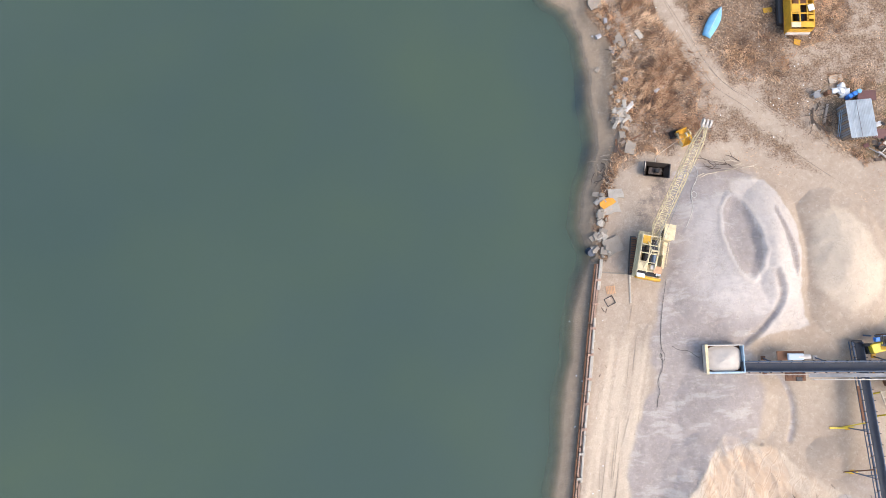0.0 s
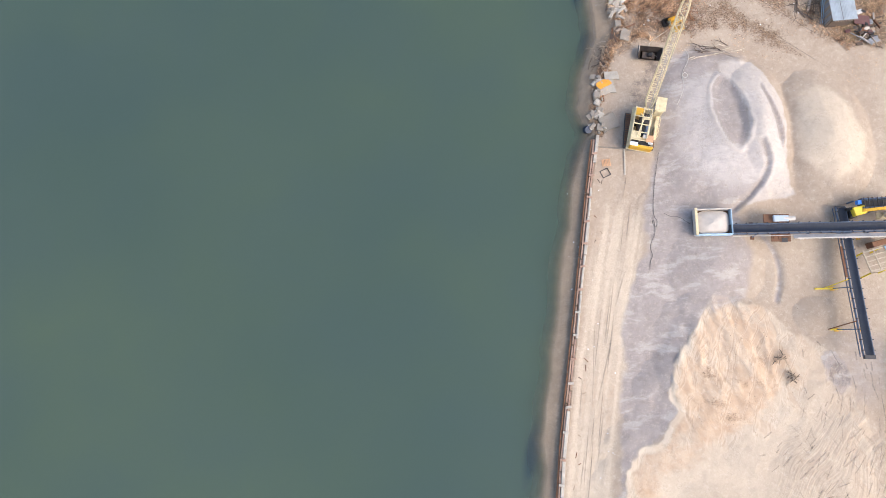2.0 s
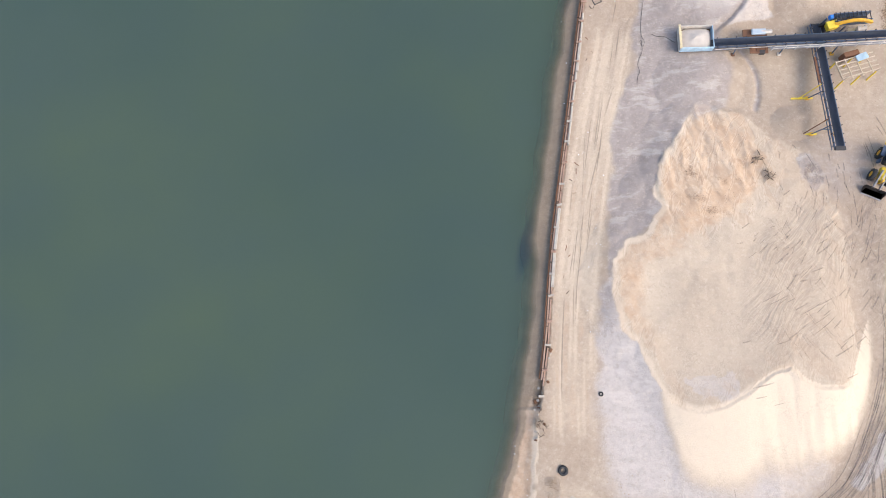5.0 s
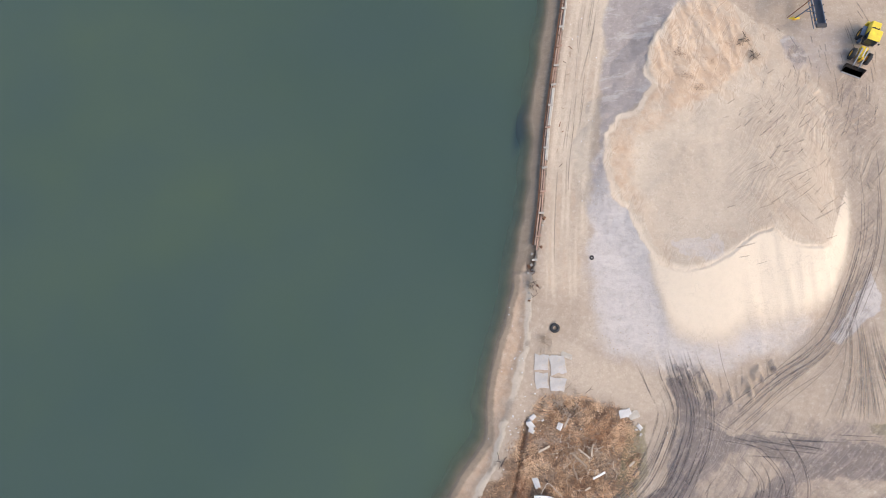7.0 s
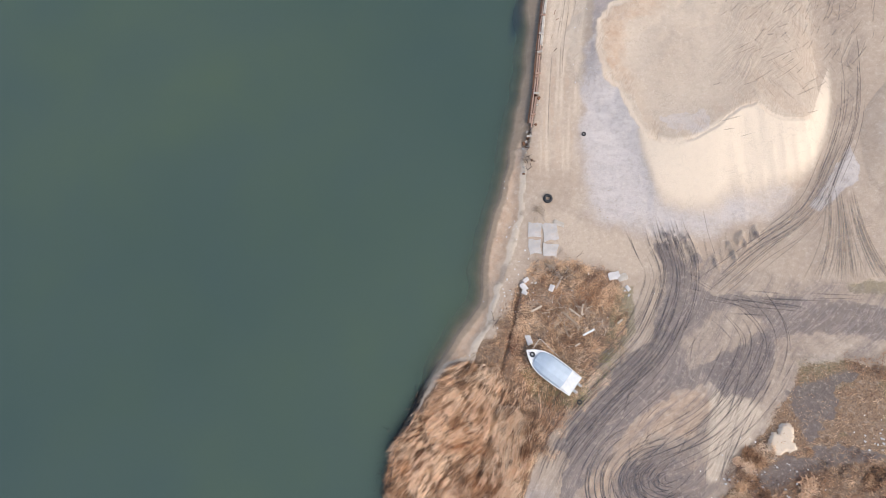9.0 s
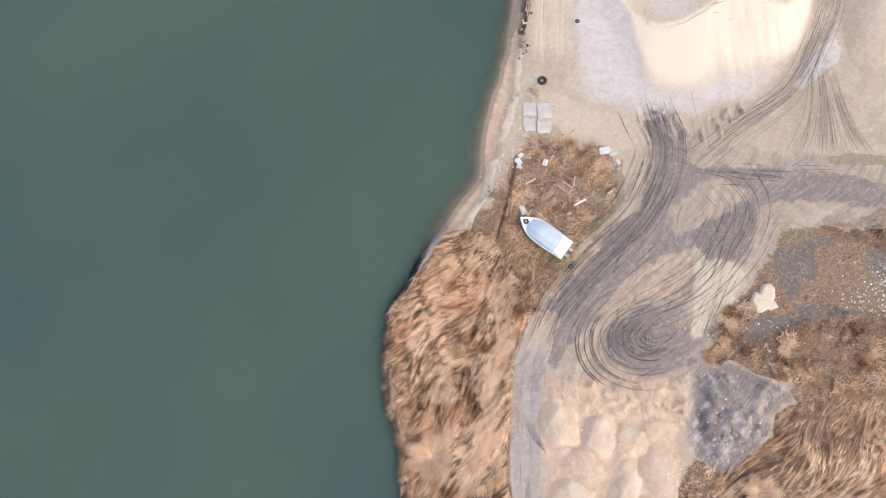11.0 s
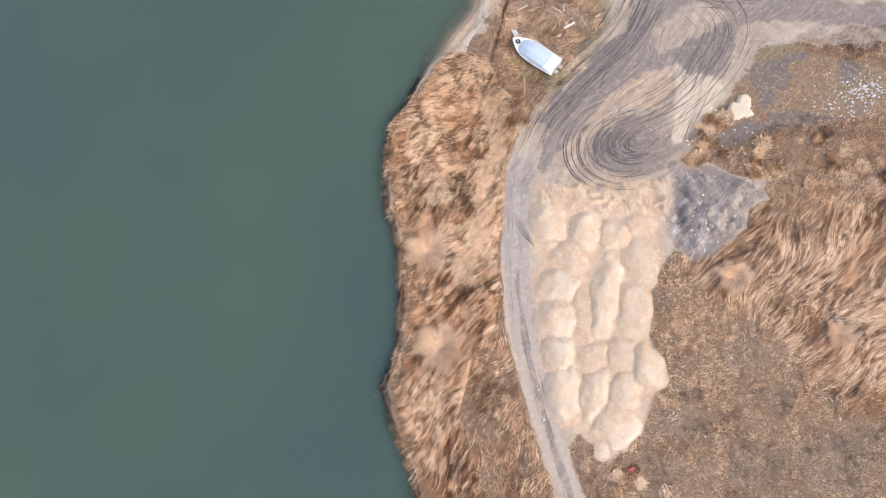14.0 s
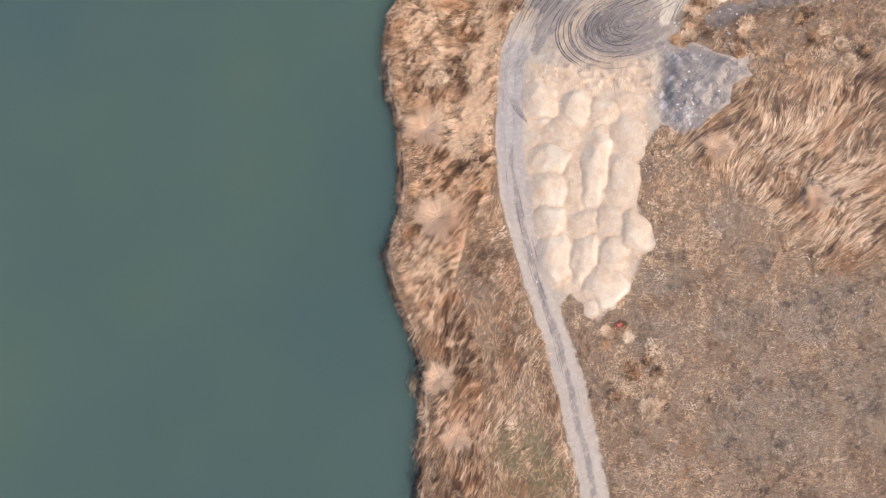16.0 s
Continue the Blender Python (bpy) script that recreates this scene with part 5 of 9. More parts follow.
    for k in range(14):                                   # churned ground at the toe of the flank
        x, y, a, l = rng.uniform(22, 35), rng.uniform(-9.5, -5), g(-1.35, .25), rng.uniform(2, 4)
        mud.append((rng.uniform(1.0, 2.0), [(x + math.cos(a) * l * t / 3, y + math.sin(a) * l * t / 3) for t in range(4)]))
    for k in range(150):                                  # worked top of the heap: arcs and short pushes
        r, a = rng.uniform(8, 25), rng.uniform(-70, 5)
        sand.append((rng.uniform(.6, 1.4), arc(31 + g(0, 2.5), 34 + g(0, 2.5), r, r * rng.uniform(.8, 1.2), a, a + rng.uniform(3, 11), g(0, .2))))
    for k in range(170):
        x, y, a, l = rng.uniform(33, 52), rng.uniform(11, 33), g(-1.3, .22), rng.uniform(.9, 2.8)
        if abs(x - 45) < 9:
            sand.append((rng.uniform(.5, 1.5), [(x + math.cos(a + .06 * t) * l * t / 4, y + math.sin(a + .06 * t) * l * t / 4) for t in range(5)]))
    for k in range(22):                                   # along the quay
        s = rng.uniform(0, .75)
        sand.append((rng.uniform(.5, 1.3), offset_path(LANE, g(-.4, 1.5), g(-.2, 1.3), s, s + rng.uniform(.04, .16), .12, rng)))
    for k in range(9):
        s = rng.uniform(0, .75)
        sand.append((rng.uniform(.4, .9), offset_path(NORTH_PATH, g(0, 1.2), g(0, 1.6), s, s + rng.uniform(.1, .3), .2, rng)))
    for k in range(5):                                    # skids where the lane leaves the turning place
        o = .35 * k
        mud.append((.9, smooth_path([(4.6 + o, -47.6 - o), (5.1 + o, -49.8 - .8 * o), (6.2 + .8 * o, -51.6 - .5 * o), (7.4, -52.6 - .3 * o)], 4)))
    for k in range(26):
        s = rng.uniform(.40, .9)
        mud.append((rng.uniform(.4, .9), offset_path(ROAD_SOUTH, g(0, .8), g(0, .8), s, s + rng.uniform(.02, .06), .15, rng)))
    rut_mesh("wheel_ruts", "dark muddy wheel ruts criss-crossing the tracks", mud, "mud_rut")
    rut_mesh("wheel_ruts", "faint wheel marks pressed into pale sand", sand, "sand_rut", .085)


build_ruts()


# ---- the quay ----
def poly_point(line, s):
    for (ax, ay), (bx, by) in zip(line, line[1:]):
        n = math.hypot(bx - ax, by - ay)
        if s <= n:
            return ax + (bx - ax) * s / n, ay + (by - ay) * s / n, math.degrees(math.atan2(by - ay, bx - ax))
        s -= n
    return bx, by, math.degrees(math.atan2(by - ay, bx - ax))


def build_quay():
    rng = random.Random(3)
    length = sum(math.hypot(b[0] - a[0], b[1] - a[1]) for a, b in zip(QUAY, QUAY[1:]))
    quay = thing("quay_wall", "worn quay wall with pale concrete coping and rusty sheet piling", "quay", kind="structure")
    # sheet piling: a folded wall that goes down into the bed
    bm, s, k, prev = bmesh.new(), 0.0, 0, None
    while s < length:
        x, y, a = poly_point(QUAY, s)
        c, d = math.cos(radians(a - 90)), math.sin(radians(a - 90))
        off = -0.06 if (k // 2) % 2 else 0.16
        top, low = bm.verts.new((x + c * off, y + d * off, -0.12)), bm.verts.new((x + c * off, y + d * off, -2.6))
        if prev:
            bm.faces.new((prev[0], top, low, prev[1]))
        prev, s, k = (top, low), s + (0.14 if k % 2 else 0.34), k + 1
    bmesh.ops.solidify(bm, geom=bm.faces[:], thickness=0.04)
    part("sheet_piling", bm, "rust", quay, "rusty folded steel sheet piling")
    # coping beams, some shifted or missing
    s = 0.3
    while s < length - 3:
        n = rng.uniform(3.4, 6.2)
        x, y, a = poly_point(QUAY, s + n / 2)
        if rng.random() < 0.7:
            sink = 0.0 if s < 45 else rng.uniform(0, 0.16)
            w = 0.42 if rng.random() < 0.7 else 0.28
            part("coping", box((x + rng.uniform(-0.06, 0.06) + 0.05, y, 0.14 - sink), (n - 0.1, w, 0.34), a + rng.uniform(-0.9, 0.9), rng.uniform(-2, 2), 0, 0.05), "pale_concrete", quay)
        s += n
    # walings: two long rusty rails outside the wall
    for off, zz, mat in ((0.62, -0.10, "rust"), (0.34, 0.04, "rail_rust"), (0.06, 0.06, "rail_rust")):
        s = 1.0
        while s < length - 4:
            n = rng.uniform(5, 9)
            p, q = poly_point(QUAY, s), poly_point(QUAY, s + n - 0.2)
            c, d = math.cos(radians(p[2] - 90)), math.sin(radians(p[2] - 90))
            # c,d points away from the water or to it according to the wall's run
            part("rail", beam((p[0] + c * off * 1.0, p[1] + d * off, zz + rng.uniform(-.05, .05)), (q[0] + c * off, q[1] + d * off, zz + rng.uniform(-.05, .05)), 0.2, 0.2), mat, quay)
            s += n
    # fender posts every three metres or so
    s = 3.0
    while s < length - 0.5:
        x, y, a = poly_point(QUAY, s)
        lean = rng.uniform(-4, 4)
        bm = rod((x - 0.42, y, -2.2), (x - 0.3 + lean * 0.02, y + rng.uniform(-.1, .1), 0.28), 0.17, 0.15, 9)
        post = part("fender_post", bm, "rust", quay)
        part("post_cap", box((x - 0.1, y, 0.32), (0.75, 0.3, 0.12), rng.uniform(-12, 12)), "rail_rust" if rng.random() < 0.6 else "pale_concrete", post)
        s += rng.uniform(2.9, 3.5)
    return quay


build_quay()


# ---- rubble, slabs and stones ----
def slab_thing(name, label, cx, cy, w, h, thick, rz, mat, tilt=(0, 0), lift=0.0, group="", seed=0):
    """A cracked plate with a broken outline."""
    rng = random.Random(seed)
    pts = []
    for ex, ey in ((-1, -1), (-.2, -1), (.4, -1), (1, -1), (1, -.1), (1, 1), (.3, 1), (-.4, 1), (-1, 1), (-1, .2)):
        k = rng.uniform(-0.2, 0.08)
        pts.append(((ex * (1 + k)) * w / 2, (ey * (1 + rng.uniform(-0.2, 0.08))) * h / 2))
    ob = link_mesh(name, add_slab(bmesh.new(), pts, 0, thick), mat)
    ob.matrix_basis = pose(cx, cy, ground_z(cx, cy) - 0.04 + lift, tilt[0], tilt[1], rz)
    return tagged(ob, label, "slab" if "slab" in name else "sheet", group)


slab_info = [(6.3, -6.1, 1.75, 2.1), (6.25, -8.4, 1.75, 2.1), (8.4, -6.4, 2.0, 2.5), (8.3, -8.9, 2.1, 1.8)]
for k, (cx, cy, w, h) in enumerate(slab_info):
    slab_thing("concrete_slab", "pale cracked concrete slab lying flush in the sand", cx, cy, w, h, 0.16, (-4, 3, 7, -5)[k], "sandy_slab", (1.2 * k - 2, -1.5 + k), -0.02, "slabs on the shore", k)
slab_thing("concrete_slab", "small pale concrete slab half buried in sand", 9.6, -5.2, 1.6, 0.7, 0.12, -25, "pale_concrete", (0, 2), 0.02, "slabs on the shore", 9)
slab_thing("concrete_slab", "white broken concrete slab at the edge of dry brush", 16.6, -12.5, 1.6, 1.1, 0.16, 12, "stone", (2, 3), 0.05, "slabs on the shore", 10)
slab_thing("concrete_slab", "split concrete slab beside the white slab", 17.7, -12.7, 1.4, 1.0, 0.14, 18, "pale_concrete", (-1, 2), 0.03, "slabs on the shore", 11)
slab_thing("concrete_slab", "grey broken slab resting on rubble at the quay", 17.3, 70.6, 2.5, 2.2, 0.22, 24, "concrete", (5, -4), 0.15, "rubble on the shore", 12)
slab_thing("concrete_slab", "broken grey slab leaning on the rubble", 16.4, 70.0, 1.7, 1.0, 0.22, -10, "concrete", (-6, 6), 0.1, "rubble on the shore", 13)
slab_thing("concrete_slab", "broad pale slab on the bank under an orange plate", 17.3, 76.0, 2.6, 2.4, 0.2, 8, "pale_concrete", (2, 2), 0.08, "rubble on the shore", 14)
slab_thing("concrete_slab", "upright-edged pale slab beside the orange plate", 18.2, 77.4, 1.9, 1.3, 0.2, 2, "pale_concrete", (-3, 2), 0.2, "rubble on the shore", 15)
slab_thing("concrete_slab", "weathered slab on the overgrown bank", 20.6, 83.4, 1.4, 1.7, 0.2, -16, "concrete", (3, 3), 0.08, "rubble on the shore", 16)
slab_thing("concrete_slab", "small slab on the overgrown bank", 19.7, 85.2, 0.9, 0.9, 0.2, 5, "concrete", (-4, 3), 0.08, "rubble on the shore", 17)
slab_thing("concrete_slab", "slab at the top of the bank", 17.5, 103.6, 1.9, 1.5, 0.2, 20, "concrete", (6, 6), 0.12, "rubble on the shore", 18)
slab_thing("concrete_slab", "thin pale slab lying in dry grass", 23.0, 98.9, 0.75, 1.4, 0.12, 35, "pale_concrete", (2, 2), 0.1, "rubble on the shore", 19)
slab_thing("concrete_slab", "narrow slab sunk in the eroded bank", 20.5, 98.2, 0.9, 1.9, 0.2, 24, "concrete", (2, -5), 0.08, "rubble on the shore", 20)
slab_thing("orange_plate", "bent orange-painted steel plate on a concrete slab", 17.0, 76.3, 2.1, 1.15, 0.05, 28, "orange_paint", (2, 8), 0.42, "", 21)
slab_thing("plywood_sheet", "pale plywood sheet lying in the grass", 47.7, 91.0, 1.7, 1.0, 0.04, 12, "pale_wood", (0, 0), 0.1, "", 22)


def stone(x, y, s, mat, label, group, seed, lift=0.0):
    rng = random.Random(seed)
    ob = link_mesh("stone" if mat != "concrete" else "concrete_block", rough_block(rng, s), mat)
    ob.matrix_basis = pose(x, y, ground_z(x, y) + s[2] * 0.3 + lift, rng.uniform(-12, 12), rng.uniform(-12, 12), rng.uniform(0, 180))
    return tagged(ob, label, "stone", group)


rng = random.Random(11)
# white rubble heap on the northern bank
for k in range(26):
    x, y = rng.uniform(18.7, 20.9), rng.gauss(88.0, .8)
    long = rng.random() < 0.4
    stone(x, y, (rng.uniform(1.0, 1.7) if long else rng.uniform(.4, .9), rng.uniform(.22, .5), rng.uniform(.2, .4)), "pale_concrete" if rng.random() < 0.5 else rng.choice(["stone", "concrete", "concrete"]),
          "broken pale concrete post tipped on the bank" if long else "lump of broken pale concrete tipped on the bank", "rubble on the shore", k, rng.uniform(0, .35))
# blocks along the ruined end of the quay
for k in range(34):
    s = rng.uniform(0, 1)
    x, y = 15.4 + rng.gauss(0.35, 0.5) + 0.5 * s, 69.2 + 8.6 * s
    w = rng.uniform(.35, .95)
    stone(x, y, (w, w * rng.uniform(.5, .9), rng.uniform(.25, .5)), "pale_concrete" if rng.random() < .5 else "concrete", "broken concrete block at the ruined quay end", "rubble on the shore", 40 + k, rng.uniform(0, .2))
for k in range(11):
    s = rng.random()
    x, y = 19.3 + rng.gauss(0, .7) - 1.6 * max(0, s - .6), 82 + 21 * s
    w = rng.uniform(.3, .8)
    stone(x, y, (w, w * .7, w * .5), "concrete" if rng.random() < .6 else "grey_stone", "weathered lump of concrete on the eroded bank", "rubble on the shore", 90 + k)
# rusty scrap and dark boards lodged along the northern bank
for k in range(34):
    s = rng.random()
    x, y = poly_point(BANK[3:11], s * 31)[:2]
    x, y = x + rng.gauss(.5, .6), y + rng.gauss(0, .4)
    ob = link_mesh("scrap_board", rough_block(rng, (rng.uniform(.6, 1.9), rng.uniform(.12, .4), .08), .2), rng.choice(["rust", "dark_wood", "dark_wood", "driftwood", "wood"]))
    ob.matrix_basis = pose(x, y, ground_z(x, y) + .07, rng.uniform(-8, 8), rng.uniform(-8, 8), rng.gauss(70, 40))
    tagged(ob, "rotten dark board or rusty strip on the eroded bank", "scrap", "scrap on the bank")
# broken bits along the southern end of the wall
for k in range(24):
    s = rng.random()
    x, y = poly_point(BANK[17:20], s * 12)[:2]
    w = rng.uniform(.18, .5)
    stone(x + rng.gauss(0, .35), y, (w, w * .8, w * .6), "pale_concrete" if rng.random() < .6 else "rust", "small broken stone at the crumbling quay end", "rubble on the shore", 130 + k)
# pale lumps about the brush
for k, (x, y, w) in enumerate(((4.6, -13.9, 1.1), (4.9, -13.0, .8), (4.7, -14.7, .7), (8.3, -14.1, .9), (5.1, -21.0, 1.2), (18.3, -14.2, .7), (18.4, -15.1, .35), (17.9, -14.5, .3), (21.2, 88.9, .5),
                               (24.7, 91.0, .7), (25.6, 91.4, .4), (2.4, -12.9, .3), (6.2, -13.4, .35), (22.9, 86.8, .3), (24.0, 85.4, .35))):
    stone(x, y, (w, w * .65, w * .35), "stone", "pale lump of stone lying in dry brush", "loose stones", 160 + k)
# the heap of white stones on the ash ground, and chips about it
for k in range(190):
    far = rng.random() < .25
    x, y = rng.gauss(49.0 if far else 53.0, 1.9), rng.gauss(-33.2 if far else -31.0, 1.1)
    w = rng.uniform(.08, .28)
    stone(x, y, (w, w * .8, w * .6), "stone", "white stone on grey ash ground", "white stones", 200 + k)
for k in range(40):
    x, y = rng.uniform(28.5, 38), rng.uniform(-42, -35)
    w = rng.uniform(.12, .32)
    stone(x, y, (w, w * .8, w * .6), "stone" if rng.random() < .7 else "grey_stone", "small pale stone among dark weeds", "white stones", 260 + k)
for k in range(26):
    x, y = rng.gauss(29.0, 1.5), rng.gauss(-50, 1.9)
    w = rng.uniform(.10, .30)
    stone(x, y, (w, w * .8, w * .6), "grey_stone" if rng.random() < .75 else "stone", "grey lump on the rubble mound", "rubble mound", 320 + k)


# ---- tyres, wood and odd things ----
def tyre_thing(x, y, r, label, z=None, group=""):
    t = thing("tyre", label, "tyre", (x, y, (ground_z(x, y) if z is None else z) + r * .28), 0, group)
    bm = bmesh.new()
    add_ring(bm, (0, 0, 0), r * .72, r * .30, 28, 10, True, 0.95)
    part("carcass", bm, "rubber", t, smooth=True)
    bm = bmesh.new()
    for k in range(24):
        a = 2 * math.pi * k / 24
        add_box(bm, (r * 1.0 * math.cos(a), r * 1.0 * math.sin(a), 0), (.07 * r, .12 * r, .42 * r), math.degrees(a), bevel=0.005)
    part("tread", bm, "rubber", t)
    return t


tyre_thing(8.2, -1.65, .62, "large worn black tractor tyre lying on sand")
tyre_thing(13.5, 7.7, .30, "small black tyre on the sand")
tyre_thing(11.4, -28.9, .33, "small black tyre beside the track")


def plank(x, y, n, w, t, rz, mat, label, group="", z=0.0, tilt=0.0, name="plank"):
    ob = link_mesh(name, box((0, 0, 0), (n, w, t), bevel=0.015), mat)
    ob.matrix_basis = pose(x, y, ground_z(x, y) + t / 2 + z, 0, tilt, rz)
    return tagged(ob, label, "plank", group)


for x, y, n, w, rz, mat in ((12.9, -20.0, 1.7, .26, 28, "white_paint"), (10.6, -18.2, 2.3, .3, -42, "wood"), (11.2, -17.4, 1.8, .22, -38, "pale_wood"), (6.2, -16.9, 1.6, .25, 28, "pale_wood"),
                            (8.2, -11.2, 1.6, .24, -30, "wood"), (11.4, -21.6, .8, .2, 30, "pale_wood"), (9.3, -13.4, 1.9, .24, 62, "driftwood"), (12.2, -17.0, 1.5, .2, 80, "pale_wood"),
                            (17.0, -18.6, .9, .25, 40, "pale_wood"), (10.0, -19.8, 1.6, .18, -70, "wood")):
    plank(x, y, n, w, .07, rz, mat, "weathered board lying on the brushwood heap" if mat != "white_paint" else "short white-painted board on the brushwood heap", "boards on the brush", .28, random.Random(x).uniform(-6, 6))
plank(45.9, 86.4, 2.6, .32, .07, 74, "driftwood", "long grey board lying in the grass near the shed", "boards near the shed", .1)
plank(45.1, 84.7, 2.4, .2, .07, -40, "dark_wood", "dark pole lying in the grass near the shed", "boards near the shed", .1)
plank(44.6, 85.0, 1.8, .18, .07, -62, "dark_wood", "dark pole lying in the grass near the shed", "boards near the shed", .1)
plank(44.2, 86.2, 2.2, .16, .07, 80, "dark_wood", "dark branch-like pole lying in the grass near the shed", "boards near the shed", .1)


def branch_heap(name, label, cx, cy, n, rx, ry, length, r, mats, seed, category="driftwood", aim=None):
    """A tangle of forked branches, each one a tapered limb."""
    rng = random.Random(seed)
    t = thing(name, label, category, (cx, cy, ground_z(cx, cy)))
    for k in range(n):
        x, y = rng.gauss(0, rx * .5), rng.gauss(0, ry * .5)
        a = rng.uniform(0, math.tau) if aim is None else rng.gauss(aim, .35) + (math.pi if rng.random() < .5 else 0)
        l = length * rng.uniform(.5, 1.1)
        gz = ground_z(cx + x, cy + y) - ground_z(cx, cy)
        z = gz + rng.uniform(.06, .4)
        p = Vector((x, y, z))
        q = p + Vector((math.cos(a) * l * .55, math.sin(a) * l * .55, rng.uniform(-.05, .25)))
        e = q + Vector((math.cos(a + .3) * l * .45, math.sin(a + .3) * l * .45, rng.uniform(-.2, .2)))
        bm = rod(p, q, r * rng.uniform(.8, 1.2), r * .75, 6)
        add_rod(bm, q, e, r * .75, r * .3, 6)
        if rng.random() < .6:
            f = q + Vector((math.cos(a - .6) * l * .35, math.sin(a - .6) * l * .35, rng.uniform(0, .25)))
            add_rod(bm, q, f, r * .5, r * .2, 5)
        part("branch", bm, rng.choice(mats), t)
    return t


branch_heap("driftwood_pile", "bare forked driftwood limbs washed together on grey sand", 33.0, 80.0, 17, 3.0, .9, 2.4, .075, ["driftwood", "dark_wood", "driftwood", "pale_wood"], 5, aim=-.15)
branch_heap("driftwood_pile", "dark branches lying on the grey sand", 30.4, 80.6, 6, 1.6, .8, 2.2, .055, ["dark_wood"], 6, aim=-.1)
branch_heap("brushwood_heap", "brown heap of broken sticks and reed debris", 10.8, -18.4, 90, 4.4, 4.2, 1.5, .04, ["driftwood", "wood", "pale_wood", "wood"], 7, "brushwood")
branch_heap("brushwood_heap", "brown heap of broken sticks behind the slabs", 8.6, -11.6, 60, 3.6, 1.6, 1.4, .05, ["wood", "dark_wood", "driftwood", "wood"], 8, "brushwood")
branch_heap("brushwood_heap", "dark tangle of branches on the eroded bank", 17.0, 80.0, 34, 1.2, 3.2, 1.6, .06, ["dark_wood", "wood", "driftwood"], 9, "brushwood")
branch_heap("brushwood_heap", "dark tangle of branches on the northern bank", 20.0, 96.0, 30, 1.0, 7.0, 1.6, .06, ["dark_wood", "wood", "driftwood"], 10, "brushwood")
branch_heap("brushwood_heap", "sticks and reed litter below the crumbling wall", 5.6, 4.2, 22, .6, 2.2, .9, .05, ["wood", "dark_wood"], 12, "brushwood")
branch_heap("brushwood_heap", "sticks and dry weeds beside the slabs", 6.9, -3.6, 26, .9, 1.2, 1.1, .04, ["wood", "driftwood"], 13, "brushwood")
branch_heap("root_clump", "knotted brown clump of roots and earth on the sand heap", 37.3, 36.0, 26, .5, .5, .8, .07, ["wood", "driftwood", "dark_wood"], 15, "roots")
branch_heap("drift_branch", "dark branch stranded on the beach", .9, -18.5, 6, .5, .3, 1.1, .06, ["dark_wood"], 14)
branch_heap("drift_branch", "bare branch standing out of the water beside the reeds", -13.6, -70.6, 5, .5, .4, 1.2, .05, ["driftwood", "wood"], 15)
branch_heap("drift_branch", "dead branches in the grass by the shed", 44.8, 86.0, 12, 1.4, 1.6, 1.8, .05, ["dark_wood"], 16)
branch_heap("root_clump", "dark clump of roots on the sand heap", 36.4, 38.4, 14, .8, .6, .9, .07, ["dark_wood", "wood"], 17)


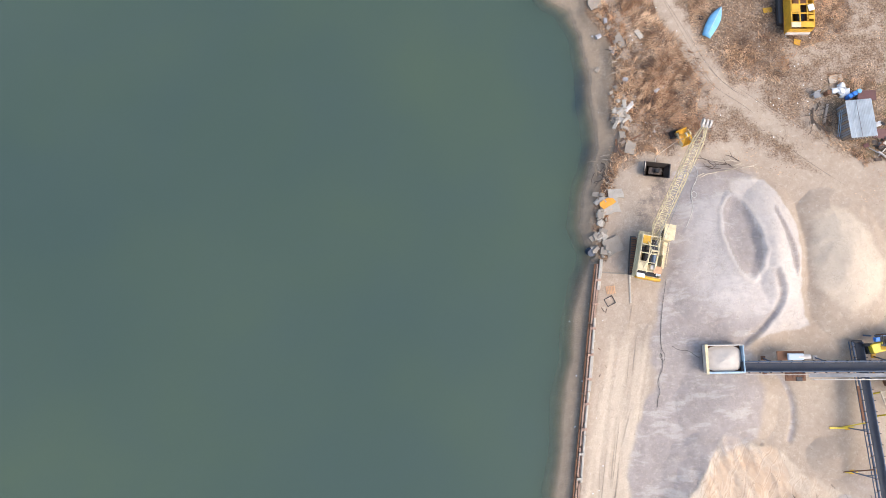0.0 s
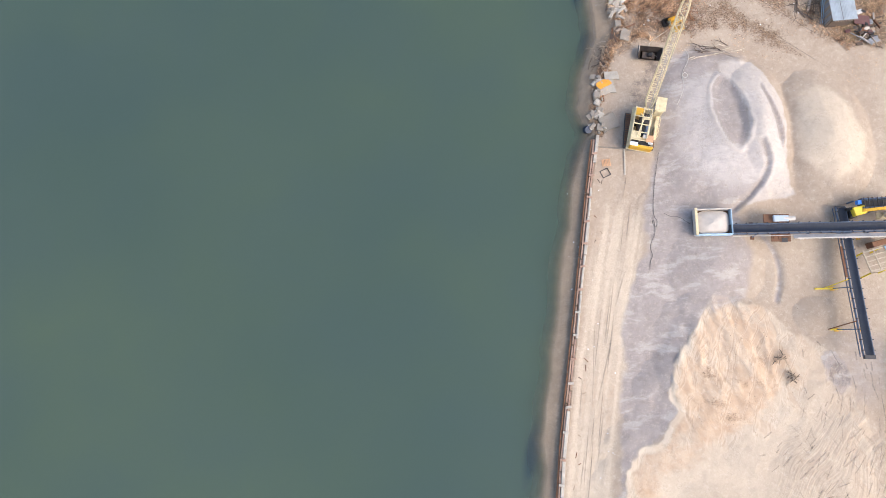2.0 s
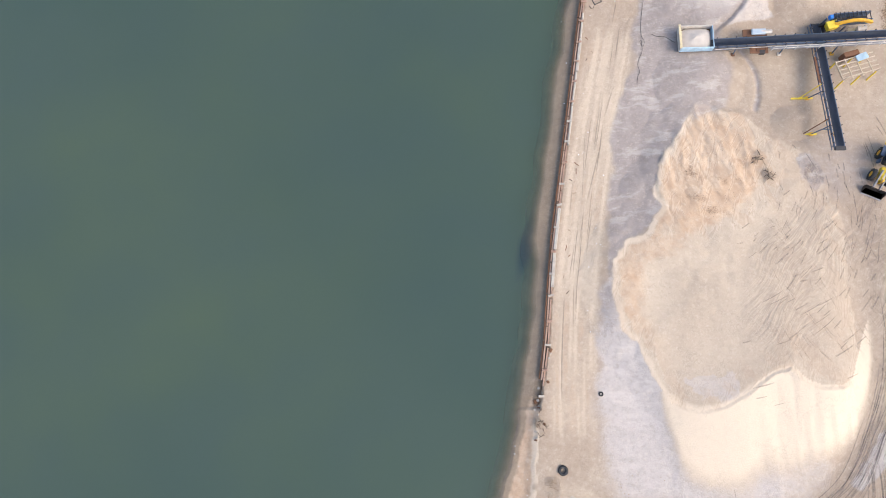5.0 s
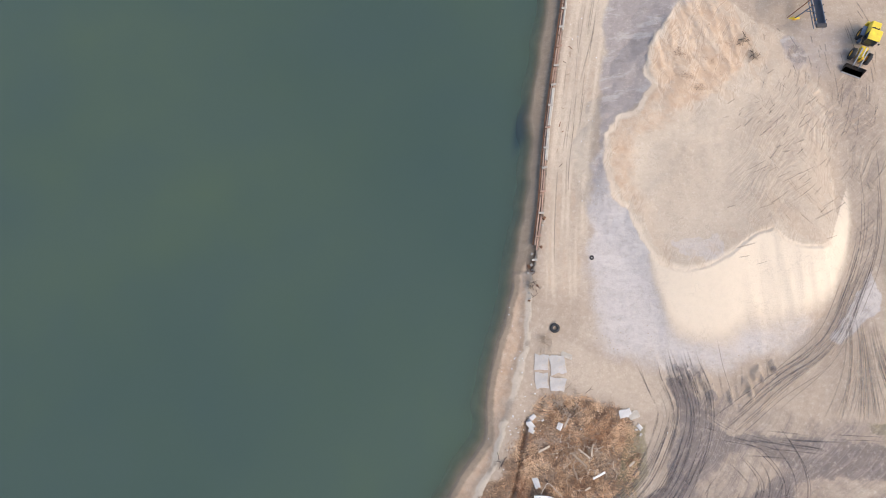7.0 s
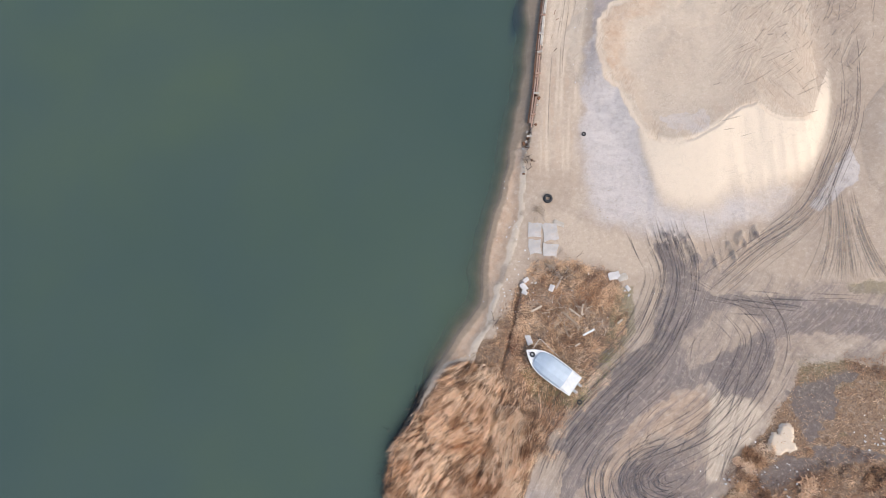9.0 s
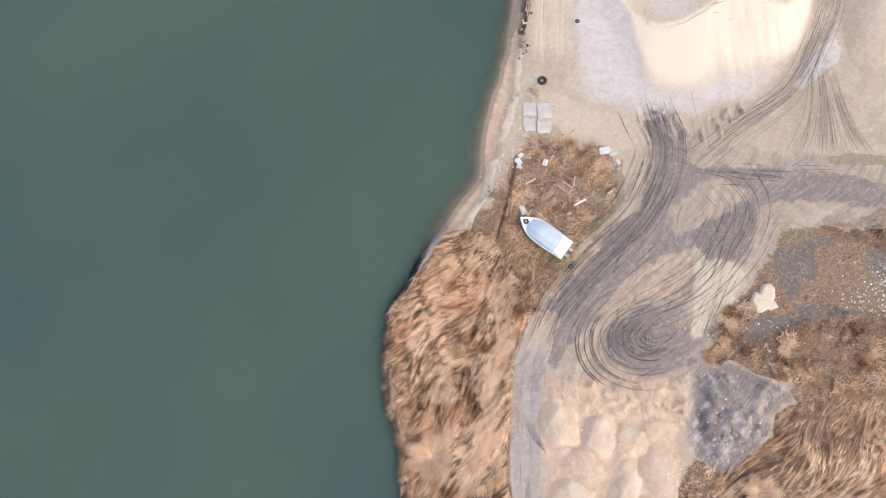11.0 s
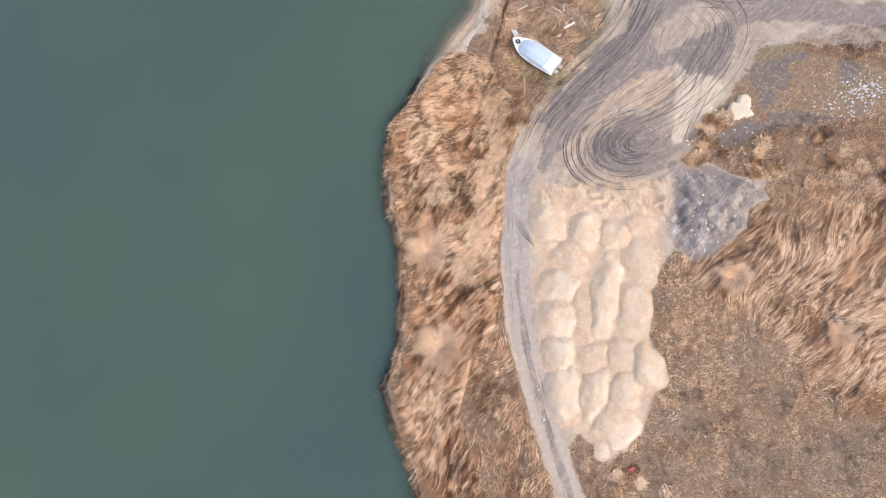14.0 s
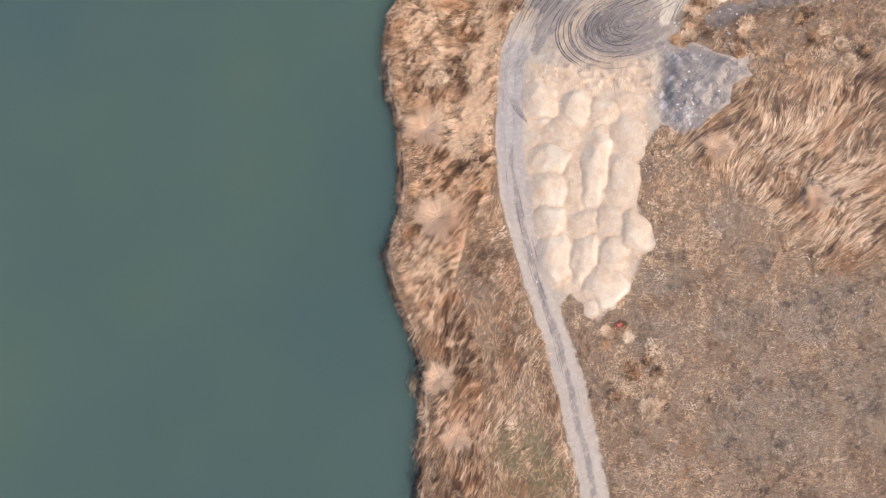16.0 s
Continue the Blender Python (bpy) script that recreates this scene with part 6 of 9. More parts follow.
# ---- the crawler crane ----
def build_crane():
    crane = thing("crawler_crane", "old cream and yellow crawler crane with raised lattice boom", "crane", (21.3, 69.0, ground_z(21.3, 69.0)), -14)
    under = part("undercarriage", box((0, 0, .75), (2.2, 3.2, .5), 6, bevel=.06), "dark_steel", crane)
    for side in (-1.75, 1.55):
        bm = bmesh.new()
        prof = []
        for k in range(24):
            a = math.tau * k / 24
            prof.append((math.copysign(2.05, math.cos(a)) + .45 * math.cos(a), .47 + .45 * math.sin(a)))
        lo = [bm.verts.new((side - .3, y, z)) for y, z in prof]
        hi = [bm.verts.new((side + .3, y, z)) for y, z in prof]
        bm.faces.new(lo)
        bm.faces.new(hi[::-1])
        for k in range(24):
            j = (k + 1) % 24
            bm.faces.new((lo[k], hi[k], hi[j], lo[j]))
        bm.transform(Matrix.Rotation(radians(6), 4, "Z"))
        track = part("crawler_track", bm, "dark_steel", crane, "rusty dark crawler track")
        for k in range(15):
            b = box((side, -2.15 + 4.3 * k / 14, .95), (.66, .2, .07), bevel=.01)
            b.transform(Matrix.Rotation(radians(6), 4, "Z"))
            part("track_shoe", b, "rust", track)
    part("turntable", rod((0, 0, .95), (0, 0, 1.2), 1.0, seg=24), "dark_steel", crane)
    part("deck", box((0, 0, 1.28), (3.2, 6.0, .2), bevel=.04), "cream_paint", crane)
    # open machine house: walls and a frame of roof members over dark machinery
    for c, s in (((-1.5, -.2, 2.1), (.1, 5.0, 1.5)), ((1.5, -1.2, 1.9), (.1, 3.0, 1.1)), ((0, -2.75, 2.1), (3.0, .1, 1.5)), ((-.6, 2.3, 2.0), (1.7, .1, 1.3))):
        part("house_wall", box(c, s), "cream_paint", crane)
    part("rear_edge", box((.1, -2.92, 2.3), (2.9, .34, 1.3), bevel=.08), "yellow_paint", crane, "yellow rear counterweight")
    part("rear_plate", box((-.95, -2.75, 2.98), (1.0, .5, .06)), "white_paint", crane)
    for y in (-2.1, -1.0, .1, 1.15, 2.3):
        part("roof_beam", box((-.35, y, 2.88), (2.2, .13, .12)), "cream_paint", crane)
    for x in (-1.42, -.35, .7):
        part("roof_beam", box((x, .1, 2.9), (.13, 4.8, .12)), "cream_paint", crane)
    for (x, y, w, l), mat in (((-.9, 1.75, .9, 1.0), "yellow_paint"), ((-.9, -1.55, .95, .9), "cream_paint"), ((.35, -1.55, .6, .5), "pale_steel"), ((.95, -1.75, 1.0, .9), "orange_wood")):
        part("roof_plate", box((x, y, 2.97), (w, l, .05)), mat, crane)
    part("engine", box((-.3, -.3, 1.95), (1.0, 1.7, 1.0), bevel=.1), "black", crane, "black oily engine block")
    for y, r in ((.9, .42), (1.7, .36)):
        part("winch_drum", rod((-.6, y, 1.9), (.9, y, 1.9), r, seg=18), "dark_steel", crane)
    part("fuel_tank", rod((.55, -1.0, 1.8), (.55, .3, 1.8), .32, seg=14), "blue_steel", crane)
    part("battery_box", box((-1.0, .6, 1.8), (.6, .7, .7)), "black", crane)
    part("louvre", box((-.1, -2.35, 2.6), (2.5, .5, .3)), "black", crane)
    for k in range(5):
        part("pipe", rod((.9 + .12 * k, -2.5, 2.9), (.9 + .12 * k, -2.15, 2.92), .04), "white_paint", crane)
    # cab at the front right corner
    cab = part("cab", box((1.55, 3.0, 2.2), (1.15, 1.7, 1.9), bevel=.1), "cream_paint", crane, "cream driver's cab")
    part("cab_roof", box((1.6, 3.15, 3.2), (1.35, 1.9, .08)), "cream_paint", cab)
    for c, s in (((1.55, 3.87, 2.5), (.9, .03, .8)), ((.96, 3.0, 2.5), (.03, 1.2, .8)), ((2.14, 3.0, 2.5), (.03, 1.2, .8))):
        part("window", box(c, s, bevel=0), "glass", cab)
    part("side_walk", box((1.75, .4, 1.75), (.5, 3.4, .1)), "cream_paint", crane)
    for k in range(6):
        add = rod((1.95, -1.1 + .62 * k, 1.8), (1.95, -1.1 + .62 * k, 2.6), .03)
        part("rail_post", add, "cream_paint", crane)
    part("handrail", rod((1.95, -1.1, 2.6), (1.95, 2.0, 2.6), .035), "cream_paint", crane)
    # A-frame
    for x in (-.75, .55):
        part("gantry_leg", rod((x, -1.9, 2.9), (x * .6, .3, 4.3), .08), "cream_paint", crane)
        part("gantry_leg", rod((x, 1.9, 2.5), (x * .6, .3, 4.3), .07), "cream_paint", crane)
    part("gantry_head", rod((-.55, .3, 4.3), (.45, .3, 4.3), .12, seg=10), "cream_paint", crane)
    # lattice boom, from its foot to the sheaves
    inv = crane.matrix_basis.inverted()
    foot, tip = Vector((.1, 2.45, 1.75)), inv @ Vector((25.25, 82.0, 12.6))
    d = (tip - foot)
    n = d.length
    boom = part("boom", rod(foot - d.orthogonal().normalized() * .01 + Vector((-.6, 0, 0)), foot + Vector((.6, 0, 0)), .11, seg=10), "cream_paint", crane, "cream lattice boom")
    ahead = d.normalized()
    side = ahead.cross(Vector((0, 0, 1))).normalized()
    up = side.cross(ahead).normalized()

    def at(s, i, j):
        k = min(1, .35 + s / 2.2, .35 + (n - s) / 3.2)
        return foot + ahead * s + side * (i * .52 * k) + up * (j * .46 * k)
    stops = [0, 1.5] + [1.5 + (n - 3.2) * k / 15 for k in range(1, 16)] + [n]
    for i in (-1, 1):
        for j in (-1, 1):
            bm, rings = bmesh.new(), []
            for s0 in stops:
                c = at(s0, i, j)
                rings.append([bm.verts.new(c + side * (.062 * math.cos(a * math.pi / 3)) + up * (.062 * math.sin(a * math.pi / 3))) for a in range(6)])
            for r0, r1 in zip(rings, rings[1:]):
                for a in range(6):
                    bm.faces.new((r0[a], r0[(a + 1) % 6], r1[(a + 1) % 6], r1[a]))
            bm.faces.new(rings[0][::-1])
            bm.faces.new(rings[-1])
            part("chord", bm, "cream_paint", boom)
    for k, (s0, s1) in enumerate(zip(stops, stops[1:])):
        f = 1 if k % 2 else -1
        for a, b in ((at(s0, -f, -1), at(s1, f, -1)), (at(s0, -f, 1), at(s1, f, 1)), (at(s0, -1, -f), at(s1, -1, f)), (at(s0, 1, -f), at(s1, 1, f)),
                     (at(s1, -1, 1), at(s1, 1, 1)), (at(s1, -1, -1), at(s1, 1, -1))):
            part("lacing_bar", rod(a, b, .036, seg=5), "cream_paint", boom)
    part("boom_head", box(tip, (.9, .5, .4), bevel=.05), "pale_steel", boom)
    for k in (-.38, 0, .38):
        c = tip + side * k + ahead * .25
        part("sheave", rod(c - side * .1, c + side * .1, .42, seg=18), "pale_steel", boom)
    for k in (-.3, .3):
        part("pendant", rod(Vector((k, .3, 4.35)), tip + side * k, .022, seg=5), "grey_steel", crane)
    for k in (-.12, .12):
        part("hoist_rope", rod(Vector((.2 + k, 1.0, 2.3)), tip + side * k + up * .3, .018, seg=5), "grey_steel", crane)
    return crane


build_crane()


def build_grab():
    grab = thing("clamshell_grab", "yellow clamshell dredging grab lying in dry grass", "grab", (27.5, 84.2, ground_z(27.5, 84.2)), 20)
    for f in (-1, 1):
        bm = bmesh.new()
        for k in range(7):
            a, b = radians(12 * k), radians(12 * (k + 1))
            q = [bm.verts.new(v) for v in ((-.75, f * (.1 + 1.0 * math.sin(a)), 1.05 - 1.0 * math.cos(a)), (.75, f * (.1 + 1.0 * math.sin(a)), 1.05 - 1.0 * math.cos(a)),
                                           (.75, f * (.1 + 1.0 * math.sin(b)), 1.05 - 1.0 * math.cos(b)), (-.75, f * (.1 + 1.0 * math.sin(b)), 1.05 - 1.0 * math.cos(b)))]
            bm.faces.new(q)
        bmesh.ops.remove_doubles(bm, verts=bm.verts, dist=.001)
        bmesh.ops.solidify(bm, geom=bm.faces[:], thickness=.06)
        part("shell", bm, "yellow_paint", grab)
        for s in (-.72, .72):
            part("cheek", box((s, f * .55, .6), (.06, .8, .8), 0, f * 20), "cream_paint", grab)
            part("arm", rod((s, f * .8, .8), (s * .5, 0, 1.7), .07), "yellow_paint", grab)
    part("head_block", box((0, 0, 1.7), (.9, .5, .4), bevel=.06), "yellow_paint", grab)
    for s in (-.25, .25):
        part("sheave", rod((s - .06, .1, 1.95), (s + .06, .1, 1.95), .3, seg=16), "cream_paint", grab)
    return grab


build_grab()
w = thing("steel_box", "small dark steel box beside the grab", "box", (26.3, 84.8, ground_z(26.3, 84.8)), 15)
for c, s in (((0, 0, .05), (1, .9, .1)), ((-.47, 0, .4), (.06, .9, .7)), ((.47, 0, .4), (.06, .9, .7)), ((0, .42, .4), (1, .06, .7)), ((0, -.42, .4), (1, .06, .7))):
    part("panel", box(c, s), "black", w)


def build_skip():
    s = thing("steel_skip", "dark brown open steel skip with sloping sides on grey ground", "skip", (23.5, 80.1, ground_z(23.5, 80.1)), -10)
    bm = bmesh.new()
    lo = [bm.verts.new(v) for v in ((-1.1, -.6, .05), (1.1, -.6, .05), (1.1, .6, .05), (-1.1, .6, .05))]
    hi = [bm.verts.new(v) for v in ((-1.7, -.95, .9), (1.7, -.95, .9), (1.7, .95, .9), (-1.7, .95, .9))]
    bm.faces.new(lo[::-1])
    for i in range(4):
        j = (i + 1) % 4
        bm.faces.new((lo[i], lo[j], hi[j], hi[i]))
    bmesh.ops.solidify(bm, geom=bm.faces[:], thickness=.05)
    part("tub", bm, "old_steel", s)
    part("floor_plate", box((0, 0, .14), (1.7, .9, .05)), "old_steel", s)
    for x in (-1.62, 1.62):
        part("end_rim", box((x, 0, .92), (.12, 1.9, .1)), "dark_steel", s)
    part("lifting_bar", rod((-1.5, 0, .8), (-1.5, .9, 1.0), .05), "pale_steel", s)
    part("motor", box((.15, 0, .38), (.6, .5, .45), bevel=.08), "black", s)
    return s


build_skip()
G = ground_z
tube_curve("rope", [(x, y, G(x, y) + .05) for x, y in ((27.3, 84.4), (26.2, 83.6), (25.0, 82.9), (24.0, 82.2), (23.6, 81.5), (24.0, 80.6), (24.6, 79.9))], .035, "rope", "pale rope lying from the grab to the skip", "rope")
tube_curve("rope", [(x, y, G(x, y) + .05) for x, y in ((28.5, 80.8), (29.0, 79.8), (28.6, 78.6), (27.8, 77.4), (27.6, 76.6), (27.9, 76.1), (28.4, 76.6), (28.0, 77.2), (27.5, 76.6), (27.7, 75.4), (27.3, 73.9), (26.4, 72.3))], .03, "rope", "thin white rope coiled on grey gravel", "rope")
tube_curve("steel_cable", [(x, y, G(x, y) + .05) for x, y in ((23.6, 66.0), (23.1, 63.5), (22.6, 61), (22.3, 59), (22.2, 57.2), (22.7, 56.6), (22.4, 55.6), (21.9, 56.4), (22.2, 57.0), (22.3, 55), (21.8, 54.2), (21.4, 53), (21.8, 52), (21.3, 51.3), (21.2, 50.2))], .026, "cable", "dark steel cable snaking along the edge of the gravel", "cable")
tube_curve("steel_cable", [(x, y, G(x, y) + .05) for x, y in ((23.6, 57.6), (24.3, 57.0), (25.4, 57.1), (26.4, 56.2), (26.8, 56.0))], .026, "cable", "dark cable leading to the hopper", "cable")


# ---- on the quay ----
p = thing("pallet", "orange-brown wooden pallet on the quay", "pallet", (16.6, 65.0, G(16.6, 65)), 4)
for y in (-.42, 0, .42):
    part("bearer", box((0, y, .06), (1.1, .1, .1)), "wood", p)
for k in range(6):
    part("board", box((-.5 + .2 * k, 0, .13), (.15, 1.0, .03)), "orange_wood", p)
p = thing("lifting_cradle", "dark square steel cradle lying on the quay", "cradle", (16.4, 63.6, G(16.4, 63.6)), 24)
for c, s in (((0, .5, .05), (1.2, .1, .1)), ((0, -.5, .05), (1.2, .1, .1)), ((.55, 0, .05), (.1, 1.0, .1)), ((-.55, 0, .05), (.1, 1.0, .1))):
    part("bar", box(c, s), "dark_steel", p)
plank(19.1, 65.2, 4.0, .22, .12, 87, "pale_concrete", "pale concrete kerb strip let into the quay", name="kerb_strip")
plank(17.4, 67.1, 3.6, .14, .10, -8, "concrete", "narrow concrete kerb strip across the quay", name="kerb_strip")
plank(20.4, 66.6, 2.0, .14, .10, -4, "concrete", "narrow concrete kerb strip across the quay", name="kerb_strip")
w = link_mesh("blue_drum", rod((0, 0, 0), (0, 0, .9), .55, .5, 14), "belt")
w.matrix_basis = pose(14.5, 70.2, -.95, 20, 8, 0)
tagged(w, "dark blue plastic drum half sunk at the shore", "drum")
for k in range(14):
    rr = random.Random(500 + k)
    s = rr.uniform(6, 60)
    x, y, a = poly_point(QUAY, s)
    plank(x + rr.uniform(.8, 2.2), y, rr.uniform(.3, .9), .1, .06, rr.uniform(0, 180), rr.choice(["rust", "wood", "dark_wood"]), "scrap of rusty iron or wood on the quay", "scrap on the quay", name="scrap_piece")


# ---- hopper and belts ----
def build_hopper():
    h = thing("feed_hopper", "pale steel feed hopper heaped with grey sand", "hopper", (29.3, 55.9, 0), -1.5)
    for c, s, mat in (((-2.25, 0, 1.55), (.22, 3.4, 1.1), "pale_steel"), ((2.2, 0, 1.5), (.12, 3.3, 1.0), "light_blue"), ((0, 1.65, 1.5), (4.5, .12, 1.0), "pale_steel"), ((0, -1.65, 1.45), (4.5, .2, .9), "light_blue")):
        part("side_panel", box(c, s, bevel=.03), mat, h)
    part("chute_floor", box((0, 0, 1.0), (4.3, 3.2, .1)), "rust", h)
    part("rim", box((-2.28, 0, 2.12), (.34, 3.6, .1)), "cream_paint", h)
    for x in (-2, 0, 2):
        for y in (-1.5, 1.5):
            part("leg", box((x, y, .5), (.18, .18, 1.05)), "blue_steel", h)
    bm = bmesh.new()
    seg = 26
    rings = []
    for i in range(9):
        f = i / 8
        ring = []
        for k in range(seg):
            a = math.tau * k / seg
            rx, ry = 2.12 * (1 - f * .96), 1.55 * (1 - f * .96)
            sq = lambda v: math.copysign(abs(v) ** .55, v)
            z = 1.35 + .75 * math.sin(f * 1.5) - .12 * max(0, 1 - abs(f - .6) * 3) * (1 if math.cos(a) < .3 else .3)
            ring.append(bm.verts.new((rx * sq(math.cos(a)), ry * sq(math.sin(a)), z + .02 * math.sin(3 * a + i * .3))))
        rings.append(ring)
    for r0, r1 in zip(rings, rings[1:]):
        for k in range(seg):
            j = (k + 1) % seg
            bm.faces.new((r0[k], r0[j], r1[j], r1[k]))
    bm.faces.new(rings[-1])
    part("sand_load", bm, "sand", h, "grey-white sand load", True)
    return h


build_hopper()


def belt_line(name, label, a, b, wide, leg_at, rail=True, truss=.5):
    """A belt conveyor from a to b: troughed belt, side frames, idlers, pulleys, legs, walkway with rail."""
    a, b = Vector(a), Vector(b)
    d = b - a
    n = d.length
    ob = thing(name, label, "conveyor", (a.x, a.y, 0), math.degrees(math.atan2(d.y, d.x)))
    rise = (b.z - a.z) / math.hypot(d.x, d.y)
    flat = math.hypot(d.x, d.y)
    z = lambda s: a.z + rise * s
    bm = bmesh.new()
    cuts = max(6, int(flat / 1.0))
    rows = []
    for k in range(cuts + 1):
        s = flat * k / cuts
        rows.append([bm.verts.new((s, t * wide / 2, z(s) + abs(t) ** 2 * .16 + .01 * math.sin(s * 2))) for t in (-1, -.6, -.25, .25, .6, 1)])
    for r0, r1 in zip(rows, rows[1:]):
        for i in range(5):
            bm.faces.new((r0[i], r1[i], r1[i + 1], r0[i + 1]))
    bmesh.ops.solidify(bm, geom=bm.faces[:], thickness=.03)
    part("belt", bm, "belt", ob, "dark blue rubber belt", True)
    for f in (-1, 1):
        part("side_frame", beam((0, f * (wide / 2 + .1), z(0) - .05), (flat, f * (wide / 2 + .1), z(flat) - .05), .12, .26), "blue_steel", ob)
        part("lower_chord", beam((0, f * (wide / 2 + .1), z(0) - truss - .2), (flat, f * (wide / 2 + .1), z(flat) - truss - .2), .09, .09), "blue_steel", ob)
    k, s = 0, .6
    while s < flat - .3:
        part("idler", rod((s, -wide / 2 - .2, z(s) - .06), (s, wide / 2 + .2, z(s) - .06), .06, seg=8), "dark_steel", ob)
        for f in (-1, 1):
            part("bracket", box((s, f * (wide / 2 + .2), z(s) + .1), (.09, .12, .3), bevel=.01), "dark_steel", ob)
        bm = bmesh.new()
        for f in (-1, 1):
            add_rod(bm, (s, f * (wide / 2 + .1), z(s) - .1), (min(flat, s + .6), f * (wide / 2 + .1), z(min(flat, s + .6)) - truss - .2), .03, seg=5)
        part("brace", bm, "blue_steel", ob)
        s += 1.25
    for s in (0, flat):
        part("pulley", rod((s, -wide / 2 - .05, z(s) - .12), (s, wide / 2 + .05, z(s) - .12), .2, seg=16), "dark_steel", ob)
    for s, spread_y, mat in leg_at:
        for f in (-1, 1):
            gx = ob.matrix_basis @ Vector((s, f * spread_y, 0))
            gz = ground_z(gx.x, gx.y)
            leg = part("leg", beam((s, f * (wide / 2 + .1), z(s) - .2), (s, f * spread_y, gz - .05), .12, .12), "blue_steel", ob)
            part("foot", box((s, f * spread_y, gz + .07), (.5, .5, .16)), mat, leg)
        part("cross_brace", rod((s, -wide / 2 - .2, z(s) * .55), (s, wide / 2 + .2, z(s) * .55), .05), "blue_steel", ob)
    return ob, flat, z


main, flat, z = belt_line("belt_conveyor", "long dark blue belt conveyor between hopper and screening plant", (31.4, 54.85, 1.7), (53.5, 54.1, 3.1), 1.0,
                          [(3.2, .9, "rust"), (9.5, .9, "pale_steel"), (16.5, 1.0, "yellow_paint")])
# walkway along its south side
part("walkway", beam((7.5, -1.05, z(7.5) - .2), (flat, -1.05, z(flat) - .2), .45, .06), "grey_steel", main)
part("lower_rail", rod((0.2, -.95, z(0) + .05), (7.5, -.95, z(7.5) + .05), .045), "pale_steel", main)
for k in range(2):
    part("handrail", rod((7.5, -1.45, z(7.5) + .45 + .5 * k), (flat, -1.45, z(flat) + .45 + .5 * k), .045), "pale_steel", main)
s = 7.5
while s < flat:
    part("rail_post", rod((s, -1.45, z(s) - .2), (s, -1.45, z(s) + .98), .04), "pale_steel", main)
    s += 1.5
part("drive_motor", rod((6.2, 1.2, z(6.2) + .25), (7.6, 1.2, z(7.6) + .25), .28, seg=14), "pale_steel", main, "pale drive motor")
part("motor_cover", box((5.9, 1.2, z(6) + .35), (1.9, .8, .35), bevel=.08), "boat_cover", main)
part("motor_base", box((5.6, 1.3, z(6) - .2), (3.2, 1.1, .16)), "rust", main)
part("tension_frame", box((6.0, -1.2, z(6) - .25), (2.4, 1.0, .14)), "rust", main)
for k in range(4):
    part("tension_bar", rod((5.0 + .6 * k, -.8, z(6)), (5.2 + .6 * k, -1.7, z(6) - .3), .06), "rust", main)
part("counterweight", box((6.4, -1.5, z(6) - .35), (.7, .5, .5)), "dark_steel", main)

second, flat2, z2 = belt_line("belt_conveyor", "dark blue stacker conveyor rising over the sand on yellow-footed legs", (45.55, 57.2, 1.15), (45.0, 38.3, 3.5), 1.0,
                              [(10.4, 1.5, "yellow_paint"), (15.6, 1.5, "yellow_paint")])
part("walk_ladder", beam((5.2, -.85, z2(5.2)), (9.2, -.85, z2(9.2)), .3, .08), "rust", second)
part("head_box", box((flat2, 0, z2(flat2) + .05), (.5, 1.3, .3)), "dark_steel", second)
for s in (10.4, 15.6):
    part("side_strut", rod((s - 1.0, -.65, z2(s) - .1), (s, -2.6, .15), .07), "bright_yellow" if s < 12 else "rust", second)
    part("ground_beam", beam((s, -.8, .12), (s, -3.6, .08), .22, .18), "bright_yellow", second)


def build_screen():
    s = thing("screening_plant", "yellow and dark blue screening machine above the belts", "screening plant", (49.3, 56.6, ground_z(49.3, 56.6)), 1)
    part("trough", box((.6, .2, 1.9), (4.8, .14, 1.2)), "blue_steel", s)
    part("trough", box((.6, 1.3, 1.9), (4.8, .14, 1.2)), "blue_steel", s)
    part("trough_floor", box((.6, .75, 1.4), (4.8, 1.1, .1)), "dark_steel", s)
    for k in range(9):
        part("rib", box((-1.6 + .55 * k, .75, 2.5), (.09, 1.35, .12)), "dark_steel", s)
        part("stiffener", box((-1.6 + .55 * k, 1.42, 1.95), (.1, .1, 1.2)), "rust", s)
    bm = bmesh.new()
    for k in range(12):
        a, b = -1.8 + 4.8 * k / 12, -1.8 + 4.8 * (k + 1) / 12
        f = lambda v: 2.2 + .75 * math.sin((v + 1.8) / 4.8 * math.pi)
        add_beam(bm, (a, -.15, f(a)), (b, -.15, f(b)), .36, .34, 0)
    part("arched_beam", bm, "yellow_paint", s)
    part("feed_box", box((-2.1, -.1, 1.9), (1.5, 1.1, .8), 12, bevel=.06), "bright_yellow", s)
    part("drive_wheel", rod((-2.9, .1, 1.5), (-2.9, .4, 1.5), .55, seg=20), "black", s)
    part("housing", box((-2.6, -.4, .8), (.8, .9, 1.6)), "black", s)
    part("motor", rod((1.2, -.75, 1.7), (2.4, -.75, 1.7), .35, seg=14), "pale_steel", s)
    part("motor_frame", box((1.6, -.8, 1.2), (2.4, .9, .14)), "cream_paint", s)
    for x in (.6, 1.4, 2.2):
        part("guard_bar", rod((x, -1.2, 1.3), (x + .4, -.6, 2.4), .05), "cream_paint", s)
    for x in (-2.2, 0, 2.6):
        for y in (-.1, 1.3):
            part("leg", box((x, y, .65), (.18, .18, 1.4)), "blue_steel", s)
    part("blue_cover", box((-2.2, .9, 2.3), (.5, .5, .5)), "blue_plastic", s)
    return s


build_screen()


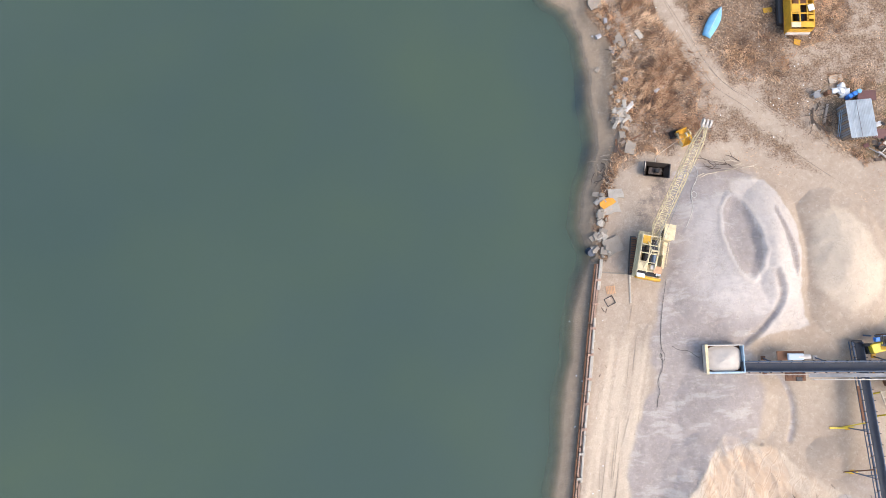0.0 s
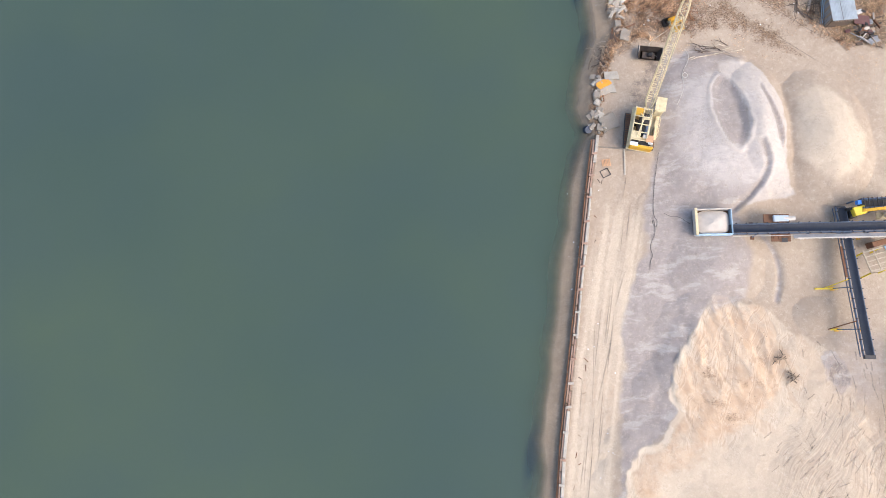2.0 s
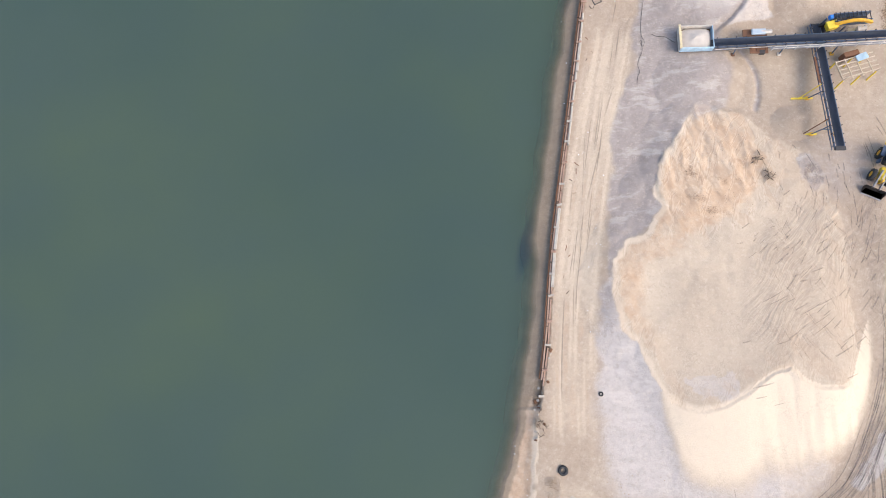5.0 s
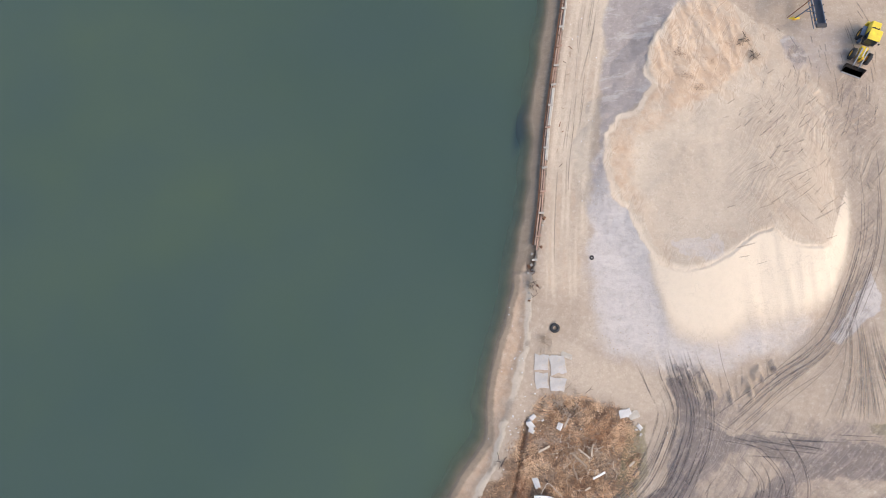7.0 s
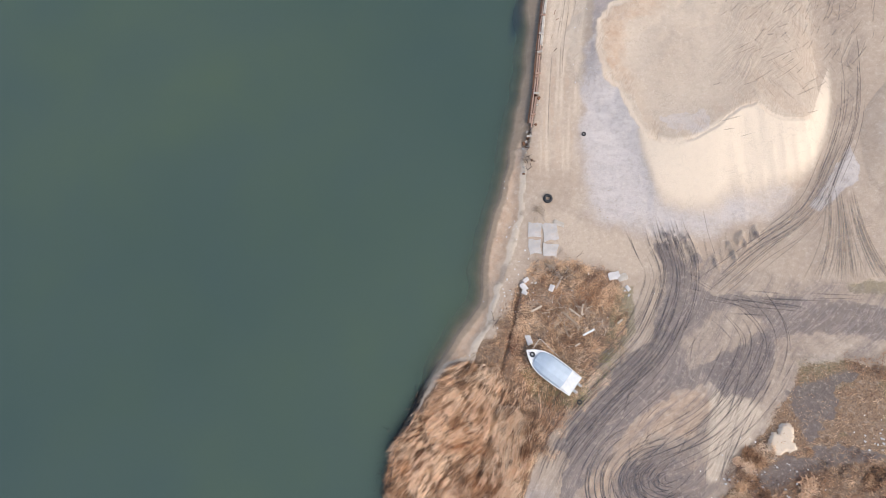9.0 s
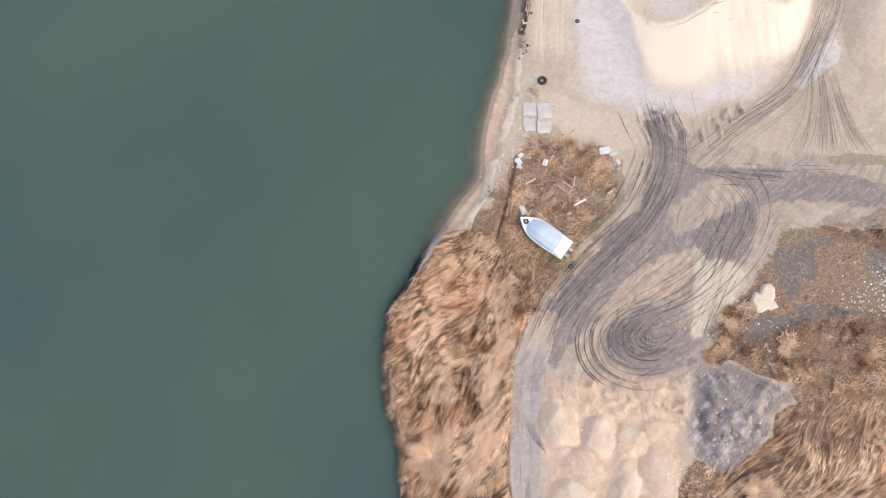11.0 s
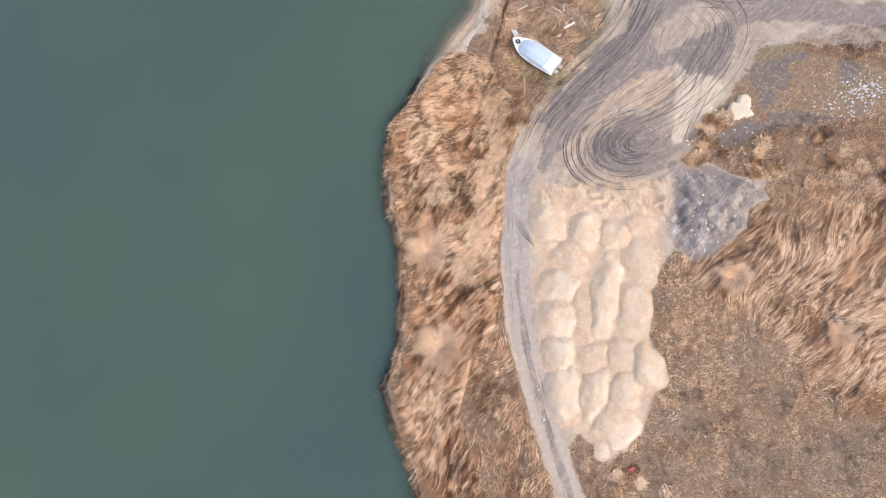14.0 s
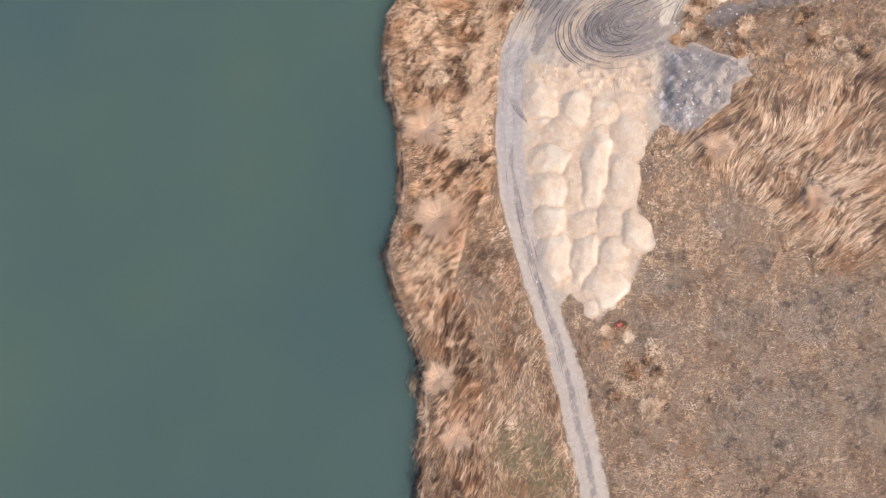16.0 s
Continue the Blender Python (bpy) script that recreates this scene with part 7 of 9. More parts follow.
def build_scaffold():
    s = thing("timber_platform", "bleached timber platform on yellow legs beside the conveyor", "platform", (49.6, 50.4, ground_z(49.6, 50.4)), 14)
    for k in range(5):
        part("joist", beam((-2.2, -1.2 + .62 * k, 1.7), (2.9, -1.2 + .62 * k, 1.8), .12, .14), "pale_wood", s)
    for x in (-2.1, -.8, .6, 2.0):
        part("bearer", beam((x, -1.5, 1.6), (x, 1.5, 1.6), .14, .14), "pale_wood", s)
    for x in (-2.1, .2, 2.4):
        for y in (-1.4, 1.3):
            part("leg", rod((x, y, 1.6), (x - .45, y - .35, 0), .1, seg=8), "bright_yellow", s)
        part("post", rod((x, -1.4, 1.6), (x, -1.4, 2.5), .05), "pale_wood", s)
    part("handrail", rod((-2.1, -1.4, 2.5), (2.4, -1.4, 2.5), .05), "pale_wood", s)
    part("tarpaulin", box((1.2, 1.0, 1.95), (1.6, .9, .12), 8, bevel=.05), "light_blue", s, "pale blue tarpaulin")
    part("tank", box((.2, 1.9, 1.2), (2.0, .7, 1.4), bevel=.05), "rust", s)
    return s


build_scaffold()

def build_loader():
    bx, by = 51.75, 36.2
    l = thing("wheel_loader", "yellow wheel loader with black bucket parked on wet sand", "wheel loader", (bx, by, ground_z(bx, by)), -26)
    # the nose points to local -y
    part("rear_frame", box((0, 1.9, 1.0), (1.1, 2.9, .5), bevel=.06), "dark_steel", l)
    hood = part("engine_hood", box((0, 2.4, 1.75), (1.35, 2.1, 1.0), bevel=.15), "bright_yellow", l)
    for x in (-.3, .3):
        part("exhaust", rod((x, 2.0, 2.2), (x, 2.0, 2.75), .09, seg=10), "black", hood)
    part("grille", box((0, 2.1, 2.27), (.9, .5, .04)), "dark_steel", hood)
    part("counterweight", box((0, 3.5, 1.1), (1.9, .45, .8), bevel=.12), "bright_yellow", l)
    cab = part("cab", box((0, .75, 2.2), (1.35, 1.3, 1.3), bevel=.08), "glass", l)
    part("cab_roof", box((0, .75, 2.95), (1.6, 1.7, .16), bevel=.06), "bright_yellow", cab)
    for x in (-.66, .66):
        for y in (.12, 1.38):
            part("pillar", box((x, y, 2.2), (.1, .1, 1.4)), "dark_steel", cab)
    part("front_frame", box((0, -1.0, 1.05), (.95, 1.9, .6), bevel=.06), "bright_yellow", l)
    for x in (-1.05, 1.05):
        for y in (-1.3, 1.9):
            bm = bmesh.new()
            add_ring(bm, (x, y, .75), .52, .26, 26, 10)
            wheel = part("wheel", bm, "rubber", l, smooth=True)
            part("rim", rod((x - .2, y, .75), (x + .2, y, .75), .42, seg=18), "yellow_paint", wheel)
            bm = bmesh.new()
            for k in range(18):
                a = math.tau * k / 18
                add_box(bm, (x, y + .76 * math.cos(a), .75 + .76 * math.sin(a)), (.46, .1, .08), 0, math.degrees(a) - 90, bevel=.01)
            part("tread", bm, "rubber", wheel)
            if y > 0:
                part("fender", box((x, y, 1.62), (.55, 1.5, .07), bevel=.03), "blue_steel" if x < 0 else "bright_yellow", l)
    for x in (-.42, .42):
        part("lift_arm", beam((x, -.7, 1.7), (x, -3.0, .65), .16, .32), "grey_steel", l)
        part("lift_cylinder", rod((x * .7, -.5, 1.1), (x * .9, -2.0, .95), .08, seg=10), "pale_steel", l)
    part("tilt_cylinder", rod((0, -.6, 1.9), (0, -2.2, 1.35), .09, seg=10), "pale_steel", l)
    part("bell_crank", box((0, -2.1, 1.2), (.16, .4, .9)), "yellow_paint", l)
    bm = bmesh.new()
    prof = [(-3.9, .06), (-3.0, .06), (-2.85, .35), (-2.95, .85), (-3.2, 1.12)]
    left = [bm.verts.new((-1.3, y, zz)) for y, zz in prof]
    right = [bm.verts.new((1.3, y, zz)) for y, zz in prof]
    for k in range(4):
        bm.faces.new((left[k], right[k], right[k + 1], left[k + 1]))
    bm.faces.new(left)
    bm.faces.new(right[::-1])
    bmesh.ops.solidify(bm, geom=bm.faces[:], thickness=.05)
    bucket = part("bucket", bm, "old_steel", l, "worn dark bucket")
    part("cutting_edge", box((0, -3.92, .06), (2.65, .2, .05)), "grey_steel", bucket)
    for x in (-.75, .75):
        part("mirror", box((x * 1.35, .0, 2.4), (.2, .06, .3)), "black", cab)
    part("step", box((-.95, .7, .9), (.3, .5, .5)), "blue_steel", l)
    return l


build_loader()


# ---- the northern yard ----
def build_shed():
    s = thing("shed", "small shed with pale blue corrugated roof and dark board walls", "shed", (48.9, 84.9, ground_z(48.9, 84.9)), 3)
    for c, sz in (((-1.45, 0, 1.0), (.1, 4.3, 2.0)), ((1.45, 0, .9), (.1, 4.3, 1.8)), ((0, 2.15, 1.0), (2.9, .1, 2.0)), ((0, -2.15, 1.0), (2.9, .1, 2.0))):
        part("wall", box(c, sz), "dark_wood", s)
    for k in range(14):
        part("board", box((-1.53, -2.0 + .31 * k, 1.0), (.04, .25, 1.9), bevel=.005), "grey_steel" if k % 3 else "wood", s)
    bm = bmesh.new()
    cols = 67
    lo, hi = [], []
    for k in range(cols):
        x = -1.75 + 3.4 * k / (cols - 1)
        zz = 2.15 - .07 * x + .012 * math.cos(k * math.pi / 2)
        lo.append(bm.verts.new((x, -2.45, zz - .03)))
        hi.append(bm.verts.new((x, 2.4, zz + .05)))
    for k in range(cols - 1):
        bm.faces.new((lo[k], lo[k + 1], hi[k + 1], hi[k]))
    bmesh.ops.solidify(bm, geom=bm.faces[:], thickness=.015)
    part("roof", bm, "roof_sheet", s, "pale blue corrugated metal roof")
    part("ridge_seam", box((-.35, 0, 2.24), (.06, 4.85, .04)), "grey_steel", s)
    for k in range(9):
        part("rafter_end", box((-1.3 + .34 * k, -2.5, 2.08), (.08, .22, .1)), "driftwood", s)
    for x0 in (-2.05, -1.8):
        part("ladder_rail", beam((x0, -1.6, .2), (x0 + .2, 1.6, 1.3), .06, .06), "light_blue", s)
    return s


build_shed()


def barrel(x, y, mat, label, h=.9, r=.3, tip=0):
    b = thing("barrel", label, "barrel", (x, y, ground_z(x, y)), 0, "barrels by the shed")
    bm = bmesh.new()
    prof = [(.92, 0), (1, .05), (1, .32), (1.05, .34), (1, .36), (1, .64), (1.05, .66), (1, .68), (1, .95), (.92, 1)]
    rings = [[bm.verts.new((r * k * math.cos(math.tau * i / 18), r * k * math.sin(math.tau * i / 18), zz * h)) for i in range(18)] for k, zz in prof]
    for r0, r1 in zip(rings, rings[1:]):
        for i in range(18):
            j = (i + 1) % 18
            bm.faces.new((r0[i], r0[j], r1[j], r1[i]))
    bm.faces.new(rings[0][::-1])
    bm.faces.new(rings[-1])
    body = part("drum", bm, mat, b)
    if tip:
        body.matrix_basis = pose(0, 0, r, tip, 0, 30)
    return b


barrel(49.4, 88.6, "blue_plastic", "blue plastic barrel standing by the shed")
barrel(48.8, 88.3, "blue_plastic", "blue plastic barrel standing by the shed")
barrel(50.0, 88.9, "sky_blue", "light blue plastic barrel standing by the shed")
barrel(47.8, 87.2, "blue_plastic", "blue plastic barrel tipped over by the shed", tip=80)
barrel(47.7, 86.3, "rubber", "black barrel beside the shed wall")
barrel(46.2, 89.0, "rust", "rusty brown barrel in the grass")
rng = random.Random(21)
for k in range(7):
    s = (rng.uniform(.6, 1.0), rng.uniform(.5, .8), rng.uniform(.25, .45))
    ob = link_mesh("sack", rough_block(rng, s, .3), "white_bag", True)
    x, y = 48.1 + rng.gauss(0, .38), 89.6 + rng.gauss(0, .6)
    ob.matrix_basis = pose(x, y, ground_z(x, y) + .2 + .12 * (k % 3), rng.uniform(-15, 15), rng.uniform(-15, 15), rng.uniform(0, 180))
    tagged(ob, "crumpled white plastic sack heaped by the shed", "sack", "white sacks")
w = thing("workbench", "low maroon metal table behind the shed", "table", (50.9, 88.3, G(50.9, 88.3)), -3)
part("tabletop", box((0, 0, .75), (2.3, 1.3, .08)), "maroon", w)
for x in (-1, 1):
    for y in (-.5, .5):
        part("leg", box((x, y, .36), (.08, .08, .74)), "dark_steel", w)
w = thing("chair", "grey garden chair standing in the grass", "chair", (44.9, 88.8, G(44.9, 88.8)), 15)
part("seat", box((0, 0, .45), (.9, .7, .08), bevel=.03), "grey_steel", w)
part("backrest", box((0, .42, .75), (.95, .08, .6), 0, -12), "grey_steel", w)
for x in (-.38, .38):
    for y in (-.3, .3):
        part("leg", rod((x, y, .45), (x * 1.15, y * 1.3, 0), .03), "pale_steel", w)
rng = random.Random(22)
for k in range(46):
    x, y = rng.gauss(52.6, 1.0), rng.gauss(81.6, 1.2)
    mat = rng.choice(["maroon", "rust", "dark_steel", "dark_wood", "old_steel", "black", "grey_steel", "wood", "pale_steel"])
    long = rng.random() < .45
    piece = link_mesh("scrap_piece", rough_block(rng, (rng.uniform(1.0, 2.0) if long else rng.uniform(.3, .8), rng.uniform(.06, .16) if long else rng.uniform(.25, .6), rng.uniform(.06, .3)), .2), mat)
    piece.matrix_basis = pose(x, y, ground_z(x, y) + rng.uniform(.08, .5), rng.uniform(-12, 12), rng.uniform(-12, 12), rng.uniform(0, 180))
    tagged(piece, "long rusty bar in the junk heap by the shed" if long else "piece of scrap in the junk heap by the shed", "scrap", "junk heap")
slab_thing("scrap_sheet", "dented maroon sheet lying on the junk heap", 52.2, 83.2, 2.2, 1.3, .05, -8, "maroon", (3, 4), .55, "junk heap", 61)
slab_thing("scrap_sheet", "grey corrugated sheet lying on the junk heap", 53.4, 80.2, 1.5, .9, .04, 24, "grey_steel", (-4, 5), .5, "junk heap", 62)
w = link_mesh("white_tub", rough_block(rng, (.8, .6, .4), .2), "white_bag", True)
w.matrix_basis = pose(52.2, 84.6, G(52.2, 84.6) + .15, 0, 0, 20)
tagged(w, "white plastic tub lying by the shed", "tub")


def build_old_machine():
    m = thing("derelict_excavator", "derelict yellow excavator body with open rusty engine bays in dry grass", "excavator", (43.1, 100.2, ground_z(43.1, 100.2)), -4)
    part("deck", box((0, 0, .9), (3.0, 6.4, .2), bevel=.04), "rust", m)
    part("undercarriage", box((0, 0, .45), (2.2, 4.6, .7), bevel=.1), "dark_steel", m)
    part("crawler_track", box((-1.75, .6, .5), (.6, 4.6, .95), bevel=.2), "dark_steel", m)
    for c, s in (((-1.45, 0, 1.8), (.1, 6.2, 1.6)), ((1.45, 0, 1.7), (.1, 6.2, 1.4)), ((0, -3.15, 1.6), (3.0, .12, 1.3))):
        part("side_wall", box(c, s), "yellow_paint", m)
    part("end_sill", box((0, -3.3, 1.3), (3.0, .22, .5), bevel=.05), "pale_steel", m)
    for y in (-2.4, -1.2, .0, 1.3, 2.6):
        part("roof_beam", box((0, y, 2.6), (3.0, .16, .12)), "yellow_paint", m)
    for x in (-1.4, -.35, .6, 1.4):
        part("roof_beam", box((x, 0, 2.63), (.16, 6.2, .12)), "yellow_paint", m)
    for (x, y, w_, l_), mat in (((-.9, -2.8, 1.2, .7), "cream_paint"), ((.5, -2.8, 1.6, .7), "yellow_paint"), ((-.9, -.6, .95, 1.0), "yellow_paint"), ((-.9, 2.0, .9, 1.1), "yellow_paint"), ((1.0, -1.8, .7, .5), "yellow_paint"), ((1.0, 1.8, .8, 1.6), "yellow_paint")):
        part("roof_plate", box((x, y, 2.72), (w_, l_, .05)), mat, m)
    part("engine", box((.1, -1.2, 1.6), (.9, 1.6, 1.0), bevel=.1), "black", m)
    part("winch", rod((-.8, .7, 1.7), (.9, .7, 1.7), .42, seg=16), "rust", m)
    part("sacking", box((1.0, -.5, 2.78), (.8, .8, .12), 20, 5, 6, .05), "white_bag", m, "white sacking")
    return m


build_old_machine()
for x, y, w_, h_, rz in ((40.1, 101.0, 1.2, .7, 4), (43.4, 96.3, .9, .75, -20)):
    slab_thing("yellow_sheet", "loose yellow steel panel lying in dry grass", x, y, w_, h_, .05, rz, "yellow_paint", (2, 2), .12, "yellow panels", int(x))


def hull(n, half, depth, stern=.8, flare=.8, bow=2.2, steps=18):
    """Rows of points of a boat's hull from stern (x = 0) to bow (x = n): keel to rail, one side."""
    rows = []
    for k in range(steps + 1):
        f = k / steps
        w = half * (stern + (1 - stern) * min(1, f * 3)) * (1 - max(0, (f - .5) / .5) ** bow)
        sheer = depth * (1 + .25 * f * f)
        rows.append([(n * f, w * flare * .0, .10 * f ** 4), (n * f, w * flare * .75, .12 + .25 * f ** 4), (n * f, w * .97, sheer * .6), (n * f, w, sheer)])
    return rows


def hull_mesh(rows):
    bm = bmesh.new()
    for f in (-1, 1):
        g = [[bm.verts.new((x, f * y, zz)) for x, y, zz in row] for row in rows]
        for r0, r1 in zip(g, g[1:]):
            for i in range(3):
                bm.faces.new((r0[i], r1[i], r1[i + 1], r0[i + 1]))
        if f == -1:
            stern_a = g[0]
        else:
            bm.faces.new(stern_a + g[0][::-1])
    bmesh.ops.remove_doubles(bm, verts=bm.verts, dist=.002)
    return bm


def build_white_boat():
    ax, ay = 10.85, -26.95
    bx, by = 4.7, -22.35
    n = math.hypot(bx - ax, by - ay)
    b = thing("motor_boat", "white motor boat under a pale blue-grey cover lying in grass", "boat", (ax, ay, ground_z(8, -25) + .02), math.degrees(math.atan2(by - ay, bx - ax)))
    rows = hull(n, 1.55, .95, .9, 1, 2.4)
    part("hull", hull_mesh(rows), "white_paint", b, "white hull", True)
    bm = bmesh.new()
    g = []
    for row in rows:
        x, y, zz = row[3]
        g.append([bm.verts.new((x, t * y, zz - .06)) for t in (-1, -.5, 0, .5, 1)])
    for r0, r1 in zip(g, g[1:]):
        for i in range(4):
            bm.faces.new((r0[i], r1[i], r1[i + 1], r0[i + 1]))
    part("deck", bm, "white_paint", b)
    for f in (-1, 1):
        bm = bmesh.new()
        for r0, r1 in zip(rows, rows[1:]):
            add_rod(bm, (r0[3][0], f * r0[3][1], r0[3][2]), (r1[3][0], f * r1[3][1], r1[3][2]), .05, seg=6)
        part("rubbing_strake", bm, "white_paint", b)
    # the cover: folded tent over the cabin, pitched from a ridge
    bm = bmesh.new()
    prev = None
    for k in range(13):
        f = .20 + (.80 - .20) * k / 12
        w = 1.44 * (1 - max(0, (f - .5) / .5) ** 2.4)
        rise = 1.55 + .22 * math.sin((f - .2) / .6 * math.pi) - .5 * max(0, f - .6) * 2
        ring = [bm.verts.new(v) for v in ((n * f, -w * 1.02, 1.0), (n * f, -w * .86, rise - .3), (n * f, -w * .35, rise), (n * f, w * .35, rise + .02), (n * f, w * .86, rise - .3), (n * f, w * 1.02, 1.0))]
        if prev:
            for i in range(5):
                bm.faces.new((prev[i], ring[i], ring[i + 1], prev[i + 1]))
        else:
            bm.faces.new(ring)
        prev = ring
    bm.faces.new(prev[::-1])
    cover_ob = part("cover", bm, "boat_cover", b, "pale blue-grey cover")
    part("cover_rope", rod((n * .79, -1.0, 1.15), (n * .79, 1.0, 1.15), .03), "rope", cover_ob)
    part("cockpit_lid", box((n * .105, 0, 1.12), (n * .19, 2.7, .3), bevel=.08), "white_paint", b)
    for y in (-.5, .5):
        motor = part("outboard_bracket", box((-.3, y, .65), (.5, .34, .5), bevel=.06), "white_paint", b)
        part("motor_cowl", box((-.42, y, 1.0), (.36, .3, .3), bevel=.08), "pale_steel", motor)
    bm = bmesh.new()
    add_ring(bm, (n * .88, 0, 1.22), .26, .1, 22, 8, True)
    part("fender_tyre", bm, "rubber", b, "small black tyre on the foredeck", True)
    part("cleat", box((n * .94, 0, 1.25), (.2, .08, .08)), "grey_steel", b)
    return b


build_white_boat()
tube_curve("mooring_line", [(5.5, -22.2, 1.1), (6.2, -21.2, .5), (6.6, -20.8, .35), (7.2, -21.5, .35), (8.3, -22.6, .5), (9.0, -23.3, .9)], .03, "rope", "orange-brown mooring line beside the boat", "rope")
tyre_thing(6.5, -20.7, .22, "small black tyre near the boat's bow")


def build_blue_boat():
    b = thing("rowing_boat", "faded sky blue rowing boat lying upside down in dry grass", "boat", (31.75, 97.9, ground_z(32.8, 99.7) + .03), 60)
    rows = hull(4.6, .80, .62, .72, 1, 2.0)
    ob = part("hull", hull_mesh(rows), "sky_blue", b, "peeling sky blue hull", True)
    ob.matrix_basis = pose(0, 0, .72, 180, 0, 0)
    part("keel", beam((.2, 0, .70), (4.2, 0, .66), .08, .1), "light_blue", b)
    for y in (-.35, .35):
        part("strake", beam((.3, y, .60), (3.6, y * .8, .56), .05, .05), "light_blue", b)
    return b


build_blue_boat()
tyre_thing(31.4, 100.6, .3, "grey round tub beside the blue boat")
w = link_mesh("red_canister", rough_block(random.Random(3), (.7, .45, .35), .15), "red_paint")
w.matrix_basis = pose(19.1, -81.1, G(19.1, -81.1) + .15, 0, 0, 30)
tagged(w, "faded red plastic canister lying in weeds", "canister")


# ---- dry plants ----
def blades(name, label, category, x, y, height, width, aim, lean, material, curl=.35, tone=None, grey=None):
    """Many thin stalks in one mesh: each a bent, tapered strip."""
    n = len(x)
    z = sample(GZ, x, y) - .03
    r = np.random.default_rng(len(name) + n)
    base = np.stack([x, y, z], -1)
    way = np.stack([np.cos(aim), np.sin(aim), np.zeros(n)], -1)
    spin = r.random(n) * math.tau
    across = np.stack([np.cos(spin), np.sin(spin), np.zeros(n)], -1) * width[:, None]
    mid = base + way * (height * np.sin(lean) * .5)[:, None]
    mid[:, 2] += height * np.cos(lean) * .55
    bent = lean + curl
    tip = mid + way * (height * np.sin(bent) * .5)[:, None]
    tip[:, 2] += height * np.cos(bent) * .45
    co = np.stack([base - across, base + across, mid + across * .8, mid - across * .8, tip], 1).reshape(-1, 3)
    k = np.arange(n)[:, None] * 5
    loops = np.concatenate([k + [0, 1, 2, 3], k + [3, 2, 4]], 1).ravel()
    starts = (np.arange(n)[:, None] * 7 + [0, 4]).ravel()
    me = bpy.data.meshes.new(name)
    me.vertices.add(len(co))
    me.vertices.foreach_set("co", co.ravel().astype(np.float32))
    me.loops.add(len(loops))
    me.loops.foreach_set("vertex_index", loops.astype(np.int32))
    me.polygons.add(len(starts))
    me.polygons.foreach_set("loop_start", starts.astype(np.int32))
    me.update(calc_edges=True)
    tone = tones(x, y, .55, n % 97) if tone is None else tone
    grey = np.zeros(n) if grey is None else grey
    lie = np.repeat(np.stack([tone, grey, np.zeros(n)], -1), 5, 0)
    me.attributes.new("tone", "FLOAT_VECTOR", "POINT").data.foreach_set("vector", lie.ravel().astype(np.float32))
    me.materials.append(M[material])
    return tagged(new(name, me), label, category, kind="stuff")


def clump(x, y, size, seed):
    """One random value from 0 to 1 for each ragged tuft of the given size."""
    u = x / size + 1.5 * (fbm(x, y, size * 1.5, seed, 2) - .5)
    v = y / size + 1.5 * (fbm(x, y, size * 1.5, seed + 5, 2) - .5)
    return rng_table[(np.floor(u).astype(int) * 7 + seed * 13) % 256, (np.floor(v).astype(int) * 11 + seed * 29) % 256]


def tones(x, y, size, seed, turn=.9, long=2.0, strong=1.0):
    """How pale the stalks are, tuft by tuft and in wider drifts: 0 dark, 1 pale."""
    u, v = (x * math.cos(turn) + y * math.sin(turn)) / long, -x * math.sin(turn) + y * math.cos(turn)
    k = .80 * (clump(u, v, size, seed % 40) - .5) + .65 * (clump(u, v, size * 2.4, seed % 40 + 3) - .5) + 1.1 * (fbm(x, y, 7, seed % 40 + 9) - .5)
    return .5 + strong * k


def tones_along(x, y, size, seed, way, long, strong):
    """Tones drawn out along the way that the stalks lie."""
    out, turn = np.zeros(x.shape), np.round(way / (math.pi / 10)).astype(int)
    for k in np.unique(turn):
        on = turn == k
        out[on] = tones(x[on], y[on], size, seed, k * math.pi / 10, long, strong)
    return out


def blots(x, y, spots):
    """Soft ragged patches: each x, y and half widths."""
    out = np.zeros(x.shape)
    for cx, cy, rx, ry in spots:
        d = np.hypot((x - cx) / rx, (y - cy) / ry) + 1.1 * (fbm(x, y, 2.4, 131) - .5)
        out = np.maximum(out, 1 - sstep(d, .65, 1.15))
    return out


def scatter(poly, per_m2, seed, keep=None, grow=0.0):
    """Random places inside an outline, thinned by keep(x, y) from 0 to 1."""
    r = np.random.default_rng(seed)
    xs, ys = [p[0] for p in poly], [p[1] for p in poly]
    n = int((max(xs) - min(xs)) * (max(ys) - min(ys)) * per_m2)
    x, y = r.uniform(min(xs), max(xs), n), r.uniform(min(ys), max(ys), n)
    ok = inside(poly, x, y) + (fbm(x, y, 2.5, 70) - .5) * 1.8 + grow > 0
    if keep is not None:
        ok &= r.random(n) < keep(x, y)
    return x[ok], y[ok], np.random.default_rng(seed + 1)


def off_roads(x, y, clear=0.35):
    mud = sample(GA[:, :, 3], x, y)
    return (mud < clear).astype(float) * (sample(LAND["heap"], x, y) < .05)


def bare(x, y):
    """Little grows on the rough ash ground, the dark soil and the spilt sand."""
    return (1 - .8 * sstep(sample(GB[:, :, 2], x, y), .3, .7)) * (1 - .88 * sample(LAND["rough"], x, y)) * (sample(LAND["sand2"], x, y) < .02)


FLOW = lambda x, y, size, seed: math.tau * (fbm(x, y, size, seed, 3) * 1.6)

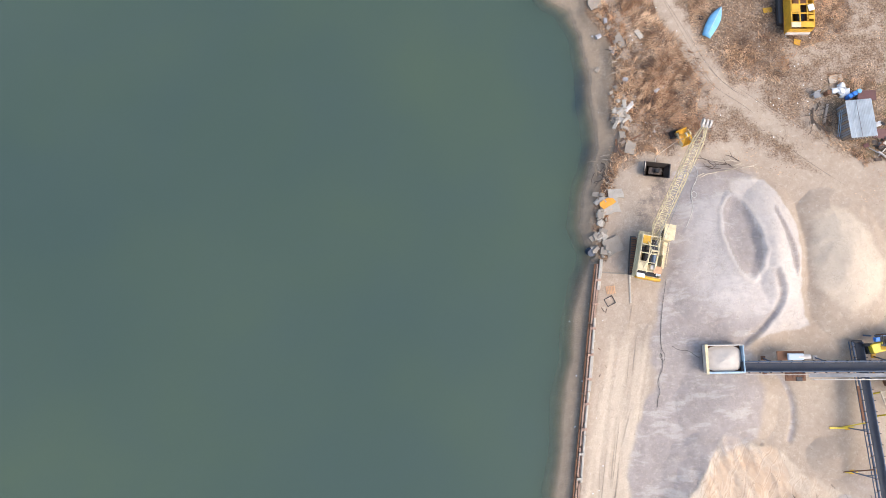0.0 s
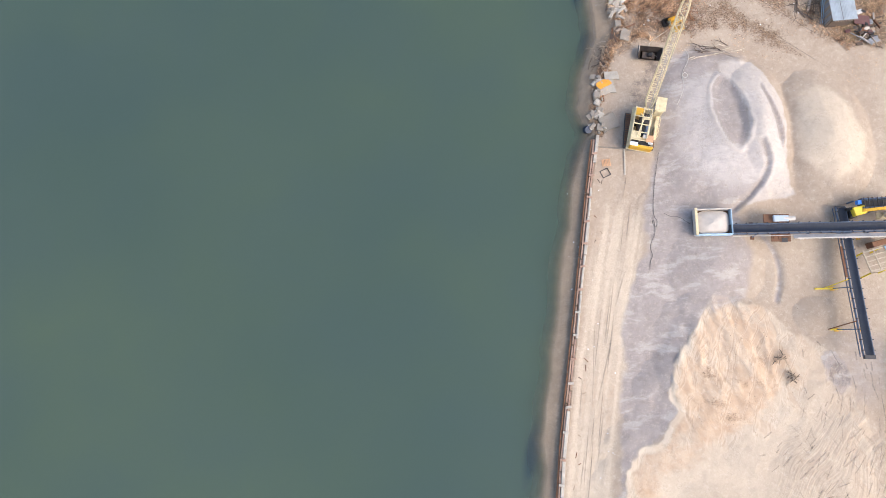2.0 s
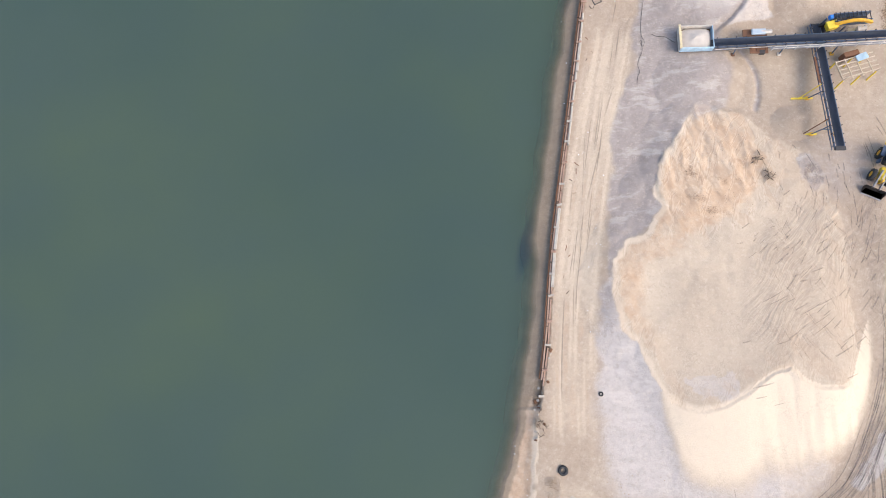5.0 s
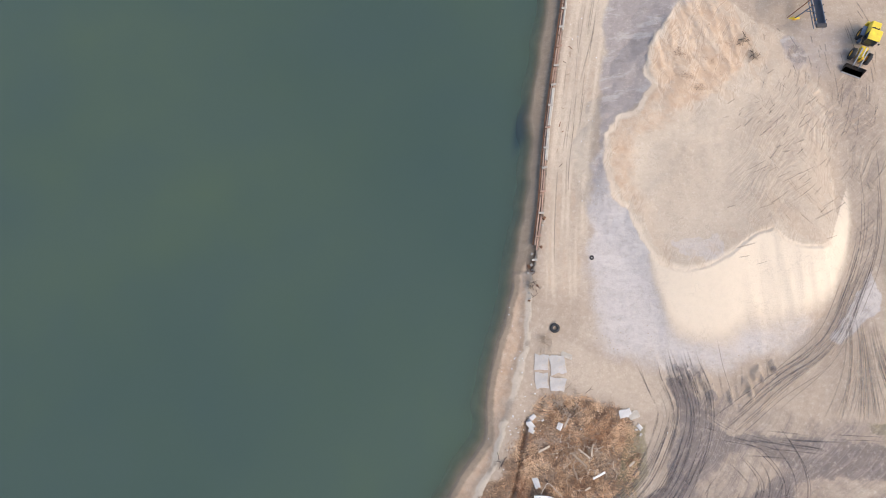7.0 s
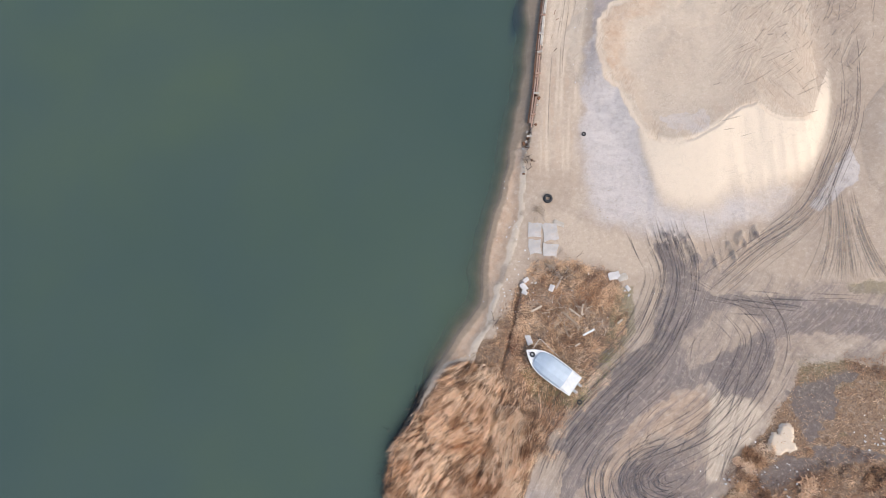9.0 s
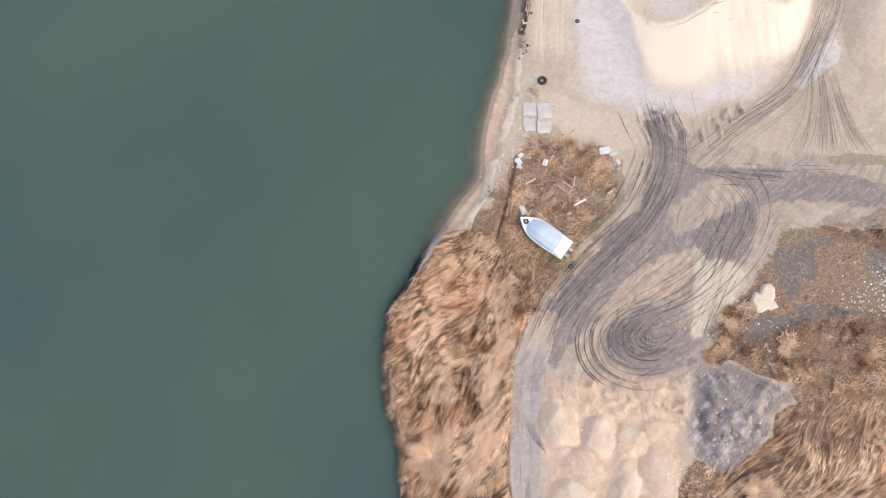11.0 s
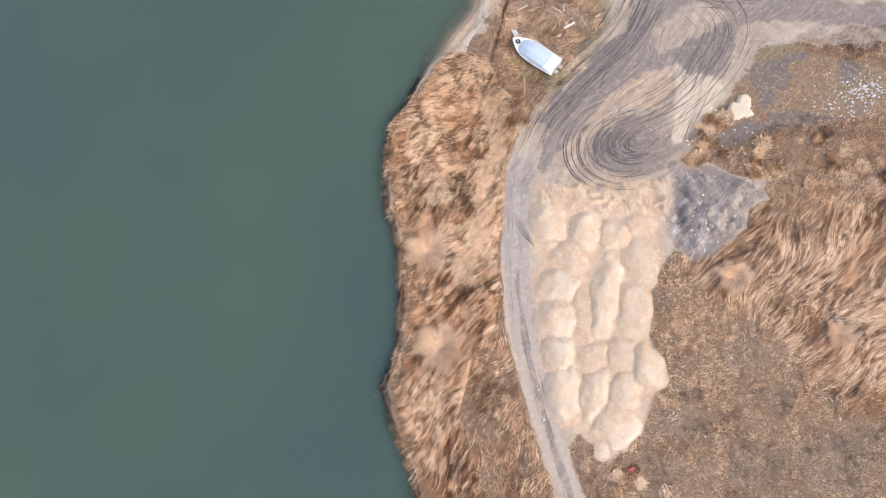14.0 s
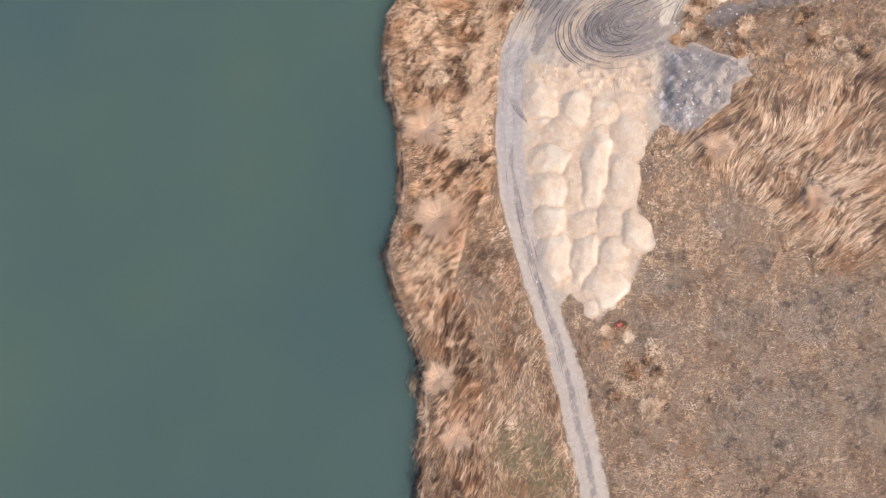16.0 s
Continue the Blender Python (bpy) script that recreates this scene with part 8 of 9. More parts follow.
# reeds along the water: tall, pale, leaning out
REEDS = [(-6.2, -25.2), (-2.4, -23.5), (1.2, -24.5), (2.5, -29), (6.2, -31.5), (5.2, -36.5), (3.9, -40), (2.8, -46), (2.4, -55), (3.0, -63.5), (-.5, -67), (-2.6, -75), (.8, -84), (2, -93), (1.0, -106), (-7.4, -106),
         (-7.2, -95), (-7.3, -89.2), (-8.8, -82.5), (-11.6, -76.3), (-13.1, -71.5), (-11.2, -65.8), (-10.9, -58.5), (-11.7, -52.1), (-13.3, -47.5), (-13.9, -40.3), (-13.6, -35), (-10.6, -29.4)]
FANS = ((-7.0, -53.6, 4.4, 2.4), (-5.0, -66.6, 4.8, 2.6), (33.0, -56.9, 3.2, 2.0), (45.2, -64.0, 2.4, 1.7), (-4.6, -88.4, 3.0, 1.8), (-2.2, -95.6, 2.8, 1.6))
DRIFT = smooth_path([(1.7, -31.5), (2.6, -36.5), (1.5, -43), (.6, -48), (-.4, -52.5), (-1.6, -57)])


def fan_room(x, y):
    """Reeds stand thin where the bare bushes spread."""
    out = np.ones(x.shape)
    for cx, cy, r0, h in FANS:
        out *= .35 + .65 * sstep(np.hypot(x - cx, y - cy) + .9 * (fbm(x, y, 1.4, 132) - .5), .55 * r0, .95 * r0)
    return out


def pale_drift(x, y):
    return 1 - sstep(np.abs(along(DRIFT, x, y)[0]) + 2.2 * (fbm(x, y, 1.8, 114) - .5), .5, 1.7)


x, y, r = scatter(REEDS, 230, 80, lambda x, y: np.clip(.22 + 3.0 * (fbm(x + .5 * y, y * .5, 1.3, 71) - .36), .1, 1) * (.35 + .65 * (clump(x, y, .5, 37) > .25)) * off_roads(x, y) * fan_room(x, y) * sstep(sample(LAND["shore"], x, y), 1.6, 2.6))
rim = 1 - sstep(sample(LAND["shore"], x, y), 1.4, 3.8)
aim = 4.1 - .6 * rim + (fbm(x, y, 6, 72) - .5) * 1.6 + (clump(x, y, .8, 7) - .5) * .3 + r.normal(0, .12, len(x))
tone = tones_along(x, y, .36, 5, 4.1 - .6 * rim + (fbm(x, y, 6, 72) - .5) * 1.6, 3.2, 1.35) + .06
edge_tone = .30 + .95 * (clump((x * .93 + y * .36) / 5, -x * .36 + y * .93, .34, 21) - .5)
tone = tone + (edge_tone - tone) * rim + .38 * pale_drift(x, y)
marsh = sstep(-y, 76, 84) * (1 - sstep(sample(LAND["shore"], x, y), 1.2, 3.2))
tone = tone - .42 * marsh
blades("reed_bed", "tall dry straw-coloured reeds along the water's edge", "reeds", x, y, r.uniform(.7, 1.5, len(x)) * (.6 + .8 * clump(x, y, .6, 31)) * (1 - .4 * marsh), r.uniform(.012, .03, len(x)), aim,
       r.uniform(.35, .95, len(x)), "reed", tone=tone, grey=.45 * marsh)
# feathery pale heads in drifts
x, y, r = scatter(REEDS, 110, 82, lambda x, y: np.maximum(.8 * sstep(fbm(x, y, 2.2, 74), .54, .66), pale_drift(x, y)) * off_roads(x, y) * fan_room(x, y) * (1 - sstep(-y, 72, 80)) * sstep(sample(LAND["shore"], x, y), 3.5, 5))
blades("reed_plumes", "pale feathery reed plumes in drifts", "reeds", x, y, r.uniform(.9, 1.5, len(x)), r.uniform(.018, .038, len(x)), 4.0 + (fbm(x, y, 5, 72) - .5) * 2.0 + r.normal(0, .5, len(x)), r.uniform(.5, 1.1, len(x)), "fluff",
       tone=.35 + .7 * clump(x, y, .4, 12))
# near-black stubble in the shallows, standing in for the reeds' shade and reflection
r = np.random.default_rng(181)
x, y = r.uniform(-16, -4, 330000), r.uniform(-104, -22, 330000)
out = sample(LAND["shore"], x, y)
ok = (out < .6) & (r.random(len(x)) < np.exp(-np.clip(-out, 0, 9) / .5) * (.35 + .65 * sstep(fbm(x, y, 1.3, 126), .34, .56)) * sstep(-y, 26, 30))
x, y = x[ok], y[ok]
blades("drowned_stubble", "reed stubble in the shallows, near-black for the reeds' shade and reflection", "reeds", x, y, np.clip(WATER_Z - sample(GZ, x, y), 0, 3) * 1.2 + r.uniform(.1, .4, len(x)), r.uniform(.03, .07, len(x)), r.uniform(0, 6.3, len(x)), r.uniform(.05, .3, len(x)), "reed_shade", .6)
ok = r.random(len(x)) < .07
x, y = x[ok] - np.abs(r.normal(0, .35, ok.sum())), y[ok]
blades("broken_reeds", "pale broken reed stems standing in the shallow water", "reeds", x, y, np.clip(WATER_Z - sample(GZ, x, y), 0, 3) * 1.1 + r.uniform(.2, .6, len(x)), r.uniform(.02, .04, len(x)), r.uniform(0, 6.3, len(x)), r.uniform(.2, .8, len(x)), "twig", .6)
# bank grass between the reeds and the road
x, y, r = scatter(THICKET, 48, 84, lambda x, y: (.25 + .75 * fbm(x, y, 2, 75)) * off_roads(x, y) * fan_room(x, y) * (1 - .45 * sstep(y, -22, -18)))
blades("bank_grass", "short matted dry grass on the bank", "grass", x, y, r.uniform(.3, .8, len(x)), r.uniform(.012, .03, len(x)), FLOW(x, y, 4, 76) + r.normal(0, .4, len(x)), r.uniform(.6, 1.2, len(x)), "hay", tone=tones(x, y, .4, 14, 1.3, 1.8))
x, y, r = scatter(THICKET, 62, 130, lambda x, y: np.clip(.15 + 3.0 * (fbm(x + .4 * y, y * .5, 2.0, 127) - .36), .03, 1) * off_roads(x, y) * fan_room(x, y) * sstep(-y, 24, 29))
blades("bank_grass", "long dry straw-coloured grass behind the reeds", "grass", x, y, r.uniform(.5, 1.2, len(x)), r.uniform(.012, .03, len(x)), 4.1 + (fbm(x, y, 5, 72) - .5) * 2.0 + r.normal(0, .25, len(x)), r.uniform(.5, 1.2, len(x)), "reed",
       tone=tones(x, y, .4, 17, 1.15, 2.6) + .3 * pale_drift(x, y) - .08)
# broken reed litter on the brushwood ground
LITTER = [(4.4, -13), (6.4, -10.8), (11, -10.2), (15.8, -12), (18, -15), (17.4, -19.6), (14.5, -22.6), (9, -22.2), (3.4, -21.6), (2.6, -16.5)]
x, y, r = scatter(LITTER, 170, 86, lambda x, y: .06 + .94 * sstep(fbm(x, y, 2.2, 77), .40, .56), 0.2)
blades("reed_litter", "brown broken reed litter and sticks", "litter", x, y, r.uniform(.2, .65, len(x)), r.uniform(.012, .028, len(x)), r.uniform(0, math.tau, len(x)), r.uniform(1.0, 1.45, len(x)), "litter", .12, tone=tones(x, y, .5, 27, strong=1.5) + .24)
STRAW = [(2.6, -19), (6, -21.5), (12, -22.8), (16, -20), (17.2, -23), (13, -28.5), (9.6, -32), (7, -36), (4.4, -33), (4.2, -27)]
x, y, r = scatter(STRAW, 70, 150, lambda x, y: (.1 + .9 * sstep(fbm(x, y, 2.2, 142), .4, .56)) * off_roads(x, y), .6)
blades("trodden_straw", "pale trodden straw round the white boat", "grass", x, y, r.uniform(.2, .6, len(x)), r.uniform(.012, .028, len(x)), FLOW(x, y, 4, 76) + r.normal(0, .6, len(x)), r.uniform(.9, 1.4, len(x)), "reed", .12, tone=tones(x, y, .45, 29, strong=1.1) + .02)
# the eastern field: combed, lying grass
COMBED = [(30, -50), (35.2, -48), (58, -43), (58, -72), (49, -74), (44, -73), (41, -69), (37, -64), (30, -60), (26, -56)]
GREYED = ((34.1, -67, 2.6, 3.2), (45.1, -64.3, 2.8, 2), (23.4, -59.8, 1.8, 1.8), (24.6, -75.6, 3.2, 2.2), (37.3, -72, 1.8, 1.8), (48, -78.2, 4, 3), (23, -82, 4, 3.2), (42.3, -80.1, 5, 3.6), (38, -93, 9, 6), (52, -90, 8, 7), (34, -80, 4, 3))
PALE = ((19.9, -87.6, 3.4, 2.4), (23.6, -99.3, 3.4, 2.2), (28.1, -98.8, 1.8, 1.4), (29.1, -70.9, 1.3, 2.4), (29.7, -78.4, 1.0, 2.2), (23.5, -86.4, 1.6, 1.2), (27.5, -91.3, 1.4, .8), (26.5, -62, 1.6, 3), (47, -43.5, 3.4, 1.0), (39.5, -43, 2, 1.2))
SWATHE = smooth_path([(37.4, -52.2), (39.4, -54.8), (43, -55.7), (47.6, -55.2)])
meadow = lambda x, y: sstep(inside(COMBED, x, y) + 5 * (fbm(x, y, 5, 133) - .5), -2.0, 4.5)


def comb(x, y):
    """The way the lying grass points."""
    return .65 + 2.6 * (fbm(x, y, 9, 81, 2) - .5) + .9 * (fbm(x, y, 3, 134, 2) - .5)


def field_tone(x, y, seed):
    m = meadow(x, y)
    lying, low = tones_along(x, y, .28, seed, comb(x, y), 4.5, 1.2), tones(x, y, .42, seed + 2, 1.2, 1.6, 1.15)
    dark = 1 - sstep(np.abs(along(SWATHE, x, y)[0] + .5) + .8 * (fbm(x, y, 1.5, 135) - .5), .3, 1.2)
    return low + (lying - low) * m + .34 * blots(x, y, PALE) - .3 * dark * m + .05 * (1 - m) - .07 * m * sstep(x, 36, 50)


x, y, r = scatter(FIELD, 108, 88, lambda x, y: np.clip(.25 + 2.6 * (fbm(x, y, 1.6, 78) - .36), .08, 1) * (.3 + .7 * (clump(x, y, .55, 38) > .28)) * off_roads(x, y) * bare(x, y) * (x < 59))
m = meadow(x, y)
blades("field_grass", "long dry grass combed flat by the wind", "grass", x, y, r.uniform(.3, .7, len(x)) * (.55 + .9 * clump(x, y, .7, 33)) * (.75 + .5 * m), r.uniform(.012, .03, len(x)),
       comb(x, y) + (clump(x, y, .8, 34) - .5) * (1 - m) * 2.4 + r.normal(0, .25, len(x)) * (1.8 - .8 * m), r.uniform(.6, 1.2, len(x)), "hay", tone=field_tone(x, y, 22), grey=np.clip(blots(x, y, GREYED) + .2 * sstep(-y, 72, 80) * sstep(x, 27, 33), 0, 1))
x, y, r = scatter(COMBED, 44, 89, lambda x, y: (.2 + .8 * sstep(fbm(x, y, 4, 91), .36, .55)) * off_roads(x, y) * bare(x, y) * (inside(FIELD, x, y) > 0) * meadow(x, y) * (x < 59))
blades("field_grass", "long dry grass combed into swathes by the wind", "grass", x, y, r.uniform(.9, 1.7, len(x)), r.uniform(.012, .026, len(x)), comb(x, y) + r.normal(0, .12, len(x)), r.uniform(.9, 1.3, len(x)), "reed",
       tone=field_tone(x, y, 22) - .06, grey=blots(x, y, GREYED))
SEEDED = [(36.4, -55.5), (42.3, -56.0), (45.6, -60.0), (53.2, -56.1), (56, -62), (52.2, -70), (49.9, -73.1), (44.2, -73.8), (41.0, -70.1), (36.6, -62.3)]
x, y, r = scatter(SEEDED, 5, 97, lambda x, y: .15 + .85 * sstep(fbm(x, y, 5, 93), .4, .6))
blades("seed_heads", "tiny pale seed heads speckling the field", "grass", x, y, r.uniform(.6, .9, len(x)), r.uniform(.05, .085, len(x)), r.uniform(0, math.tau, len(x)), r.uniform(.2, .5, len(x)), "fluff", 1.2, tone=np.full(len(x), .8))
x, y, r = scatter([(21, -52), (26, -54), (30, -60), (26, -66), (25, -76), (22, -72), (24, -64), (22.5, -58)], 4, 98, lambda x, y: .2 + .8 * sstep(fbm(x, y, 2, 93), .42, .6) * off_roads(x, y))
blades("seed_heads", "tiny pale seed heads beside the dumped sand", "grass", x, y, r.uniform(.5, .8, len(x)), r.uniform(.04, .075, len(x)), r.uniform(0, math.tau, len(x)), r.uniform(.2, .5, len(x)), "fluff", 1.2, tone=np.full(len(x), .75))
x, y, r = scatter(FIELD, 30, 90, lambda x, y: np.maximum(blots(x, y, PALE), .12 * sstep(fbm(x, y, 3, 83), .56, .68)) * off_roads(x, y) * bare(x, y) * (x < 59))
blades("field_plumes", "pale withered seed heads in patches over the field", "grass", x, y, r.uniform(.3, .6, len(x)), r.uniform(.016, .034, len(x)), r.uniform(0, math.tau, len(x)), r.uniform(.4, 1.1, len(x)), "fluff", tone=.3 + .7 * clump(x, y, .45, 13))
x, y, r = scatter(FIELD, 22, 92, lambda x, y: sstep(fbm(x, y, 3.5, 85), .5, .62) * off_roads(x, y) * (.3 + .7 * bare(x, y)) * (x < 59) * (1 - .6 * meadow(x, y)))
blades("field_weeds", "brown withered weeds among the field grass", "weeds", x, y, r.uniform(.3, .7, len(x)), r.uniform(.012, .024, len(x)), r.uniform(0, math.tau, len(x)), r.uniform(.3, 1.2, len(x)), "litter", tone=tones(x, y, .5, 25, strong=1.2) - .15, grey=.5 * blots(x, y, GREYED))
RUST = [[(44, -22), (58, -21), (58, -29), (50, -26.5), (45, -25)], [(40, -50), (57, -48), (57, -74), (46, -76), (42, -64)], [(28.6, -37), (33.5, -34), (36, -38), (33, -41.5), (29.5, -41)], [(2.6, -15), (4.8, -17), (3.6, -23), (1.8, -22)]]
for k, poly in enumerate(RUST):
    x, y, r = scatter(poly, (30, 16, 40, 60)[k], 140 + 3 * k, lambda x, y: sstep(fbm(x, y, 3, 99), .42, .58))
    blades("rusty_weeds", "rust-brown withered weeds in patches", "weeds", x, y, r.uniform(.3, .8, len(x)), r.uniform(.016, .035, len(x)), r.uniform(0, math.tau, len(x)), r.uniform(.4, 1.2, len(x)), "rust_weed")
WEEDY = [(28.6, -36.5), (33, -34.8), (38.5, -36), (44, -34), (50, -35.5), (57, -33.5), (57, -41), (47, -43), (40, -41.5), (36, -43), (31, -42)]
x, y, r = scatter(WEEDY, 34, 160, lambda x, y: .1 + .9 * sstep(fbm(x, y, 2.4, 147), .42, .58))
blades("dark_weeds", "dark brown withered weeds on the ash ground", "weeds", x, y, r.uniform(.3, .8, len(x)), r.uniform(.015, .035, len(x)), r.uniform(0, math.tau, len(x)), r.uniform(.4, 1.2, len(x)), "rust_weed", tone=tones(x, y, .6, 31, strong=1.3) - .12, grey=.5 * clump(x, y, 1.6, 36))
for k, poly in enumerate(NORTH_GRASS):
    x, y, r = scatter(poly, (110, 80, 70)[k], 94 + 3 * k, lambda x, y: .15 + .85 * sstep(fbm(x, y, 2.6, 87), .38, .6))
    blades("yard_grass", "short dry tufted grass in the northern yard" if k < 2 else "sparse dry grass round the shed", "grass", x, y, r.uniform(.3, .75, len(x)), r.uniform(.018, .04, len(x)),
           FLOW(x, y, 5, 88) + r.normal(0, .5, len(x)), r.uniform(.5, 1.2, len(x)), "hay")
# brown brush on the northern bank
BRUSH = [(16.2, 73), (17.6, 76.5), (18.2, 80), (20.8, 83), (20.6, 86), (22.0, 89), (21.6, 95), (22, 99), (19.6, 104), (17, 104), (19, 99), (19.6, 94), (18.9, 89), (19.6, 85), (17.4, 80.5), (15.7, 76)]
x, y, r = scatter(BRUSH, 90, 120, lambda x, y: .2 + .8 * sstep(fbm(x, y, 1.8, 115), .4, .55))
blades("bank_brush", "tangled brown brush and rubbish on the eroded bank", "brush", x, y, r.uniform(.3, .9, len(x)), r.uniform(.02, .05, len(x)), r.uniform(0, math.tau, len(x)), r.uniform(.6, 1.4, len(x)), "litter", .15)
x, y, r = scatter([(20.5, 82), (30, 82), (34, 90), (27, 99), (22, 102), (21.5, 90)], 26, 122, lambda x, y: sstep(fbm(x, y, 3, 116), .42, .58))
blades("rusty_weeds", "rust-brown withered grass in the northern yard", "weeds", x, y, r.uniform(.3, .8, len(x)), r.uniform(.025, .05, len(x)), FLOW(x, y, 5, 88) + r.normal(0, .5, len(x)), r.uniform(.5, 1.2, len(x)), "rust_weed")
x, y, r = scatter([(17, 79), (26, 81), (34, 80), (44, 77), (56, 72), (56, 108), (20, 108), (20, 90)], 12, 124, lambda x, y: sstep(fbm(x, y, 4, 117), .4, .6) * (1 - .7 * (1 - sstep(np.abs(along(NORTH_PATH, x, y)[0]), .8, 2.2))))
blades("thin_grass", "thin trampled dry grass on bare earth", "grass", x, y, r.uniform(.15, .4, len(x)), r.uniform(.02, .04, len(x)), r.uniform(0, math.tau, len(x)), r.uniform(.8, 1.4, len(x)), "litter", .15)
# fresh green tufts round the white boat and the track
GREEN = [(3.8, -24.6), (6.5, -27.4), (9.4, -29.9), (12.6, -28), (15.5, -24.2), (18.6, -17.5), (18.3, -14.5), (16, -21.5), (12, -25.2), (8.6, -29), (5.8, -26.2), (4.4, -23.5)]
x, y, r = scatter(GREEN, 50, 104, lambda x, y: off_roads(x, y) * sstep(fbm(x, y, 2.2, 121), .38, .6) * (1 - .6 * sstep(y, -23, -19)), .5)
blades("green_grass", "sparse green grass around the boat", "grass", x, y, r.uniform(.15, .4, len(x)), r.uniform(.02, .04, len(x)), r.uniform(0, math.tau, len(x)), r.uniform(.4, 1.2, len(x)), "grass")
GREEN2 = [(2, -95), (8, -93), (12.3, -97), (13.5, -106), (1, -106)]
x, y, r = scatter(GREEN2, 30, 106, lambda x, y: off_roads(x, y))
blades("green_grass", "sparse green grass beside the track", "grass", x, y, r.uniform(.15, .4, len(x)), r.uniform(.02, .04, len(x)), r.uniform(0, math.tau, len(x)), r.uniform(.4, 1.2, len(x)), "grass")


def bush(x, y, r0, h, seed, mat="twig", n=2000):
    """A leafless bush: stems from one stool, forking into fine twigs."""
    rng = np.random.default_rng(seed)
    b = thing("bush", "leafless grey-brown bush with fine radiating twigs", "bush", (x, y, ground_z(x, y) - .05), 0, "bare bushes")
    bm = bmesh.new()
    tips = []
    for k in range(16):
        a, l = rng.uniform(0, math.tau), rng.uniform(.35, .6)
        e = Vector((math.cos(a) * r0 * l, math.sin(a) * r0 * l, h * rng.uniform(.45, .65)))
        add_rod(bm, (math.cos(a) * .08, math.sin(a) * .08, 0), e, .028, .014, 5)
        tips.append((a, e))
    part("stems", bm, "driftwood", b)
    co, faces = [], []
    for k in range(n):
        a = rng.uniform(0, math.tau)
        a0 = a + rng.normal(0, .25)
        wide = .8 + .2 * math.sin(2 * a + seed) * math.sin(5 * a + 2 * seed)
        d0, d1 = r0 * wide * rng.uniform(.0, .5), r0 * wide * rng.uniform(.5, 1.15)
        p = Vector((math.cos(a0) * d0, math.sin(a0) * d0, h * (.15 + .9 * d0 / r0) + rng.uniform(0, .3)))
        t = Vector((math.cos(a) * d1, math.sin(a) * d1, h * rng.uniform(.55, 1.0)))
        w = .018 + .016 * rng.random()
        q = Vector((-math.sin(a), math.cos(a), .2)) * w
        i = len(co)
        co += [tuple(p - q), tuple(p + q), tuple(t)]
        faces.append((i, i + 1, i + 2))
    me = bpy.data.meshes.new("crown")
    me.from_pydata(co, [], faces)
    me.attributes.new("tone", "FLOAT_VECTOR", "POINT").data.foreach_set("vector", np.tile([.55, 0, 0], (len(co), 1)).ravel().astype(np.float32))
    me.materials.append(M[mat])
    ob = new("crown", me)
    ob.parent = b
    return b


for k, (x, y, r0, h) in enumerate(FANS):
    bush(x, y, r0 * .92, h * .7, 600 + k, n=2600 if r0 > 4 else 1600)


def shrub(x, y, r0, h, seed):
    """A low tangle of pale withered stems."""
    rng = np.random.default_rng(seed)
    n = 420
    a, d = rng.uniform(0, math.tau, n), r0 * np.sqrt(rng.random(n))
    ob = blades("withered_shrub", "low withered shrub with pale curled leaves", "shrub", x + np.cos(a) * d, y + np.sin(a) * d, rng.uniform(.4, 1, n) * h, rng.uniform(.03, .07, n), rng.uniform(0, math.tau, n), rng.uniform(.2, 1.1, n), "fluff" if seed % 2 else "litter")
    return tagged(ob, group="withered shrubs")


rng = random.Random(31)
for k in range(46):
    zone = k % 3
    x, y = ((rng.uniform(28.5, 34.5), rng.uniform(-41.5, -34.5)), (rng.uniform(16.8, 25), rng.uniform(-93, -80.5)), (rng.uniform(36, 54), rng.uniform(-45, -36)))[zone]
    if off_roads(np.array([x]), np.array([y]))[0] > 0:
        shrub(x, y, rng.uniform(.5, 1.3), rng.uniform(.5, 1.0), 700 + k)


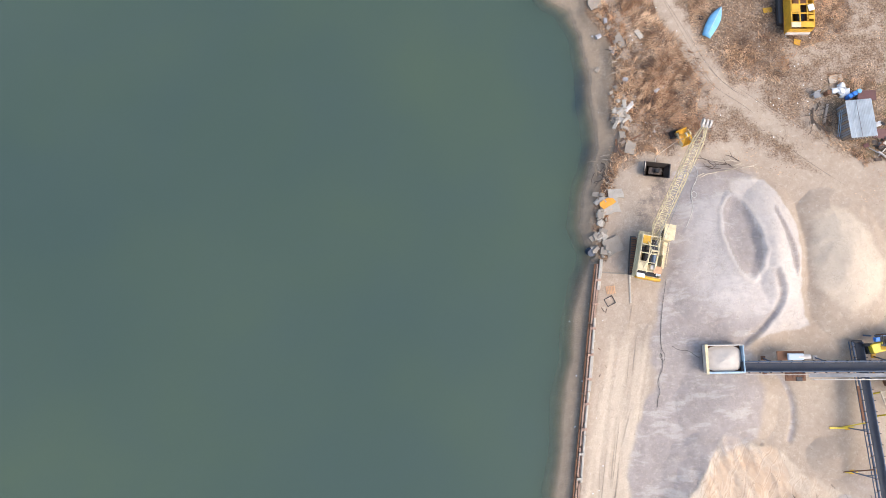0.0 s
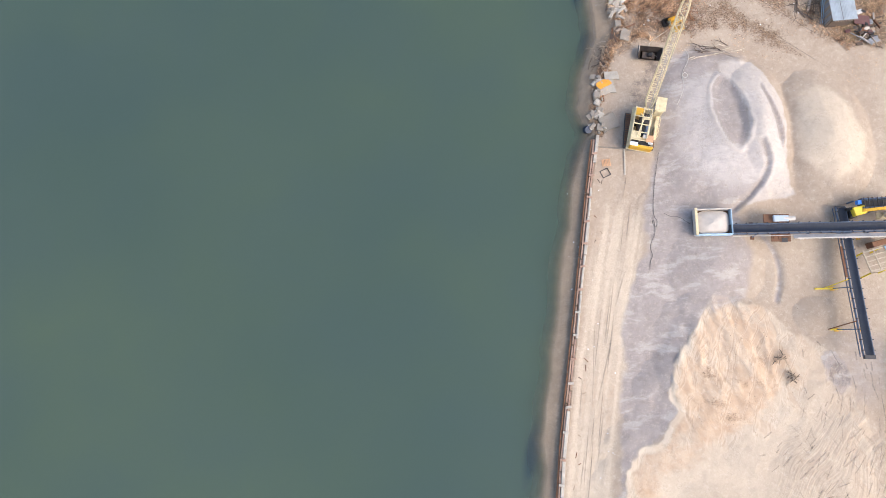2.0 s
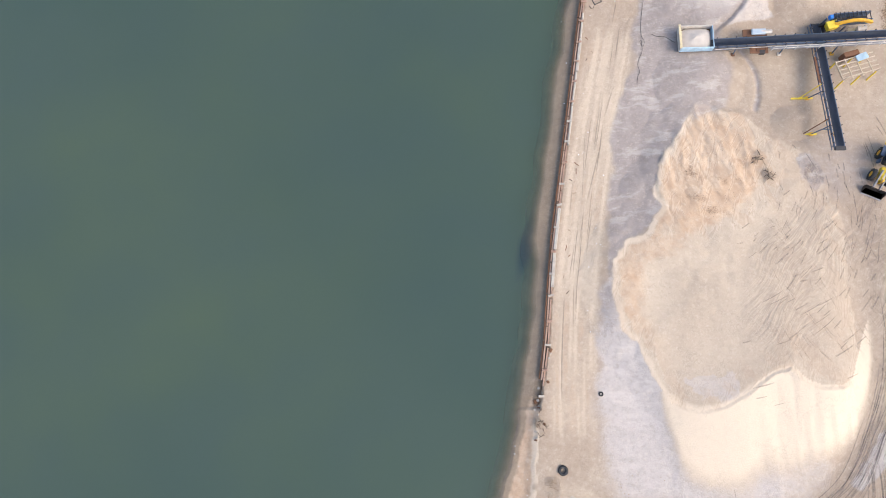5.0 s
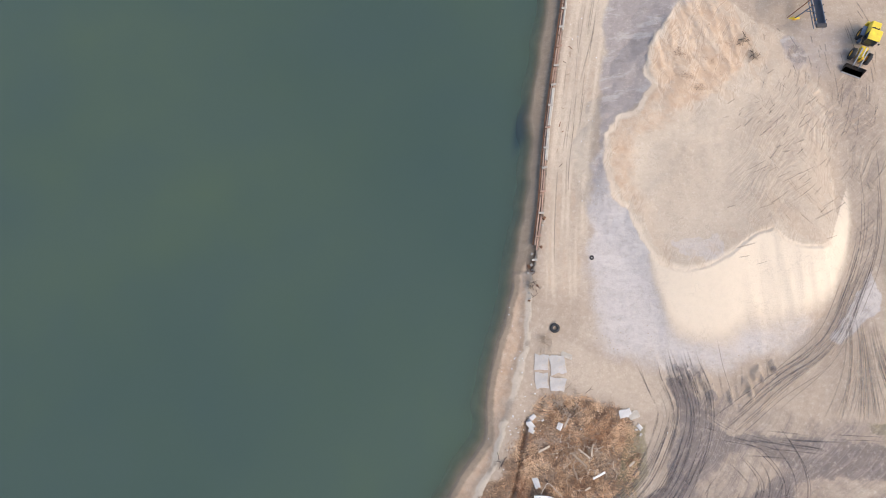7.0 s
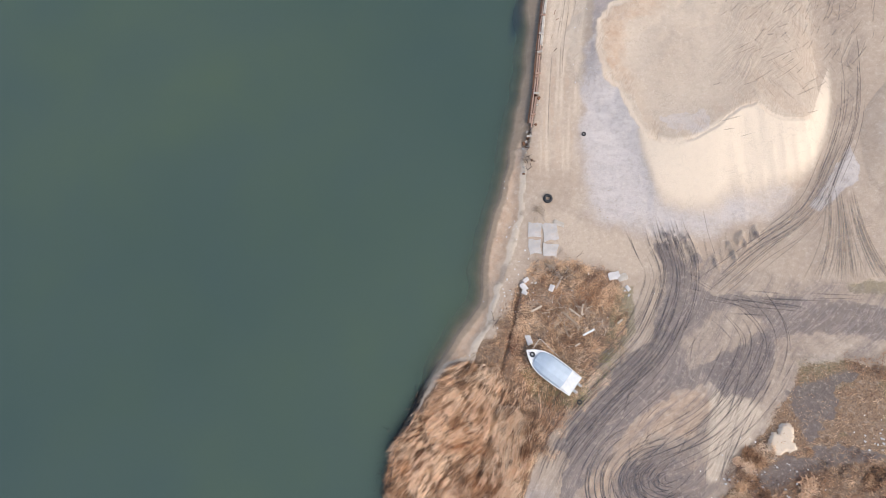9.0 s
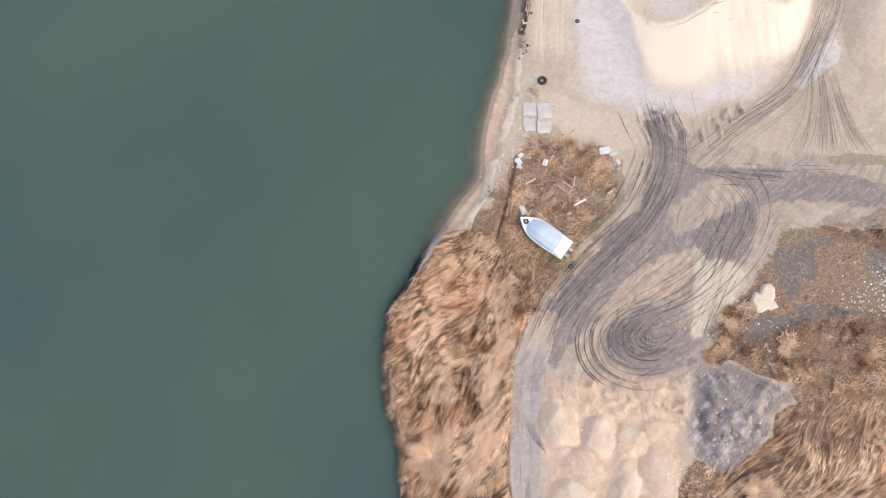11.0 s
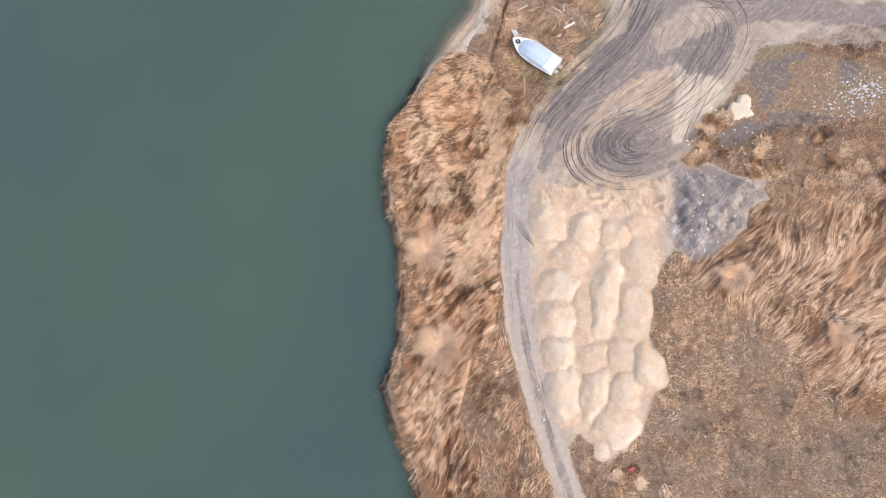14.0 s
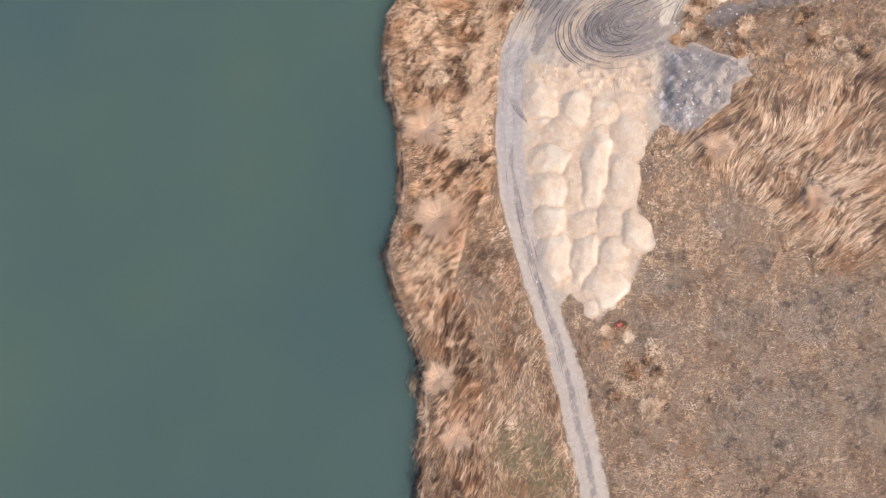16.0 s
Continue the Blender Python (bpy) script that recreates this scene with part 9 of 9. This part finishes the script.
def specks(name, label, category, spots, size, material, seed):
    """Many small lumps too small to pick apart, in one mesh."""
    rng = np.random.default_rng(seed)
    co, faces = [], []
    for x, y in spots:
        r = size * rng.uniform(.5, 1.5)
        z = ground_z(x, y) - .02
        a = rng.uniform(0, math.tau)
        ring = [(x + r * rng.uniform(.6, 1.2) * math.cos(a + k * 1.257), y + r * rng.uniform(.6, 1.2) * math.sin(a + k * 1.257), z) for k in range(5)]
        i = len(co)
        co += ring + [(x + rng.normal(0, .2) * r, y + rng.normal(0, .2) * r, z + r * rng.uniform(.5, .9))]
        faces += [(i + k, i + (k + 1) % 5, i + 5) for k in range(5)]
    me = bpy.data.meshes.new(name)
    me.from_pydata(co, [], faces)
    me.materials.append(M[material])
    return tagged(new(name, me), label, category, kind="stuff")


rng = random.Random(91)
spots = []
for cx, cy, sx, sy, n in ((43.2, 60.2, 1.8, 1.6, 26), (40.6, 47, 2.5, 4, 34), (40.2, 44, .7, 1.6, 14), (49, 61, 3, 4, 60), (29.5, 33.4, 3, 2, 60), (34, -7.5, 4, 1.2, 40), (16, -3, 3.5, 1.6, 50), (33, 41.5, 2, 1.2, 20), (20, 82, 2, 3, 30), (15, 52, 2.5, 8, 40), (48, 47, 3, 4, 40)):
    spots += [(rng.gauss(cx, sx), rng.gauss(cy, sy)) for _ in range(n)]
specks("soil_clods", "dark crumbs of soil scattered over the sand", "clods", spots, .075, "wood", 1)
spots = []
for cx, cy, sx, sy, n in ((10, -17, 5, 4, 40), (26, 92, 5, 6, 50), (44, 90, 6, 6, 30), (13.8, 45, 1.2, 14, 30), (3.0, -8, 1.0, 6, 30), (50, -30, 2.5, 2, 50), (32, -38, 3, 2.5, 60), (40, -70, 9, 14, 70), (0, -50, 5, 20, 40), (9, -73, 1.5, 2, 12), (30, -50, 3, 3, 40)):
    spots += [(rng.gauss(cx, sx), rng.gauss(cy, sy)) for _ in range(n)]
specks("white_litter", "small white scraps and pebbles scattered about", "litter", spots, .10, "white_bag", 2)
